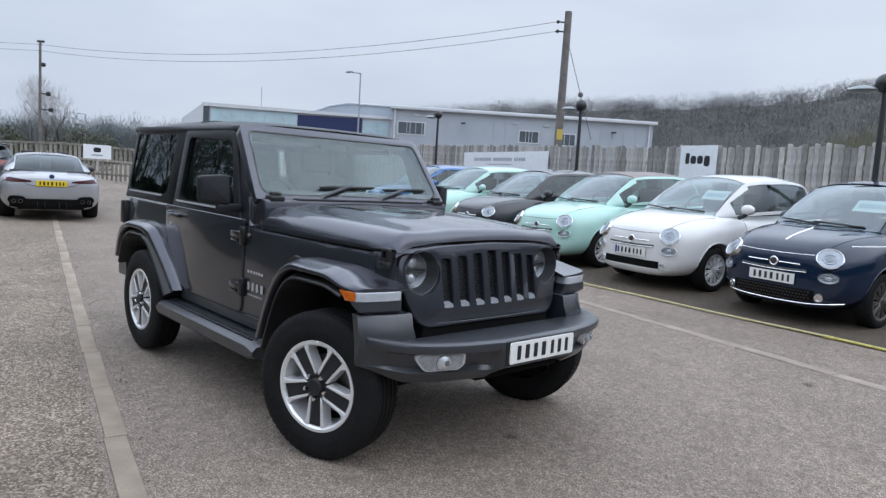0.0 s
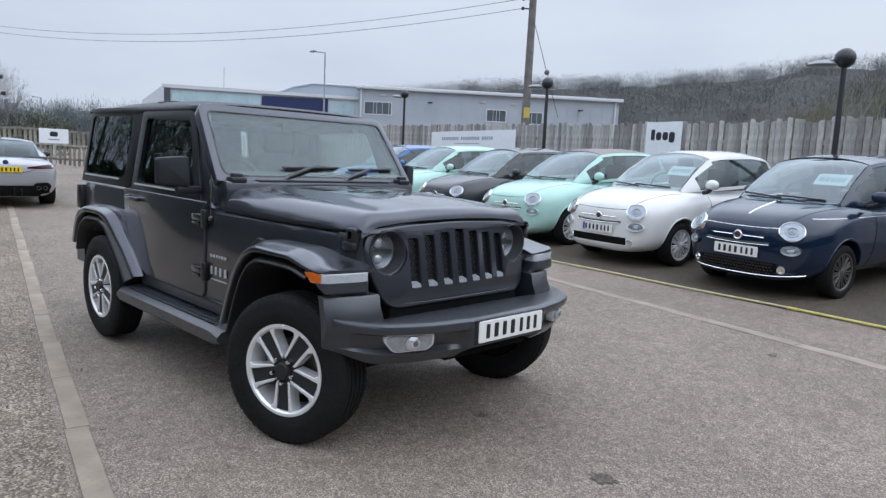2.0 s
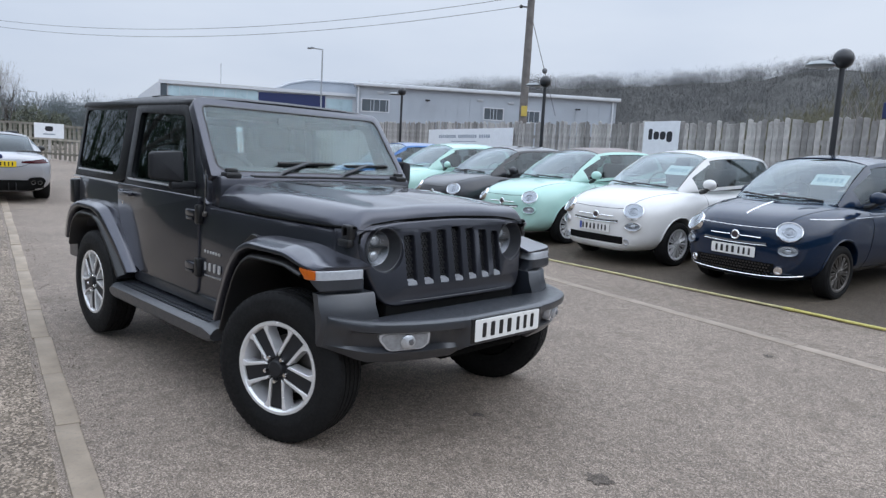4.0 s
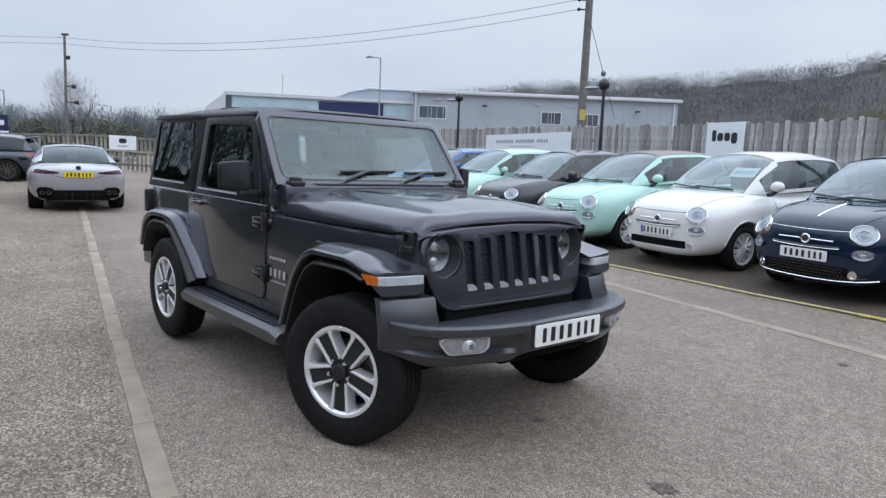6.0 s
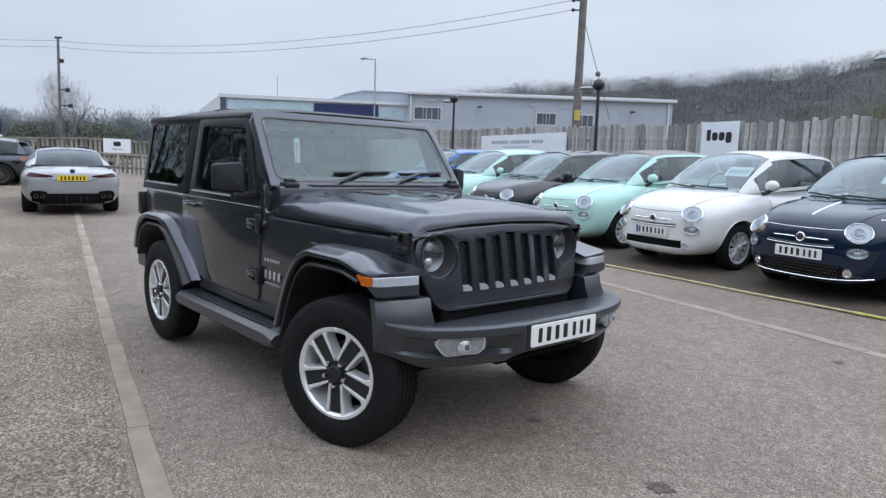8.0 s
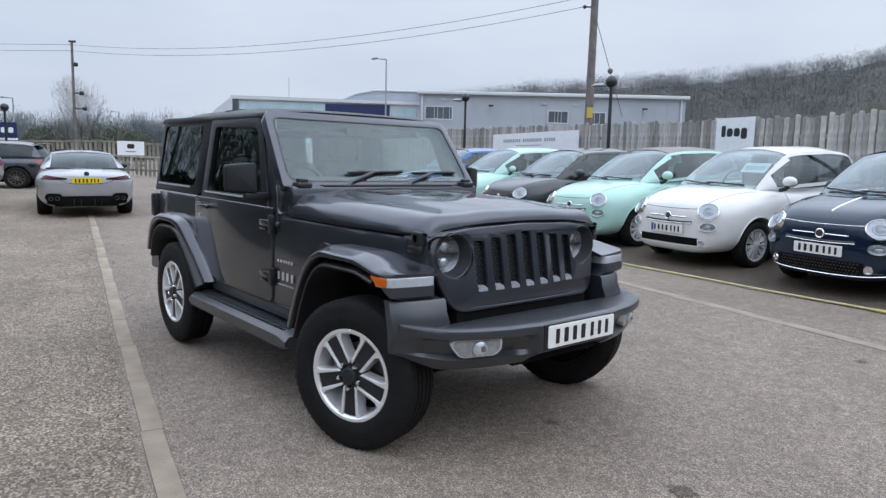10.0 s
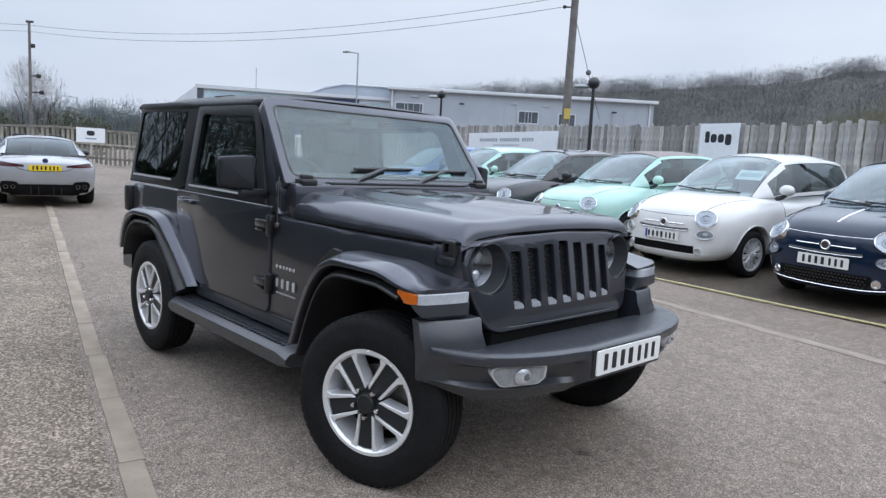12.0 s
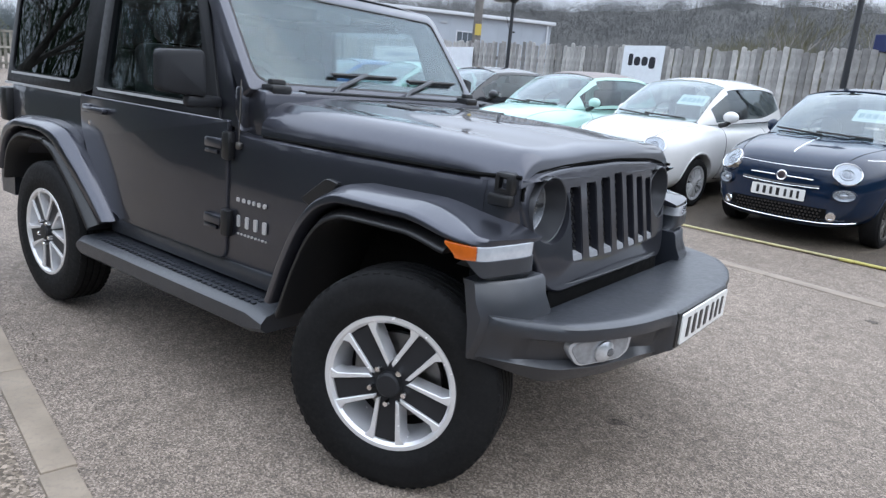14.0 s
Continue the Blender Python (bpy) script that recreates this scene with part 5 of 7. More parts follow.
    pane = part("windscreen", slab(rpoly([(-0.724, 0.036), (0.724, 0.036), (0.689, 0.524), (-0.689, 0.524)], [0.09, 0.09, 0.05, 0.05], 6), 0.0, 0.004, ws), M["screen_wide"], car, "clear windscreen mirroring the sky", smooth=0)
    pane.visible_shadow = False
    part("windscreen_lower_band", slab([(-0.70, 0.04), (0.70, 0.04), (0.695, 0.085), (-0.695, 0.085)], -0.014, -0.010, ws), M["trim_black"], car)
    for y0, y1, yp in ((-0.30, 0.14, -0.36), (0.22, 0.62, 0.12)):
        w = bmesh.new()
        merge(w, tube([ws(y0, 0.098, 0.02), ws(y1, 0.108, 0.02)], 0.009, 6))
        merge(w, tube([ws(y0 + 0.02, 0.092, 0.014), ws(y1 - 0.02, 0.102, 0.014)], 0.006, 5))
        arm = part("wiper", w, M["trim_black"], car, "black wiper blade")
        part("wiper_arm", merge(tube([ws(yp, -0.03, 0.02), ws(yp + 0.06, 0.02, 0.03), ws((y0 + y1) / 2, 0.104, 0.03)], 0.011, 6), ball(ws(yp, -0.03, 0.018), 0.024, 12, 8)), M["wiper_grey"], arm, "worn grey wiper arm")

    # hard top: roof, header, quarter panels with windows, tail
    roof_z = curve_of([-3.22, -3.15, -2.9, -2.2, -1.6, -1.32, -1.25], [1.705, 1.725, 1.748, 1.768, 1.768, 1.757, 1.738])
    rings = []
    for x in (-3.22, -3.2, -3.15, -3.0, -2.6, -2.2, -1.8, -1.5, -1.36, -1.29, -1.255):
        zt = roof_z(x)
        hw_ = 0.70 if x > -3.1 else 0.69
        half = [(hw_ + 0.012, 1.672), (hw_ + 0.018, 1.69), (hw_ + 0.006, 1.715), (hw_ - 0.035, zt - 0.035), (hw_ - 0.10, zt - 0.012), (hw_ - 0.3, zt - 0.003), (0.0, zt)]
        rings.append([(x, y, min(z, zt)) for y, z in half] + [(x, -y, min(z, zt)) for y, z in half[-2::-1]])
    part("roof", loft(rings), M["hardtop"], car, "black hard roof", smooth=45)
    seam = tube([(-2.05, y, roof_z(-2.05) - (0.0 if abs(y) < 0.55 else 0.02 * (abs(y) - 0.55) / 0.1) + 0.001) for y in np.linspace(-0.64, 0.64, 13)], 0.004, 5)
    part("roof_seam", seam, M["trim_black"], car)
    ant = merge(box(-2.52, -2.42, -0.02, 0.02, 1.76, 1.785, 0.008), box(-2.5, -2.47, -0.012, 0.012, 1.77, 1.81, 0.006))
    part("roof_aerial", ant, M["trim_black"], car)

    def qside(s):
        # the panel leans in towards the roof
        return lambda a, b, t: (a, s * (0.785 - 0.145 * (b - 1.135) + t), b)

    for s in (-1, 1):
        qs = qside(s)
        panel = slab(rpoly([(-3.20, 1.132), (-2.30, 1.132), (-2.14, 1.17), (-2.14, 1.69), (-3.17, 1.69)], [0.02, 0.05, 0.05, 0.01, 0.03], 4), -0.03, 0.0, qs, 0.006, 2)
        panel = carve(panel, slab(rpoly([(-3.14, 1.20), (-2.33, 1.20), (-2.29, 1.655), (-3.12, 1.655)], [0.05, 0.07, 0.05, 0.05], 4), -0.2, 0.2, qs))
        part("quarter_panel", panel, M["hardtop"], car, "black hard-top side panel")
        q = part("quarter_window", slab(rpoly([(-3.145, 1.195), (-2.325, 1.195), (-2.285, 1.66), (-3.125, 1.66)], [0.05, 0.07, 0.05, 0.05], 4), -0.012, -0.008, qs), M["glass_dark"], car, "tinted rear side window", smooth=0)
        q.visible_shadow = False
        part("window_strip", slab([(-3.13, 1.183), (-2.42, 1.183), (-2.42, 1.195), (-3.13, 1.195)], 0.0, 0.006, qs), M["alloy_grey"], car)
        part("top_seam", slab([(-3.2, 1.122), (-2.22, 1.122), (-2.22, 1.134), (-3.2, 1.134)], 0.0, 0.008, qs), M["alloy_grey"], car)
        # door skin, proud of the tub, and its window frame
        skin = slab(rpoly([(-1.01, 0.545), (-1.01, 1.135), (-2.26, 1.135), (-2.26, 0.98), (-2.12, 0.66), (-1.90, 0.545)], [0.06, 0.01, 0.02, 0.15, 0.12, 0.1], 6), s * 0.77, s * 0.803, side, 0.008, 3)
        for v in skin.verts:
            if abs(v.co.y) > 0.78:
                v.co.y -= s * 0.02 * max(0, (0.75 - v.co.z)) + s * 0.006 * max(0, v.co.z - 1.0)
        door = part("door", skin, paint, car, "grey front door with exposed hinges")
        upper = slab(rpoly([(-1.07, 1.13), (-1.29, 1.655), (-1.36, 1.685), (-2.12, 1.685), (-2.15, 1.13)], [0.01, 0.05, 0.05, 0.03, 0.01], 4), -0.03, 0.012, qs, 0.008, 2)
        upper = carve(upper, slab(rpoly([(-1.17, 1.185), (-1.345, 1.62), (-2.03, 1.635), (-2.05, 1.185)], [0.03, 0.06, 0.04, 0.05], 5), -0.2, 0.2, qs))
        part("window_frame", upper, M["hardtop"], door, "black door window frame")
        g = part("door_window", slab(rpoly([(-1.165, 1.18), (-1.34, 1.625), (-2.035, 1.64), (-2.055, 1.18)], [0.03, 0.06, 0.04, 0.05], 5), -0.012, -0.008, qs), M["glass_door"], door, "side window mirroring bare trees", smooth=0)
        g.visible_shadow = False
        part("sill_strip", slab([(-1.3, 1.168), (-2.08, 1.168), (-2.10, 1.18), (-1.3, 1.18)], 0.008, 0.016, qs), M["alloy_grey"], door)
        part("a_pillar", slab([(-0.945, 1.10), (-1.09, 1.12), (-1.32, 1.66), (-1.36, 1.70), (-1.255, 1.72)], -0.05, -0.002, qs, 0.008, 2), paint, car)
        h = merge(box(-2.17, -1.97, *sorted((s * 0.80, s * 0.838)), 1.055, 1.085, 0.012), box(-2.19, -2.13, *sorted((s * 0.795, s * 0.83)), 1.05, 1.095, 0.012))
        part("door_handle", h, M["gray_paint"], door, "body-coloured grab handle")
        dish = lathe([(0.0, 0.0), (0.045, 0.002), (0.05, 0.008)], 24)
        dish.transform(Matrix.Translation((-2.06, s * 0.802, 1.07)) @ (Matrix.Identity(4) if s < 0 else pose(0, 0, 0, 180)))
        part("handle_recess", dish, M["trim_black"], door)
        lock = lathe([(0.0, 0.0), (0.011, 0.0), (0.012, 0.006)], 16)
        lock.transform(Matrix.Translation((-2.16, s * 0.806, 1.0)))
        part("door_lock", lock, M["chrome"], door)
        for z in (0.715, 1.035):
            hg = merge(box(-1.14, -1.02, *sorted((s * 0.795, s * 0.824)), z - 0.02, z + 0.022, 0.008), box(-1.15, -1.06, *sorted((s * 0.795, s * 0.815)), z - 0.045, z - 0.028, 0.005))
            hinge = part("door_hinge", hg, paint, door)
            part("hinge_barrel", box(-1.025, -0.975, *sorted((s * 0.785, s * 0.822)), z - 0.06, z + 0.055, 0.01), M["trim_black"], hinge)
        # mirror
        ya, yb = (0.862, 1.045) if s < 0 else (0.85, 0.965)
        shell = slab(rpoly([(s * ya, 1.215), (s * yb, 1.23), (s * yb, 1.385), (s * (ya + 0.01), 1.40)][::int(s)], 0.025, 4), -1.14, -1.05, front, 0.016, 2)
        for v in shell.verts:
            if v.co.x > -1.08:
                v.co.x -= 0.05 * (abs(v.co.y) - ya) / 0.18
        mir = merge(shell, box(-1.12, -1.07, *sorted((s * 0.78, s * 0.94)), 1.175, 1.222, 0.015))
        mirror = part("wing_mirror", mir, M["mirror_black"], door, "black door mirror on a stalk")
        part("mirror_glass", slab(rpoly([(s * (ya + 0.015), 1.235), (s * (yb - 0.015), 1.245), (s * (yb - 0.015), 1.37), (s * (ya + 0.02), 1.382)][::int(s)], 0.02, 3), -1.139, -1.144, front), M["chrome"], mirror)
        # side step
        st = loft([[(x, s * 0.70, 0.36), (x, s * 0.90, 0.345 + e), (x, s * 0.925, 0.365 + e), (x, s * 0.925, 0.425 - e), (x, s * 0.90, 0.45 - e), (x, s * 0.78, 0.455), (x, s * 0.70, 0.44)] for x, e in ((-2.08, 0.02), (-2.04, 0.0), (-0.70, 0.0), (-0.60, 0.02))])
        step = part("side_step", st, black, car, "black moulded side step")
        pad = bmesh.new()
        for k in range(34):
            x = -1.94 + k * 0.037
            for y in (0.80, 0.835, 0.87):
                merge(pad, box(x, x + 0.02, *sorted((s * y, s * (y + 0.018))), 0.45, 0.4565))
        part("step_tread", pad, M["black_plastic"], step, smooth=0, kind="stuff")
        # maker's marks behind the wing: plain shapes
        y0 = s * 0.803
        for (xa, xb, za, zb, n, seed) in ((-0.955, -0.765, 0.81, 0.828, 6, 2), (-0.95, -0.76, 0.705, 0.755, 4, 5), (-0.945, -0.755, 0.672, 0.682, 9, 7)):
            for a, b in bars(n, xb - xa, 0.1, 1.6 if n == 4 else 0.9, seed):
                c = slab(rpoly([((xa + xb) / 2 + a, za), ((xa + xb) / 2 + b, za), ((xa + xb) / 2 + b, zb), ((xa + xb) / 2 + a, zb)], 0.006, 2), s * (width(-0.85) - 0.002), s * (width(-0.85) + 0.004), side)
                part("badge_bar", c, M["alloy_grey"], car, smooth=0)
        # tail lamp and rear bumper end
        part("tail_lamp", box(-3.25, -3.15, *sorted((s * 0.70, s * 0.815)), 0.90, 1.10, 0.02), M["trim_black"], car)
        part("sill_cover", box(-2.0, -0.58, *sorted((s * 0.72, s * 0.786)), 0.47, 0.545, 0.012), black, car)
    part("tailgate", box(-3.225, -3.19, -0.72, 0.72, 0.6, 1.14, 0.01), paint, car)
    part("rear_window", slab(rpoly([(-0.66, 1.15), (0.66, 1.15), (0.61, 1.69), (-0.61, 1.69)], 0.05, 4), -3.19, -3.165, front), M["glass_dark"], car)
    rb = loft([[(x, y, z) for x, z in ((-3.12 - e, 0.62), (-3.29 - e * 0, 0.62), (-3.31, 0.58), (-3.30, 0.46), (-3.12, 0.46))] for y, e in ((-0.80, 0.0), (-0.6, 0.0), (0.6, 0.0), (0.80, 0.0))])
    part("rear_bumper", rb, black, car)
    # thin rod on a small foot, added in place of the door gap's highlight
    rod = tube([(-0.935, -0.80, 1.05), (-0.935, -0.795, 1.30)], 0.003, 6)
    part("aerial", merge(rod, box(-0.95, -0.925, -0.81, -0.785, 1.025, 1.055, 0.008)), M["brake"], car)

    # cabin
    dash = loft([[(x, y, z) for x, z in ((-0.98, 1.08), (-0.98, 1.262), (-1.10, 1.268), (-1.32, 1.22), (-1.35, 1.08))] for y in (-0.70, 0.70)])
    part("dashboard", dash, M["interior"], car)
    for y in (-0.36, 0.36):
        seat = merge(box(-2.02, -1.55, y - 0.25, y + 0.25, 0.78, 1.0, 0.06, 3), box(-2.12, -1.95, y - 0.25, y + 0.25, 0.95, 1.42, 0.06, 3))
        merge(seat, box(-2.13, -2.03, y - 0.13, y + 0.13, 1.43, 1.60, 0.04, 3))
        part("front_seat", seat, M["seat"], car)
    part("rear_seat", box(-2.9, -2.7, -0.6, 0.6, 0.9, 1.38, 0.06), M["seat"], car)
    bar = tube([(-2.25, -0.64, 1.1), (-2.25, -0.60, 1.62), (-2.25, 0.60, 1.62), (-2.25, 0.64, 1.1)], 0.035, 10)
    for y in (-0.60, 0.60):
        merge(bar, tube([(-2.25, y, 1.63), (-1.4, y * 1.03, 1.64)], 0.03, 8))
    part("roll_bar", bar, M["interior"], car)
    ring = bmesh.new()
    pts = [(0.185 * math.cos(a), 0.185 * math.sin(a)) for a in np.linspace(0, 2 * math.pi, 33)]
    merge(ring, tube([Vector((-1.42 - 0.4 * q, -0.36 + p, 1.22 + q * 0.9)) for p, q in pts], 0.016, 8))
    part("steering_wheel", ring, M["interior"], car)
    part("inner_mirror", box(-1.3, -1.27, -0.11, 0.11, 1.60, 1.665, 0.01), M["interior"], car)
    part("headlining", box(-3.1, -1.3, -0.66, 0.66, 1.70, 1.715), M["interior"], car)

    for x, steer in ((0.008, 18.5), (-2.465, 0.0)):
        for s in (-1, 1):
            if s > 0 and x > -1:
                steer = 21.0
            m = Matrix.Translation((x if s < 0 or x < -1 else -0.055, s * (0.812 if s < 0 or x < -1 else 0.825), 0.381)) @ (Matrix.Identity(4) if s < 0 else pose(0, 0, 0, 0, 0, 180))
            wheel(car, "wheel", m, 0.381, 0.21, 0.226, "five", steer)
    return car


off_roader()


# ---- the other parked cars ----
def lower_body(sp):
    """Sections along the car from nose to tail: half width, top, bottom and shoulder height."""
    xs = sp["x"]
    w, t, b, m = (curve_of(xs, sp[k]) for k in ("w", "top", "bot", "mid"))
    lo, hi = min(xs), max(xs)
    stations = sorted({*np.linspace(lo, hi, 46), *(hi - d for d in (0.004, 0.012, 0.03, 0.06)), *(lo + d for d in (0.004, 0.012, 0.03, 0.06))}, reverse=True)
    rings = []
    for x in stations:
        ring = []
        for k in range(36):
            a = 2 * math.pi * k / 36 - math.pi / 2
            c, s = math.cos(a), math.sin(a)
            y = w(x) * math.copysign(abs(c) ** sp.get("sq", 0.5), c)
            z = m(x) + ((t(x) - m(x)) * abs(s) ** 0.8 if s > 0 else -(m(x) - b(x)) * abs(s) ** 0.6)
            ring.append((x, y, z))
        rings.append(ring)
    return loft(rings)


def greenhouse(car, sp, paint):
    """Screens, side windows, pillars and roof, cut from one curved cabin surface."""
    g = sp["cabin"]
    zt, wb, wr, zb = curve_of(g["x"], g["top"]), curve_of(g["x"], g["wb"]), curve_of(g["x"], g["wr"]), curve_of(g["x"], g["belt"])
    marks = [g["x"][0], *g["cuts"], g["x"][-1]]
    xs = sorted({round(float(v), 4) for a, b in zip(marks, marks[1:]) for v in np.linspace(a, b, 7)}, reverse=True)
    cols = [0, 0.10, 0.30, 0.5, 0.68, 0.81, 0.91, 1.0]   # up the side, the last step is the roof rail
    def ring(x, off):
        pts = []
        h = zt(x) - zb(x)
        edge = zb(x) + h * g.get("edge", 0.86)
        s_m, s_r = g["side"][1:]
        lift = g.get("rise", 0.0) * max(0.0, (s_m - x) / (s_m - s_r)) ** 1.5
        for q in cols:
            if 0.05 < q < 0.905:
                q = q + lift * (0.91 - q) / 0.81
            y = wb(x) + (wr(x) - wb(x)) * q ** 1.35
            pts.append((x, -(y - off), zb(x) + (edge - zb(x)) * q))
        n = 12
        for k in range(1, n):
            s = -1 + 2 * k / n
            pts.append((x - sp.get("bow", 0.10) * 0 , s * (wr(x) - off), edge + (zt(x) - off - edge) * (1 - abs(s) ** 2.6)))
        pts += [(x, -y, z) for x_, y, z in pts[:len(cols)][::-1]]
        return pts
    def bowed(x, pts):
        # screens bow outwards in plan
        out = []
        for px, y, z in pts:
            bow = 0.0
            if x > g["cuts"][0]:
                bow = -g.get("bow", 0.22) * (y / 0.7) ** 2 * min(1, (x - g["cuts"][0]) / 0.3)
            elif x < g["cuts"][-1]:
                bow = g.get("bow", 0.22) * 0.7 * (y / 0.7) ** 2 * min(1, (g["cuts"][-1] - x) / 0.3)
            out.append((px + bow, y, z))
        return out
    outer = [bowed(x, ring(x, 0.0)) for x in xs]
    inner = [bowed(x, ring(x, 0.012)) for x in xs]
    nc, total = len(cols), len(outer[0])
    c0, c1 = g["cuts"][0], g["cuts"][-1]
    s_front, s_mid, s_rear = g["side"]

    def region(x, j):
        if j < nc - 1 or j >= total - nc:
            jj = j if j < nc - 1 else total - 2 - j
            if jj >= nc - 2 or (jj >= nc - 3 and x > c0 - 0.05):
                return "frame"
            if jj < 1 and g.get("rise"):
                return "frame"
            left = "L" if j < nc else "R"
            if x > s_front or x < s_rear:
                return "frame"
            if abs(x - s_mid) < 0.035:
                return "pillar"
            return ("door_window" if x > s_mid else "quarter_window") + left
        return "windscreen" if x > c0 else "rear_screen" if x < c1 else "roof"

    groups = {}
    for i in range(len(xs) - 1):
        xm = (xs[i] + xs[i + 1]) / 2
        for j in range(total - 1):
            groups.setdefault(region(xm, j), []).append((i, j))
    for name, cells in groups.items():
        glass = name.startswith(("windscreen", "rear_screen", "door_window", "quarter_window"))
        src = inner if glass else outer
        bm = bmesh.new()
        vs = {}
        for i, j in cells:
            quad = []
            for a, b in ((i, j), (i + 1, j), (i + 1, j + 1), (i, j + 1)):
                if (a, b) not in vs:
                    vs[a, b] = bm.verts.new(src[a][b])
                quad.append(vs[a, b])
            bm.faces.new(quad)
        bmesh.ops.remove_doubles(bm, verts=bm.verts, dist=1e-5)
        mat = (M["screen"] if name in ("windscreen",) else sp.get("side_glass", M["glass_side"])) if glass else M["trim_black"] if name == "pillar" else sp.get("roof", paint) if name == "roof" else paint
        if not glass:
            bmesh.ops.recalc_face_normals(bm, faces=bm.faces)
            bmesh.ops.solidify(bm, geom=bm.faces[:], thickness=0.014)
        plain = name.rstrip("LR") if glass else "window_pillar" if name == "pillar" else "cabin_frame" if name == "frame" else name
        ob = part(plain, bm, mat, car, smooth=45)
        if glass:
            ob.visible_shadow = False


def make_car(name, sp, m, paint, label, group=""):
    car = thing(name, m, label, "car", group)
    body = lower_body(sp)
    wells = []
    for xa in (0.0, -sp["base"]):
        for s in (-1, 1):
            c = lathe([(0.0, 0.0), (sp["arch"], 0.0), (sp["arch"], 0.4), (0.0, 0.4)], 40)
            c.transform(Matrix.Translation((xa, 0.52 if s > 0 else -0.92, sp["wheel"][0] + 0.02)))
            wells.append(c)
    body = carve(body, *wells)
    cast = caster(body)
    part("body", body, paint, car, smooth=50)
    part("underbody", box(-sp["base"] - 0.4, 0.35, -0.56, 0.56, 0.2, 0.62), M["void"], car)
    greenhouse(car, sp, paint)
    g = sp["cabin"]
    tint = sp.get("inside", M["interior"])
    zb = g["belt"][0]
    part("dashboard", box(g["cuts"][0] - 0.05, g["x"][0] - 0.16, -0.58, 0.58, zb - 0.05, zb + 0.03, 0.03), M["interior"], car)
    part("cabin_tray", box(g["x"][-1] + 0.1, g["cuts"][0], -0.60, 0.60, zb - 0.1, zb + 0.012), M["interior"], car)
    for y in (-0.34, 0.34):
        seat = merge(box(-1.62, -1.46, y - 0.23, y + 0.23, zb - 0.1, zb + 0.28, 0.05, 3), box(-1.62, -1.52, y - 0.12, y + 0.12, zb + 0.28, zb + 0.43, 0.04, 3))
        part("seat", seat, tint, car)
    ringp = [(0.17 * math.cos(a), 0.17 * math.sin(a)) for a in np.linspace(0, 2 * math.pi, 25)]
    part("steering_wheel", tube([(-1.0 - 0.45 * q, -0.34 + p, zb + 0.06 + q * 0.85) for p, q in ringp], 0.014, 6), M["interior"], car)
    r, w, rim, style = sp["wheel"]
    for x in (0.0, -sp["base"]):
        for s in (-1, 1):
            wm = Matrix.Translation((x, s * sp["track"], r)) @ (Matrix.Identity(4) if s < 0 else pose(0, 0, 0, 0, 0, 180))
            wheel(car, "wheel", wm, r, w, rim, style, 0.0, False)
    return car, cast


HATCH = dict(
    x=[0.735, 0.725, 0.70, 0.64, 0.50, 0.25, -0.1, -0.4, -0.9, -1.5, -2.1, -2.5, -2.72, -2.80, -2.83],
    w=[0.26, 0.39, 0.51, 0.62, 0.725, 0.80, 0.815, 0.815, 0.815, 0.815, 0.812, 0.79, 0.74, 0.66, 0.52],
    top=[0.57, 0.66, 0.765, 0.83, 0.895, 0.955, 1.005, 1.015, 0.985, 0.98, 0.99, 1.0, 0.96, 0.88, 0.72],
    bot=[0.31, 0.26, 0.22, 0.195, 0.185, 0.18, 0.17, 0.17, 0.17, 0.17, 0.18, 0.20, 0.25, 0.30, 0.38],
    mid=[0.44, 0.45, 0.47, 0.51, 0.57, 0.62, 0.66, 0.67, 0.68, 0.69, 0.71, 0.70, 0.66, 0.62, 0.55],
    base=2.30, track=0.705, arch=0.33, wheel=(0.292, 0.185, 0.20, "multi"), sq=0.40,
    cabin=dict(x=[-0.03, -0.23, -0.47, -0.71, -0.91, -1.23, -1.73, -2.10, -2.40, -2.60, -2.74], top=[1.0, 1.165, 1.325, 1.44, 1.485, 1.515, 1.515, 1.485, 1.41, 1.29, 1.02],
               wb=[0.62, 0.675, 0.71, 0.725, 0.735, 0.745, 0.745, 0.735, 0.71, 0.68, 0.62], wr=[0.60, 0.585, 0.56, 0.54, 0.535, 0.545, 0.55, 0.545, 0.535, 0.52, 0.50],
               belt=[0.965, 0.97, 0.975, 0.975, 0.98, 0.985, 0.995, 1.005, 1.01, 1.01, 1.0], cuts=[-0.89, -1.60, -2.28], side=(-0.29, -1.60, -2.36), edge=0.86, bow=0.20, rise=0.30),
)


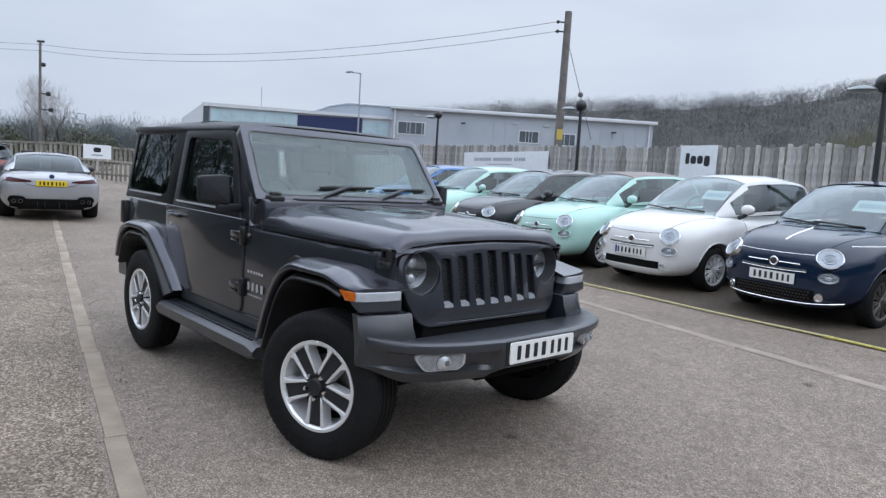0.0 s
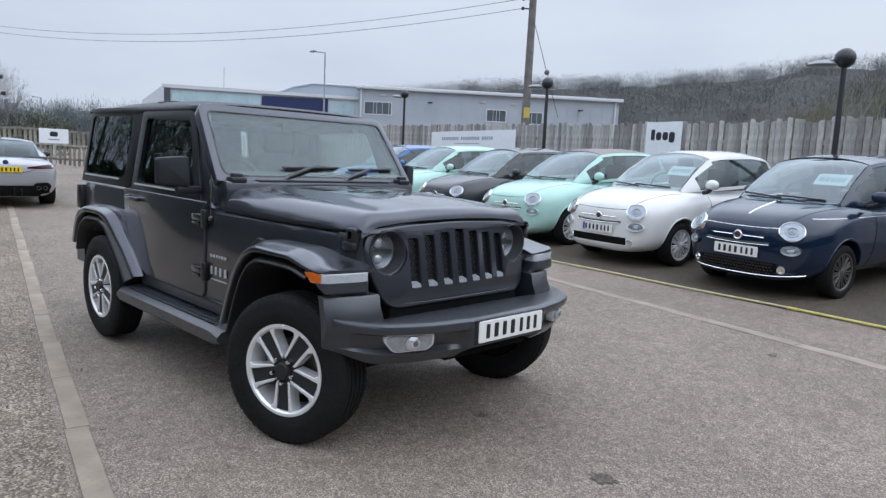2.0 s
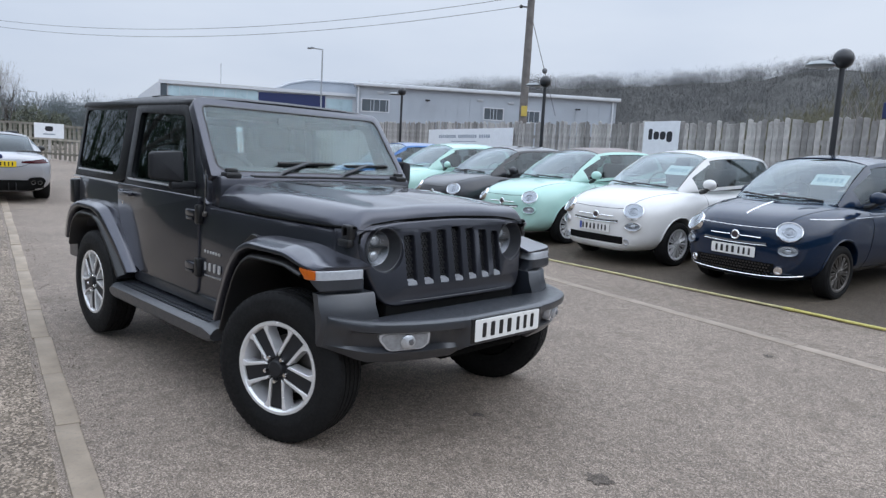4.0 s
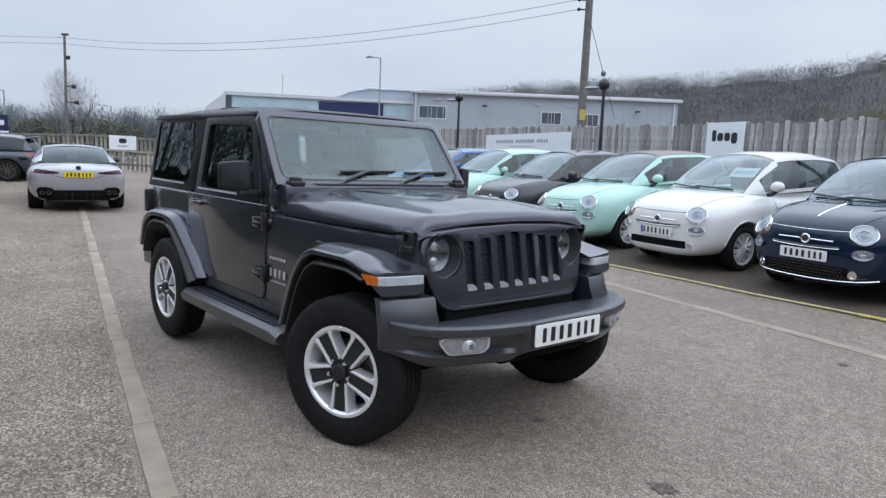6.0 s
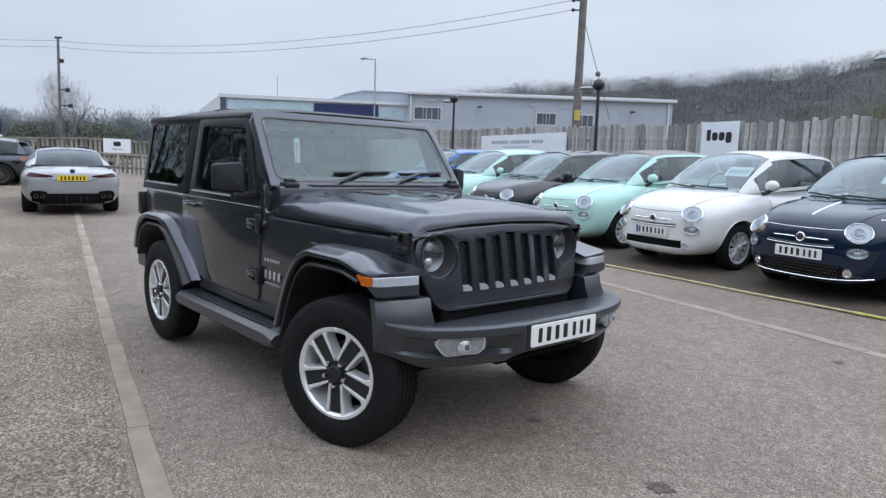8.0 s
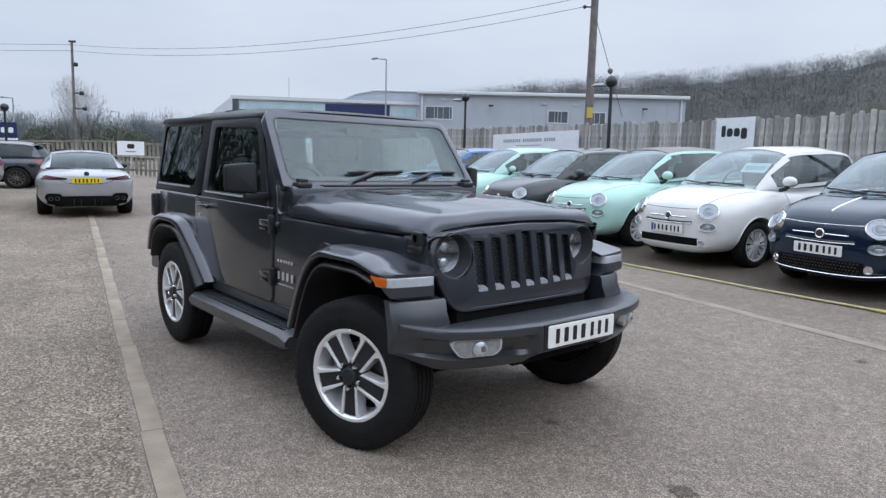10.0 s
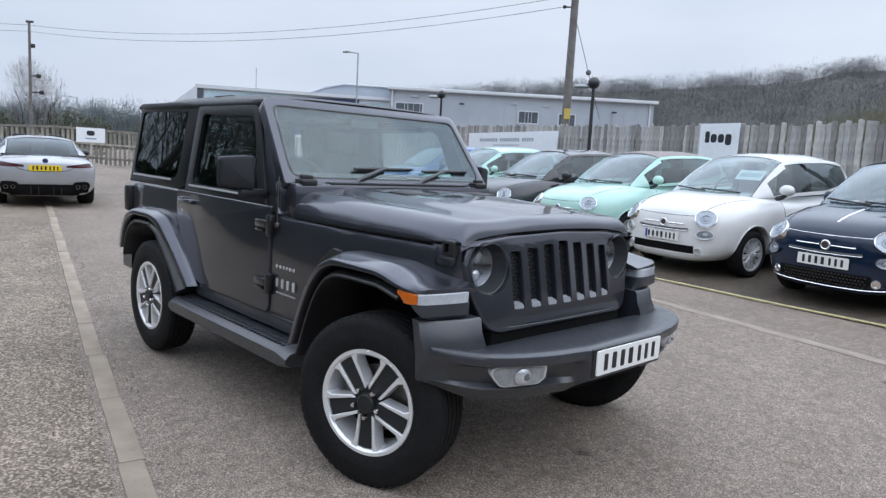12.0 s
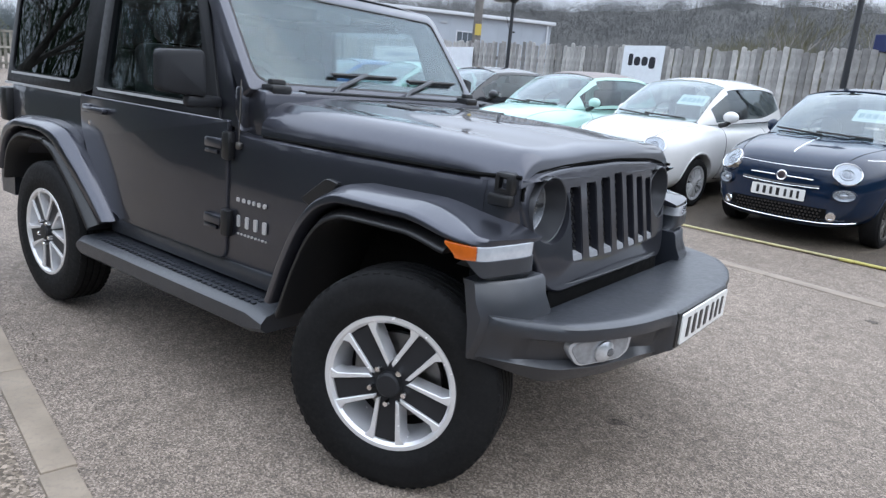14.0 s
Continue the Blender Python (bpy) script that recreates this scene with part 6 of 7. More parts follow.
def hatchback(m, paint, label, roof=None, chrome_strip=False, rim="multi", face="grille", band=False, card=False, light_seats=False):
    sp = dict(HATCH)
    sp["wheel"] = (*HATCH["wheel"][:3], rim)
    if roof:
        sp["roof"] = roof
    if light_seats:
        sp["inside"] = M["seat_light"]
    car, cast = make_car("small_hatchback", sp, m, paint, label, "small hatchbacks parked in a row")
    for s in (-1, 1):
        # round headlamp, and the smaller lamp below it
        for y, z, r, name in ((0.552, 0.735, 0.114, "headlamp"), (0.572, 0.545, 0.074, "running_lamp")):
            p, n = cast((2, s * y, z), (-1, 0, 0))
            n = (n + Vector((0.05, 0, 0.08))).normalized()
            lamp = new(name)
            lamp.parent = car
            lamp.matrix_basis = facing(p + n * (0.014 if name == "headlamp" else 0.010), n) @ Matrix.Diagonal((1, 1.10 if name == "headlamp" else 1.42, 1.0 if name == "headlamp" else 0.78, 1))
            part("lamp_ring", lathe([(r + 0.002, -0.05), (r + 0.002, 0.004), (r - 0.003, 0.008), (r - 0.007, 0.004), (r - 0.009, -0.02)], 36, "x"), M["chrome"] if name == "headlamp" else paint, lamp)
            part("reflector", lathe([(0.0, -0.010), (r * 0.42, -0.010), (r * 0.44, 0.000), (r * 0.50, 0.000), (r * 0.54, -0.009), (r * 0.93, -0.003), (r * 0.95, -0.02)], 32, "x"), M["lamp_mid"], lamp)
            part("bulb", lathe([(0.0, 0.002), (r * 0.26, -0.004), (r * 0.36, -0.011)], 20, "x"), M["lamp_dim"] if name == "headlamp" else M["lamp_clear"], lamp)
            lens = part("lens", lathe([(0.0, 0.016), (r * 0.5, 0.012), (r * 0.96, 0.002)], 32, "x"), M["lens"], lamp)
            lens.visible_shadow = False
        p, n = cast((2, s * 0.50, 0.335), (-1, 0, 0))
        fog = lathe([(0.0, 0.004), (0.026, 0.004), (0.028, 0.012), (0.042, 0.014), (0.046, 0.0)], 24, "x")
        fog.transform(facing(p - Vector((0.004, 0, 0)), n))
        part("fog_lamp", fog, M["chrome"] if chrome_strip else M["lamp_inner"], car)
        # door: seam, handle, mirror
        pts = [(-0.62, 0.95), (-0.58, 0.55), (-0.52, 0.30), (-1.72, 0.27), (-1.78, 0.6), (-1.74, 0.95)]
        line = []
        for (xa, za), (xb, zb) in zip(pts, pts[1:]):
            for t in np.linspace(0, 1, 9):
                x, z = xa + (xb - xa) * t, za + (zb - za) * t
                line.append(cast((x, s * 3, z), (0, -s, 0))[0])
        part("door_seam", tube(line, 0.004, 5), M["void"], car)
        h = [cast((x, s * 3, 0.83), (0, -s, 0))[0] + Vector((0, s * 0.02, 0)) for x in (-1.50, -1.62)]
        part("door_handle", tube(h, 0.014, 8), M["chrome"], car)
        mx, my, mz, fold = (-0.49, 0.865, 1.075, 1.0) if s > 0 else (-0.62, -0.765, 1.04, 0.6)
        cap = ball((mx, my, mz), 0.093, 20, 14, (0.62, 1.05 * fold, 0.76))
        mirror = part("wing_mirror", cap, paint, car, "rounded body-coloured mirror")
        part("mirror_foot", tube([(mx + 0.0, s * 0.74, 0.965), (mx + 0.02, s * (abs(my) - 0.05), 0.985), (mx + 0.01, my, 1.03)], 0.03, 8), M["trim_black"], mirror)
        part("mirror_glass", ball((mx - 0.05, my, mz), 0.085, 16, 10, (0.2, 1.0 * fold, 0.75)), M["gloss_black"], mirror)
        tl = ball((-2.80, s * 0.66, 0.80), 0.09, 14, 10, (0.7, 0.6, 1.4))
        part("tail_lamp", tl, M["lamp_red"], car)
        # crease along the shoulder
        line = [cast((x, s * 3, 0.80 + 0.02 * x), (0, -s, 0))[0] + Vector((0, s * -0.001, 0)) for x in np.linspace(-0.1, -2.6, 30)]
        if chrome_strip:
            line = [cast((x, s * 3, 0.865 + 0.01 * x), (0, -s, 0))[0] for x in np.linspace(0.40, -2.6, 40)]
            part("waist_strip", tube(line, 0.004, 5), M["chrome"], car)
    # bonnet edges and bumper joints
    for s in (-1, 1):
        edge = [cast((x, s * y, 3), (0, 0, -1))[0] for x, y in zip(np.linspace(0.58, -0.12, 18), np.linspace(0.50, 0.655, 18))]
        part("bonnet_edge", tube(edge, 0.0035, 5), M["void"], car)
        lip = [cast((0.335 * math.cos(a), s * 3, 0.312 + 0.345 * math.sin(a)), (0, -s, 0))[0] for a in np.linspace(0.1, math.pi - 0.1, 26)]
        part("arch_lip", tube([q + Vector((0, s * 0.002, 0)) for q in lip], 0.009, 6), paint, car)
    # bonnet seam, badge, whiskers, lower grille, plate
    seam = [cast((2, y, 0.755 + 0.012 * (abs(y) / 0.46) ** 2), (-1, 0, 0))[0] for y in np.linspace(-0.46, 0.46, 21)]
    part("bonnet_seam", tube(seam, 0.0035, 5), M["chrome"] if chrome_strip else M["void"], car)
    p, n = cast((2, 0, 0.655), (-1, 0, 0))
    bd = lathe([(0.0, 0.010), (0.034, 0.010), (0.044, 0.014), (0.052, 0.008), (0.052, -0.02)], 28, "x")
    bd.transform(facing(p, n))
    badge = part("badge", bd, M["chrome"], car, "round maker's badge")
    rd = lathe([(0.0, 0.014), (0.034, 0.0135)], 28, "x")
    rd.transform(facing(p, n))
    part("badge_centre", rd, M["badge_fill"], badge)
    for ya, yb in ((0.06, 0.30), (-0.30, -0.06)):
        w = [cast((2, y, 0.655), (-1, 0, 0))[0] + Vector((0.006, 0, 0)) for y in np.linspace(ya, yb, 9)]
        part("whisker", tube(w, 0.0075, 6), M["chrome"], car)
    w = [cast((2, y, 0.585 + 0.01 * (y / 0.34) ** 2), (-1, 0, 0))[0] + Vector((0.003, 0, 0)) for y in np.linspace(-0.37, 0.37, 19)]
    part("upper_grille_slot", tube(w, 0.016, 8), M["gloss_black"], car)
    part("slot_strip", tube([q + Vector((0.012, 0, -0.012)) for q in w], 0.0045, 6), M["chrome"], car)
    belly = [cast((2, y, 0.285 + 0.02 * (abs(y) / 0.6) ** 2), (-1, 0, 0))[0] for y in np.linspace(-0.6, 0.6, 25)]
    part("bumper_crease", tube(belly, 0.006, 5), paint, car)
    rows = []
    for z in (0.305, 0.315, 0.35, 0.39, 0.40) if face != "mesh" else (0.265, 0.28, 0.33, 0.385, 0.40):
        rows.append([cast((2, y, z), (-1, 0, 0))[0] + Vector((0.006, 0, 0)) for y in np.linspace(-0.46, 0.46, 23)])
    part("lower_grille", loft(rows, closed=False, caps=False), M["void"], car, "black lower grille")
    if face == "mesh":
        bm = bmesh.new()
        for r_ in range(4):
            for c_ in range(24):
                y = -0.40 + c_ * 0.0345 + (0.017 if r_ % 2 else 0)
                p, n = cast((2, y, 0.285 + r_ * 0.032), (-1, 0, 0))
                b = slab([(0.013 * math.cos(q), 0.011 * math.sin(q)) for q in np.arange(6) * math.pi / 3], 0.0, 0.012, front)
                merge(bm, b, facing(p, n))
        part("grille_mesh", bm, M["gloss_black"], car, smooth=0, kind="stuff")
        line = [cast((2, y, 0.245 + 0.03 * (abs(y) / 0.6) ** 2), (-1, 0, 0))[0] + Vector((0.006, 0, 0)) for y in np.linspace(-0.66, 0.66, 31)]
        part("bumper_strip", tube(line, 0.0065, 6), M["chrome"], car)
    p, n = cast((2, 0, 0.495), (-1, 0, 0))
    number_plate(car, Matrix.Translation((p.x + 0.022, 0, 0.495)), M["plate_white"], band)
    part("plate_mount", box(p.x - 0.06, p.x + 0.015, -0.25, 0.25, 0.45, 0.54, 0.006), M["trim_black"], car)
    for y0, y1 in ((-0.52, 0.0), (-0.06, 0.46)):
        zz = 1.02
        pts = [(-0.06 - 0.20 * (y / 0.7) ** 2, y, zz + 0.035 * t) for y, t in ((y0, 1.0), ((y0 + y1) / 2, 0.7), (y1, 0.3))]
        part("wiper", tube(pts, 0.011, 6), M["trim_black"], car)
    if chrome_strip:
        line = [cast((x, 0, 3), (0, 0, -1))[0] for x in np.linspace(0.55, 0.0, 14)]
        part("bonnet_strip", tube(line, 0.007, 6), M["chrome"], car, "bright strip down the bonnet")
    if card:
        bm = slab(rpoly([(0.06, 0.02), (0.44, 0.02), (0.44, 0.19), (0.06, 0.19)], 0.01, 2), -0.002, 0.002, lambda a, b, d: (-0.53 - b * 0.9 + d, a + 0.02, 1.16 + b * 0.72))
        c = part("price_card", bm, M["card"], car, "white price card inside the windscreen", smooth=0)
        for a, b in bars(5, 0.30, 0.1, 0.25, 6):
            bb = slab([(0.25 + a, 0.07), (0.25 + b, 0.07), (0.25 + b, 0.14), (0.25 + a, 0.14)], 0.003, 0.005, lambda a_, b_, d: (-0.53 - b_ * 0.9 + d, a_ + 0.02, 1.16 + b_ * 0.72))
            part("bar", bb, M["card_ink"], c, smooth=0)
    return car


def bay(x, y, yaw=-99.0):
    return lie_pose(x, y, yaw)


hatchback(bay(0.015, 5.65, -100.5), M["navy"], "navy blue small hatchback with chrome trim and a price card", chrome_strip=True, rim="dark", face="mesh", card=True)
hatchback(bay(-2.05, 6.075), M["white"], "white small hatchback with silver alloy wheels", face="grille", band=True, card=True)
hatchback(bay(-4.09, 6.525), M["mint"], "mint green small hatchback with a brown fabric roof", roof=surface("brown_fabric_roof", (0.27, 0.24, 0.23), 0.9, var=0.1, bump=0.3, bscale=400))
hatchback(bay(-6.22, 7.0), M["ink"], "black small hatchback between two mint ones", rim="multi")
hatchback(bay(-8.43, 7.48), M["mint"], "mint green small hatchback with light roof")
hatchback(bay(-10.6, 7.98), M["blue"], "bright blue small hatchback at the end of the row")

SALOON = dict(
    x=[0.87, 0.84, 0.74, 0.5, 0.1, -0.5, -1.2, -2.0, -2.9, -3.3, -3.62, -3.74, -3.78],
    w=[0.55, 0.66, 0.77, 0.84, 0.875, 0.88, 0.88, 0.88, 0.885, 0.87, 0.84, 0.80, 0.68],
    top=[0.55, 0.66, 0.74, 0.82, 0.88, 0.94, 0.95, 0.96, 0.985, 0.99, 0.985, 0.96, 0.86],
    bot=[0.30, 0.24, 0.20, 0.18, 0.17, 0.17, 0.17, 0.17, 0.18, 0.19, 0.21, 0.23, 0.28],
    mid=[0.45, 0.48, 0.52, 0.58, 0.60, 0.62, 0.64, 0.66, 0.68, 0.68, 0.66, 0.64, 0.60],
    base=2.82, track=0.735, arch=0.375, wheel=(0.335, 0.27, 0.245, "dark"), sq=0.42,
    cabin=dict(x=[-0.55, -0.85, -1.15, -1.45, -1.75, -2.1, -2.5, -2.85, -3.1, -3.3], top=[0.955, 1.10, 1.23, 1.30, 1.335, 1.345, 1.315, 1.22, 1.11, 0.99],
               wb=[0.78, 0.80, 0.81, 0.81, 0.81, 0.81, 0.80, 0.78, 0.75, 0.72], wr=[0.66, 0.62, 0.59, 0.57, 0.56, 0.56, 0.56, 0.57, 0.59, 0.62],
               belt=[0.93, 0.94, 0.945, 0.95, 0.955, 0.96, 0.965, 0.97, 0.97, 0.97], cuts=[-1.4, -2.0, -2.52], side=(-0.9, -2.0, -2.9), edge=0.84),
    side_glass=M["glass_dark"],
)


def saloon():
    tail = Vector((-11.95, 0.53, 0))
    yaw = 171.0
    f = Vector((math.cos(radians(yaw)), math.sin(radians(yaw)), 0))
    o = tail + f * 3.78
    car, cast = make_car("saloon_car", SALOON, lie_pose(o.x, o.y, yaw) @ Matrix.Diagonal((1, 1, 0.965, 1)), M["silver_paint"], "silver saloon seen from behind on the lot")
    def at(y, z, dx=-0.004):
        p, n = cast((-6, y, z), (1, 0, 0))
        return p + Vector((dx, 0, 0)), n
    for s in (-1, 1):
        rows = []
        for t in np.linspace(0, 1, 12):
            y = 0.34 + 0.45 * t
            lo, hi = 0.785 - 0.02 * min(1, t * 2) + 0.03 * t, 0.815 + 0.075 * t
            rows.append([at(s * min(y, 0.79), z, -0.012)[0] for z in np.linspace(lo, hi, 5)])
        part("tail_lamp", loft(rows, closed=False, caps=False), M["lamp_deep"], car, "dark red slim tail lamp")
        rows = []
        for t in np.linspace(0, 1, 12):
            y = 0.42 + 0.31 * t
            mid = 0.42 + 0.02 * t
            h = 0.080 * math.sqrt(max(0.0, 1 - (2 * t - 1) ** 4)) + 0.004
            rows.append([at(s * y, z, -0.034)[0] for z in np.linspace(mid - h, mid + h, 6)])
        part("bumper_vent", loft(rows, closed=False, caps=False), M["void"], car, "black oval exhaust surround")
        for dy in (0.0, 0.11):
            p = at(s * (0.52 + dy), 0.41, -0.03)[0]
            ex = lathe([(0.034, 0.0), (0.038, -0.04), (0.031, -0.04), (0.028, 0.02)], 20, "x")
            ex.transform(Matrix.Translation(p))
            part("exhaust_pipe", ex, M["brake"], car)
        part("spoiler", tube([Vector((-3.66, s * 0.28, 1.005)), Vector((-3.69, s * 0.5, 1.015)), Vector((-3.60, s * 0.68, 1.0))], 0.02, 6), M["gloss_black"], car)
        part("wing_mirror", ball((-0.95, s * 0.93, 0.97), 0.085, 14, 10, (0.7, 1.1, 0.75)), M["trim_black"], car)
    rows = [[at(y, z, -0.022)[0] for z in (0.245, 0.30, 0.35, 0.40, 0.455)] for y in np.linspace(-0.70, 0.70, 27)]
    part("diffuser", loft(rows, closed=False, caps=False), M["void"], car, "black rear diffuser")
    for y in (-0.24, -0.12, 0.12, 0.24):
        q = at(y, 0.33, -0.024)[0]
        part("diffuser_fin", box(q.x - 0.05, q.x + 0.02, y - 0.006, y + 0.006, 0.25, 0.40, 0.003, 1), M["trim_black"], car)
    p = at(0, 0.765)[0]
    number_plate(car, Matrix.Translation((p.x - 0.012, 0, 0.765)) @ pose(0, 0, 0, 0, 0, 180), M["plate_yellow"])
    bd = lathe([(0.0, -0.012), (0.045, -0.008), (0.05, 0.02)], 24, "x")
    bd.transform(Matrix.Translation(at(0, 0.90)[0]))
    part("badge", bd, M["sign_navy"], car)
    seam = [at(y, 0.70 + 0.1 * (abs(y) / 0.5) ** 4, 0.0)[0] for y in np.linspace(-0.5, 0.5, 21)]
    part("boot_seam", tube(seam, 0.005, 5), M["void"], car)
    part("roof_fin", loft([[(-2.35, -0.02, 1.32), (-2.35, 0.02, 1.32), (-2.2, 0.015, 1.34), (-2.2, -0.015, 1.34)], [(-2.40, -0.004, 1.40), (-2.40, 0.004, 1.40), (-2.36, 0.004, 1.40), (-2.36, -0.004, 1.40)]]), M["silver_paint"], car)
    return car


saloon()

SUV = dict(
    x=[0.88, 0.84, 0.74, 0.5, 0.1, -0.6, -1.2, -2.0, -2.8, -3.25, -3.45, -3.55, -3.58],
    w=[0.55, 0.70, 0.82, 0.89, 0.92, 0.925, 0.92, 0.92, 0.92, 0.90, 0.87, 0.83, 0.74],
    top=[0.70, 0.82, 0.92, 0.98, 1.03, 1.06, 1.06, 1.06, 1.08, 1.09, 1.08, 1.04, 0.95],
    bot=[0.38, 0.32, 0.28, 0.26, 0.25, 0.25, 0.25, 0.25, 0.27, 0.32, 0.38, 0.42, 0.48],
    mid=[0.55, 0.60, 0.64, 0.68, 0.70, 0.72, 0.74, 0.76, 0.78, 0.78, 0.76, 0.74, 0.70],
    base=2.67, track=0.80, arch=0.40, wheel=(0.36, 0.24, 0.235, "dark"), sq=0.42,
    cabin=dict(x=[-0.45, -0.75, -1.05, -1.35, -1.65, -2.2, -2.8, -3.1, -3.3, -3.45], top=[1.07, 1.24, 1.40, 1.50, 1.56, 1.58, 1.56, 1.50, 1.36, 1.09],
               wb=[0.78, 0.80, 0.81, 0.81, 0.81, 0.81, 0.80, 0.79, 0.77, 0.74], wr=[0.68, 0.66, 0.64, 0.62, 0.62, 0.62, 0.62, 0.62, 0.62, 0.62],
               belt=[1.04, 1.045, 1.05, 1.05, 1.055, 1.06, 1.065, 1.07, 1.07, 1.06], cuts=[-1.35, -2.0, -3.05], side=(-0.85, -2.0, -3.2), edge=0.86),
    side_glass=M["glass_dark"],
)


def suv(m, paint, label):
    car, cast = make_car("sport_utility_car", SUV, m, paint, label)
    for s in (-1, 1):
        rows = [[cast((-6, s * y, z), (1, 0, 0))[0] + Vector((-0.012, 0, 0)) for z in (0.80, 0.86, 0.92, 0.97)] for y in np.linspace(0.42, 0.76, 9)]
        part("tail_lamp", loft(rows, closed=False, caps=False), M["lamp_red"], car, "red tail lamp")
        rows = [[cast((x, s * 6, z), (0, -s, 0))[0] + Vector((0, s * 0.012, 0)) for z in np.linspace(0.80 + 0.10 * k, 1.0, 4)] for k, x in zip((0, 0, 0.3, 0.8), (-3.44, -3.38, -3.30, -3.18))]
        part("tail_lamp", loft(rows, closed=False, caps=False), M["lamp_red"], car, "red tail lamp wrapped round the corner")
        part("wing_mirror", ball((-0.95, s * 1.02, 1.10), 0.11, 14, 10, (0.7, 1.1, 0.85)), paint, car)
    rows = [[cast((-6, y, z), (1, 0, 0))[0] + Vector((-0.012, 0, 0)) for z in (0.40, 0.48, 0.56)] for y in np.linspace(-0.7, 0.7, 13)]
    part("rear_valance", loft(rows, closed=False, caps=False), M["black_plastic"], car)
    part("roof_spoiler", box(-3.42, -3.12, -0.60, 0.60, 1.50, 1.54, 0.015), M["gloss_black"], car)
    p = cast((-6, 0, 0.80), (1, 0, 0))[0]
    number_plate(car, Matrix.Translation((p.x - 0.012, 0, 0.80)) @ pose(0, 0, 0, 0, 0, 180), M["plate_yellow"])
    return car


def by_tail(x, y, yaw, length):
    f = Vector((math.cos(radians(yaw)), math.sin(radians(yaw)), 0))
    o = Vector((x, y, 0)) + f * length
    return lie_pose(o.x, o.y, yaw)


suv(by_tail(-21.24, 1.78, 250.0, 3.58) @ Matrix.Diagonal((0.95, 0.95, 0.88, 1)), M["slate_paint"], "slate grey sport utility car beyond the silver saloon")
suv(by_tail(-17.0, -0.50, 244.0, 3.58), M["silver_paint"], "silver sport utility car beside the slate one")


# ---- things round the lot ----
def hose():
    root = thing("hose", Matrix.Identity(4), "pale yellow hosepipe lying along the bays", "hose")
    base = [(4.4, 4.10), (2.6, 4.34), (1.4, 4.485), (0.517, 4.588), (-0.9, 4.74), (-2.288, 4.894), (-4.0, 5.10), (-6.2, 5.5), (-8.5, 6.0)]
    fy = curve_of([p[0] for p in base], [p[1] for p in base])
    def run(xa, xb):
        return [(x, fy(x) + 0.012 * math.sin(x * 3.1), lie(x, fy(x)) + 0.02) for x in np.linspace(xa, xb, 60)]
    part("faded_length", tube(run(0.62, -8.4), 0.012, 8), M["hose_pale"], root, "faded cream length")
    part("yellow_length", tube(run(4.3, 0.62), 0.014, 8), M["hose_yellow"], root, "bright yellow length")
    x = 0.62
    part("joint", tube([(x - 0.05, fy(x - 0.05), lie(x, fy(x)) + 0.02), (x + 0.05, fy(x + 0.05), lie(x, fy(x)) + 0.02)], 0.017, 10), M["hose_yellow"], root)


hose()


def fence_point(k, off=0.0):
    p = F0 + U * k - N * off
    return Vector((p.x, p.y, lie(p.x, p.y)))


def board_sign(name, k0, k1, z0, z1, marks, label, category="sign"):
    a, b = fence_point(k0, 0.12), fence_point(k1, 0.12)
    c = (a + b) / 2
    root = thing(name, Matrix.Identity(4), label, category)
    m = Matrix.Translation((c.x, c.y, z0)) @ facing((0, 0, 0), -N)
    shape_sign(root, m, (a - b).xy.length, z1 - z0, marks, M["sign_white"])
    for s in (-0.4, 0.4):
        bm = box(-0.035, -0.013, s * (a - b).xy.length - 0.02, s * (a - b).xy.length + 0.02, -0.9, (z1 - z0) * 0.9)
        bm.transform(m)
        part("batten", bm, M["wood"], root, smooth=0)
    return root


def maker_marks(w, h, ink):
    """Four plain rounded shapes where a maker's name stands, and two thin bars below."""
    z0, z1 = h * 0.555, h * 0.755
    a = [(-0.345, -0.235, z0, h * 0.82, 0.03), (-0.20, -0.045, z0, z1, 0.075), (-0.015, 0.14, z0, z1, 0.075), (0.17, 0.325, z0 - h * 0.06, z1, 0.075)]
    out = [(y0 * w, y1 * w, za, zb, r, ink) for y0, y1, za, zb, r in a]
    out += [(-0.36 * w, 0.38 * w, h * 0.16, h * 0.175, 0.0, M["sign_grey"]), (-0.30 * w, 0.33 * w, h * 0.11, h * 0.122, 0.0, M["sign_grey"])]
    return out


SW = 0.98
board_sign("maker_sign", 0.43, -0.55, 1.62, 2.475, [(a, b, c, d, r, mm) for a, b, c, d, r, mm in maker_marks(SW, 0.855, M["sign_ink"])], "white board sign with dark rounded shapes on the fence")
ban = [(-1.75 + k * 0.125, -1.75 + k * 0.125 + 0.09, 0.88, 0.98, 0.01, M["sign_grey"]) for k in range(25) if k not in (9, 19)] + [(-0.9, 0.6, 0.76, 0.785, 0.0, M["sign_grey"])]
board_sign("banner", 10.35, 5.35, 1.25, 2.41, ban, "long white banner with a grey line of print", "banner")
lamp_post(-7.75, 11.30, 3.56, (200,), "black lamp post with a globe and a disc head")
lamp_post(-15.9, 13.7, 3.82, (200,), "black lamp post with a globe and a disc head")
lamp_post(-26.9, 1.05, 3.12, (200,), "black lamp post with a globe and a disc head")
lamp_post(-0.38, 8.75, 3.30, (200,), "black lamp post with a globe and a disc head")

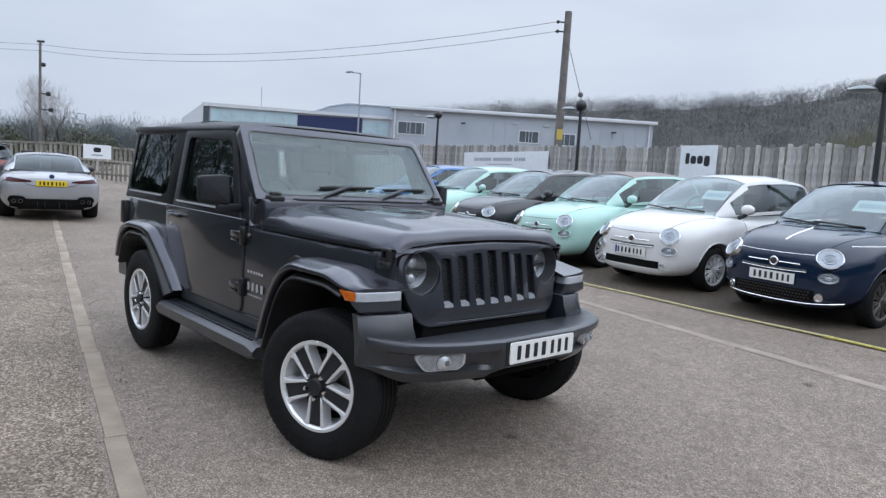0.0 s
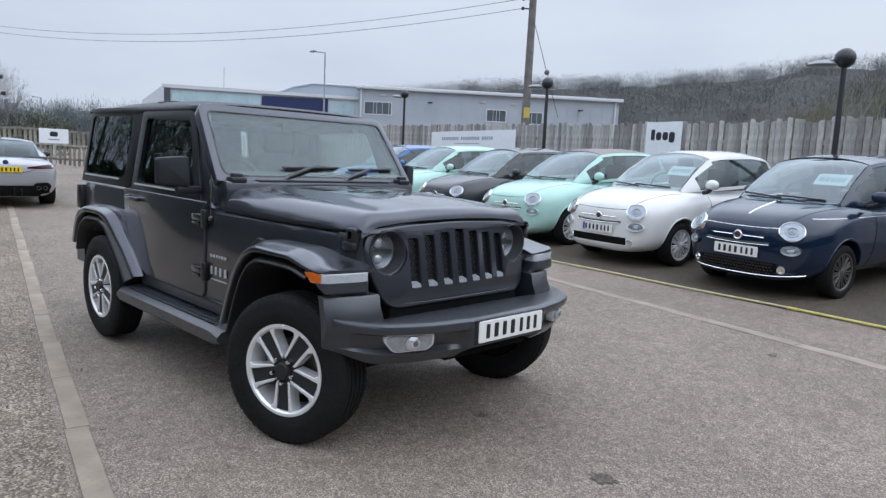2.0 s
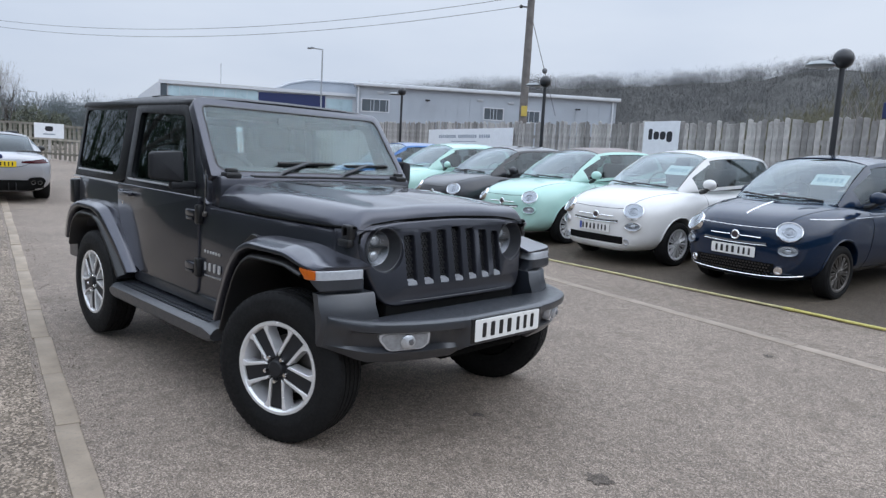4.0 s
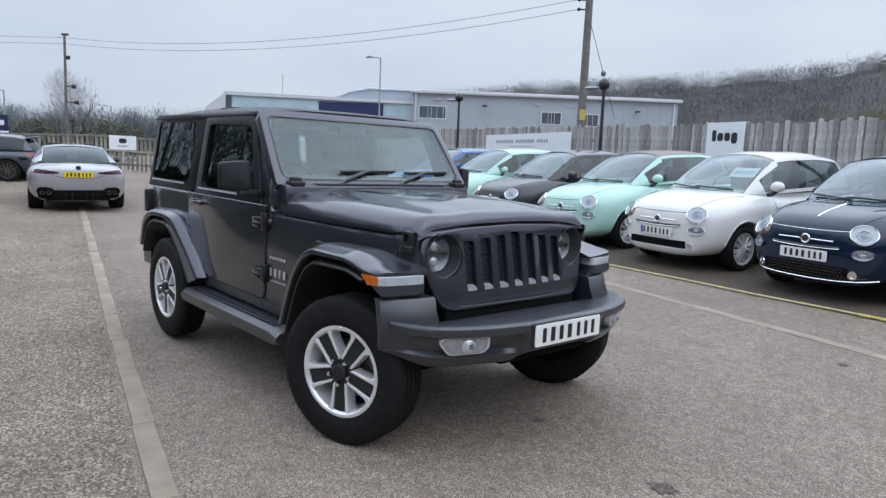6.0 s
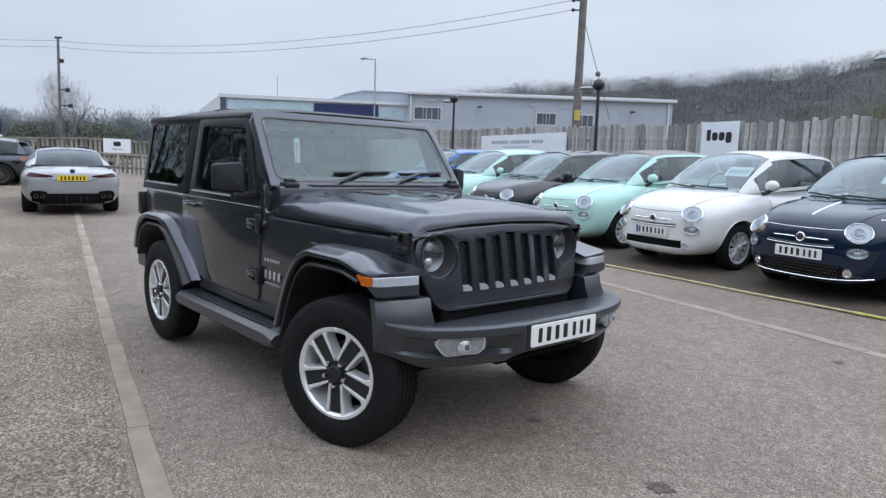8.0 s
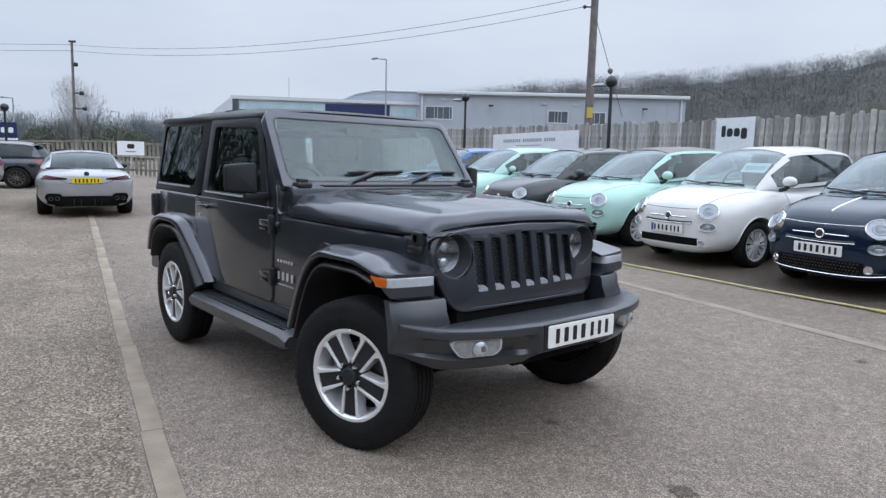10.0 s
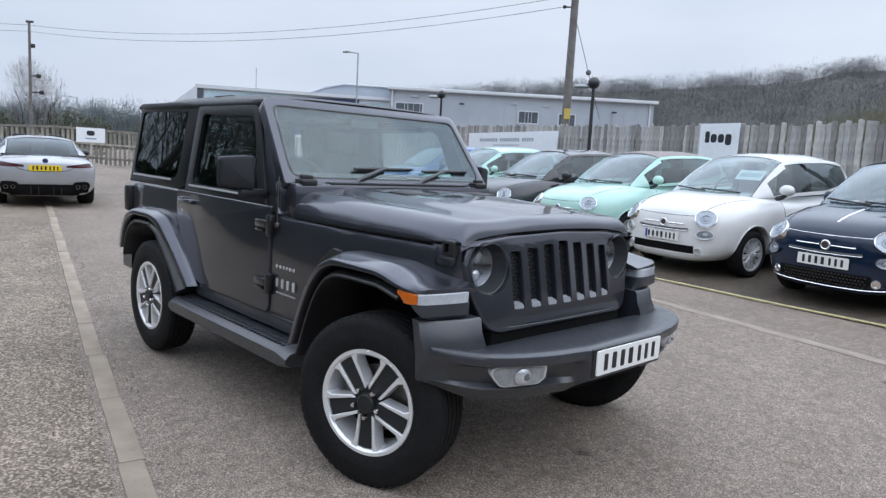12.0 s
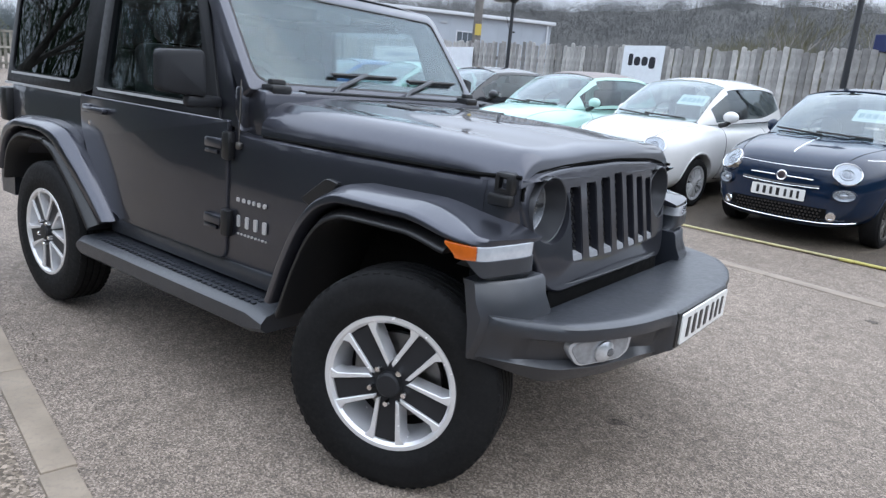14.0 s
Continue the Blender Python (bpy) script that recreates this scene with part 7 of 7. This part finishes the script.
# utility pole with crossbar, tag and cables
UP = Vector((-11.9, 15.6, 0))
up_z = lie(UP.x, UP.y)
pole = thing("utility_pole", pose(UP.x, UP.y, up_z, 0, 0.35, 0), "weathered wooden utility pole behind the fence", "utility pole")
part("shaft", tube([(0, 0, -0.3), (0, 0, 3.4), (0, 0, 6.7)], 0.15, 16, r1=0.115), M["wood_pole"], pole)
for z in (6.35, 6.05):
    part("insulator", merge(tube([(0, 0, z), Vector((0, 0, z)) - R * 0.3], 0.025, 6), ball(Vector((0, 0, z)) - R * 0.32, 0.06, 10, 8)), M["post_black"], pole)
for z0, z1, w, mat in ((2.52, 2.86, 0.10, "sign_yellow"), (1.75, 1.98, 0.19, "sign_navy")):
    bm = slab(rpoly([(-w, z0), (w, z0), (w, z1), (-w, z1)], 0.01, 2), 0.15, 0.157, front)
    bm.transform(facing((0, 0, 0), -A))
    part("tag", bm, M[mat], pole, smooth=0)
stay = tube([(0, 0, 5.9), Vector((0, 0, 2.6)) + R * 1.1], 0.012, 5)
merge(stay, ball(Vector((0, 0, 4.05)) + R * 0.62, 0.09, 10, 8))
part("stay_wire", stay, M["wire"], pole)
LP = Vector((-37.5, 5.45, 0))
far_pole = thing("utility_pole", pose(LP.x, LP.y, 1.0, 0, 0.6, 0), "tall thin pole with small cameras and lamps", "utility pole")
part("shaft", tube([(0, 0, -1.5), (0, 0, 6.2)], 0.085, 10, r1=0.06), M["wood_pole"], far_pole)
part("crossbar", tube([R * -0.14 + Vector((0, 0, 6.15)), R * 0.2 + Vector((0, 0, 6.15))], 0.06, 6), M["post_black"], far_pole)
for z, o in ((5.0, 0.16), (3.55, 0.42), (2.75, 0.55)):
    bits = box(R.x * o - 0.1, R.x * o + 0.1, R.y * o - 0.1, R.y * o + 0.1, z - 0.1, z + 0.1, 0.04)
    part("camera_bracket", merge(bits, tube([(0, 0, z), R * o + Vector((0, 0, z))], 0.03, 5)), M["post_black"], far_pole)
for dz in (0.0, 0.34):
    strand("overhead_cable", (LP.x, LP.y, 7.0 - dz * 0.9), Vector((UP.x, UP.y, up_z + 6.36 - dz * 0.9)) - R * 0.32, 0.75, 0.009, "thin overhead cable between two poles")
    strand("overhead_cable", (LP.x, LP.y, 7.0 - dz * 0.9), (LP.x - 18, LP.y - 32, 7.2 - dz), 0.5, 0.009, "thin overhead cable between two poles")


def mast(x, y, top, label, head=True, r=0.06):
    z = lie(x, y)
    m = thing("street_light", pose(x, y, z), label, "street lamp")
    part("column", tube([(0, 0, -0.3), (0, 0, top - z)], r, 8, r1=r * 0.7), M["steel"], m)
    if head:
        h = merge(tube([(0, 0, top - z), Vector((0, 0, top - z + 0.05)) - R * 0.7], 0.04, 6), box(-0.75, -0.25, -0.62, -0.4, top - z, top - z + 0.1, 0.03))
        part("lantern", h, M["steel"], m)
    return m


p = far_xy(43, -4.55)
mast(p.x, p.y, 7.6, "slim steel street light with a side lantern")
q = far_xy(70, -34.5)
mast(q.x, q.y, 5.7, "slim steel street light with a side lantern", r=0.09)
q = far_xy(46, -29.8)
mast(q.x, q.y, 5.0, "slim steel street light with a side lantern")

# dark board on posts beyond the fence at the far end of the row
nb = thing("notice_board", Matrix.Identity(4), "dark navy board on a frame behind the fence", "sign")
m = Matrix.Translation((0.75, 11.74, 2.62)) @ facing((0, 0, 0), -N)
bm = slab(rpoly([(-1.4, 0), (1.4, 0), (1.4, 0.3), (-1.4, 0.3)], 0.02, 2), -0.08, 0.0, front, 0.01, 1)
bm.transform(m)
part("panel", bm, M["sign_navy"], nb)
for s in (-1.2, 1.2):
    bm = box(-0.12, -0.08, s - 0.04, s + 0.04, -2.7, 0.28)
    bm.transform(m)
    part("post", bm, M["post_black"], nb)

# back fence sign
bs = thing("maker_sign", Matrix.Identity(4), "small white board sign on the back fence", "sign")
G0 = Vector((-27.4, 3.8, 0))
c = G0 + N * 1.62
out = Vector((N.y, -N.x, 0))
m = Matrix.Translation((c.x, c.y, 1.42)) @ Matrix.Translation(out * 0.09) @ facing((0, 0, 0), out)
shape_sign(bs, m, 1.0, 0.56, [(-0.14, 0.14, 0.26, 0.45, 0.09, M["sign_ink"]), (-0.2, 0.2, 0.12, 0.17, 0.0, M["sign_grey"])], M["sign_white"])
part("batten", (lambda b: (b.transform(m), b)[1])(box(-0.05, -0.014, -0.04, 0.04, -0.9, 0.5)), M["wood"], bs, smooth=0)
tv = thing("totem_sign", Matrix.Identity(4), "navy and white roadside board on a post", "sign")
c = EYE0 + A * 33 - R * 22.55
m = Matrix.Translation((c.x, c.y, 2.1)) @ facing((0, 0, 0), -A)
shape_sign(tv, m, 2.6, 0.75, [(-0.2 + 0.36 * k, 0.05 + 0.36 * k, 0.25, 0.5, 0.06, M["sign_white"]) for k in range(4)], M["sign_navy"])
part("post", (lambda b: (b.transform(m), b)[1])(box(-0.2, -0.02, 0.3, 1.2, -2.2, 0.0, 0.01)), M["sign_white"], tv)

# trees
t = far_xy(40, -21.9)
lone = branch_tree("bare_tree", t.x, t.y, 4.4, 0.8, M["bark_dark"], M["twigs"], 8, "bare winter tree behind the back fence", levels=4, trunks=3, lean=0.4)
v_, f_ = twig_clump(random.Random(3), 5.6, 1.9, 4200, 0.0016)
me = bpy.data.meshes.new("twig")
me.from_pydata([(x * 0.74, y * 0.74, z * 0.97) for x, y, z in v_], [], f_)
finish(me, M["twigs_pale"], 0)
new("twig", me).parent = lone
t = far_xy(46, 32)
branch_tree("bare_tree", t.x, t.y, 9.0, 0.8, M["twigs_pale"], M["twigs_green"], 21, "bare budding tree behind the boarded fence", levels=5, trunks=2, lean=0.3)
t = far_xy(42, 36)
branch_tree("bare_tree", t.x, t.y, 7.0, 0.8, M["twigs_pale"], M["twigs_green"], 33, "bare budding tree behind the boarded fence", levels=5, trunks=3, lean=0.5)
for k, (a_, r_, h_, w_) in enumerate(((40, -27.5, 2.9, 1.6), (42, -25.2, 2.6, 1.8), (44, -22.6, 2.7, 2.2), (43, -20.5, 2.4, 1.8), (38, -30, 2.9, 2.2), (46, -18.8, 2.0, 1.6))):
    t = far_xy(a_, r_)
    leafy("hedge_bush", t.x, t.y, h_, w_, M["hedge"], 40 + k, "scrubby green-brown bush behind the back fence", 3600)
rnd = random.Random(77)
belt = []
for _ in range(260):
    t = far_xy(rnd.uniform(78, 92), rnd.uniform(-58, -16))
    belt.append((t.x, t.y, 0.5, rnd.uniform(4.4, 6.6), rnd.uniform(3.0, 4.5)))
woodland("far_wood", belt, M["far_green"], "grey-green far belt of trees", 13, 420, 0.006)
belt = []
for _ in range(90):
    t = far_xy(rnd.uniform(24, 42), rnd.uniform(14, 34))
    belt.append((t.x, t.y, 0.4, rnd.uniform(2.6, 4.6), rnd.uniform(1.8, 3.0)))
woodland("scrub", belt, M["twigs_green"], "brown winter scrub behind the boarded fence", 17, 240, 0.008)
belt = []
for _ in range(110):
    a_ = rnd.uniform(62, 92)
    t = far_xy(a_, a_ * rnd.uniform(0.40, 0.80))
    belt.append((t.x, t.y, 0.4, rnd.uniform(5.5, 9.5) * (0.55 + 0.6 * min(1.0, max(0.0, ((t - EYE0).dot(R) / a_ - 0.40) / 0.25))), rnd.uniform(5.0, 7.5)))
woodland("budding_wood", belt, M["twigs_green"], "brown-green budding trees beyond the boarded fence", 29, 520, 0.0045)
# trees at the viewer's back, seen mirrored in the glass and paint
for k, (x, y, h) in enumerate(((-7.5, -9.5, 9.5), (-4.2, -12.0, 10.0), (-11.5, -10.5, 10.5), (1.8, -14.5, 9.0), (-15.5, -9.5, 11), (-20, -12, 11), (-25, -9, 11))):
    branch_tree("bare_tree", x, y, h, 0.85, M["bark_dark"], M["bark_dark"], 90 + k, "bare winter tree at the edge of the lot", levels=4, trunks=2, lean=0.2)
belt = [(rnd.uniform(-40, 14), rnd.uniform(-20, -15), 0.0, rnd.uniform(2.5, 4.5), rnd.uniform(2, 3)) for _ in range(90)]
woodland("lot_hedge", belt, M["conifer"], "dark hedge along the edge of the lot", 19, 160, 0.016)
belt = [(rnd.uniform(-44, -16), rnd.uniform(-18, -12), 0.1, rnd.uniform(7.0, 11.0), rnd.uniform(5, 8)) for _ in range(24)]
woodland("tree_belt", belt, M["conifer"], "dark tall tree belt along the edge of the lot", 23, 520, 0.0042)



def unseen_hedge(a, b, h, w, seed, label):
    """A dense evergreen hedge added out of view to darken reflections: an uneven core covered with small leaf sprays.
    """
    rnd = random.Random(seed)
    a, b = Vector(a), Vector(b)
    d = (b - a).normalized()
    n = Vector((-d.y, d.x, 0))
    root = thing("unseen_hedge", Matrix.Identity(4), label, "hedge")
    length = (b - a).length
    rings = []
    for t in np.linspace(0, length, int(length / 0.5)):
        p = a + d * t
        z = lie(p.x, p.y)
        ring = []
        for k in range(12):
            q = math.pi * k / 11
            k_ = 0.86 + 0.16 * noise.noise(Vector((t * 0.8, q * 2, seed)))
            ring.append(tuple(p + n * (w * math.cos(q) * k_) + Vector((0, 0, z - 0.1 + h * math.sin(q) ** 0.35 * k_))))
        rings.append(ring)
    part("core", loft(rings), M["conifer"], root, smooth=60)
    v, f = [], []
    for _ in range(9000):
        t, q = rnd.uniform(0, length), math.pi * rnd.random()
        p = a + d * t
        k_ = 0.86 + 0.16 * noise.noise(Vector((t * 0.8, q * 2, seed))) + rnd.uniform(-0.03, 0.06)
        c = p + n * (w * math.cos(q) * k_) + Vector((0, 0, lie(p.x, p.y) + h * math.sin(q) ** 0.35 * k_))
        e1 = Vector((rnd.gauss(0, 1), rnd.gauss(0, 1), rnd.gauss(0, 1))).normalized() * rnd.uniform(0.06, 0.14)
        e2 = e1.orthogonal().normalized() * 0.05
        k = len(v)
        v += [tuple(c - e1), tuple(c + e2), tuple(c + e1), tuple(c - e2)]
        f.append((k, k + 1, k + 2, k + 3))
    me = bpy.data.meshes.new("leaf_spray")
    me.from_pydata(v, [], f)
    finish(me, M["conifer"], 0)
    new("leaf_spray", me).parent = root
    return root


# hedges added out of view to block low sky light from the grey car
unseen_hedge((-6.0, -6.2, 0), (-25.5, -8.6, 0), 2.5, 0.8, 5, "added unseen evergreen hedge that darkens the reflections in the car's side")
unseen_hedge((11.5, -9.5, 0), (12.5, 16.0, 0), 3.2, 1.0, 8, "added unseen evergreen screen that darkens the car's front")
unseen_hedge((10.5, -9.5, 0), (-5.5, -6.6, 0), 2.5, 0.8, 6, "added unseen evergreen hedge that darkens the reflections in the car's side")
fence_run("boarded_fence", F0 - U * 9.5, U, 33.0, 0.05, 2.08, 0.094, 0.112, False, "weathered grey-brown boarded fence behind the parked cars", seed=3)
G1 = G0 - N * 16
fence_run("back_fence", G1, N, 33.0, 0.05, 1.32, 0.1, 0.165, False, "weathered low boarded fence at the back of the lot", seed=6, rails=(0.2, 0.75, 1.29), post_every=2.75, wood="wood_olive", proud=0.068)


def stain(x, y, size, seed):
    """An irregular dark spot on the tarmac, a hair above it."""
    rnd = random.Random(seed)
    bm = bmesh.new()
    ring = []
    for k in range(22):
        a = 2 * math.pi * k / 22
        q = size * rnd.uniform(0.7, 1.2)
        px, py = x + q * math.cos(a) * 1.3, y + q * math.sin(a)
        ring.append(bm.verts.new((px, py, lie(px, py) + 0.004)))
    bm.faces.new(ring)
    tagged(part("ground_stain", bm, M["stain"], None, smooth=0), "dark oily stain on the tarmac", "stain", kind="structure")


for x, y, q, k in ((1.32, 0.09, 0.055, 1), (0.43, 0.23, 0.03, 2), (1.05, 2.9, 0.035, 3)):
    stain(x, y, q, k)


def loose_grit():
    """Small stones and crumbs gathered along the kerb and over the older tarmac."""
    rnd = random.Random(31)
    v, f = [], []
    for _ in range(5200):
        t = rnd.uniform(-3.0, 9.0)
        side_ = rnd.gauss(0, 0.16) if rnd.random() < 0.55 else rnd.uniform(-0.3, 2.2)
        if abs(side_ + 0.044) < 0.075:
            continue
        p = K0 + KD * t + KN * side_
        q = rnd.uniform(0.0025, 0.0075) * (1.5 if rnd.random() < 0.06 else 1.0)
        z = lie(p.x, p.y) + 0.005 + q * 0.3
        a = rnd.uniform(0, 3.14)
        c, s = math.cos(a) * q, math.sin(a) * q
        k = len(v)
        v += [(p.x + c, p.y + s, z), (p.x - s * 0.8, p.y + c * 0.8, z), (p.x - c, p.y - s, z), (p.x + s * 0.7, p.y - c * 0.7, z), (p.x, p.y, z + q * 0.7), (p.x, p.y, z - q * 0.6)]
        f += [(k, k + 1, k + 4), (k + 1, k + 2, k + 4), (k + 2, k + 3, k + 4), (k + 3, k, k + 4), (k + 1, k, k + 5), (k + 2, k + 1, k + 5), (k + 3, k + 2, k + 5), (k, k + 3, k + 5)]
    me = bpy.data.meshes.new("loose_grit")
    me.from_pydata(v, [], f)
    finish(me, M["grit"], 0)
    tagged(new("loose_grit", me), "loose brown grit scattered along the kerb", "grit", kind="stuff")


loose_grit()
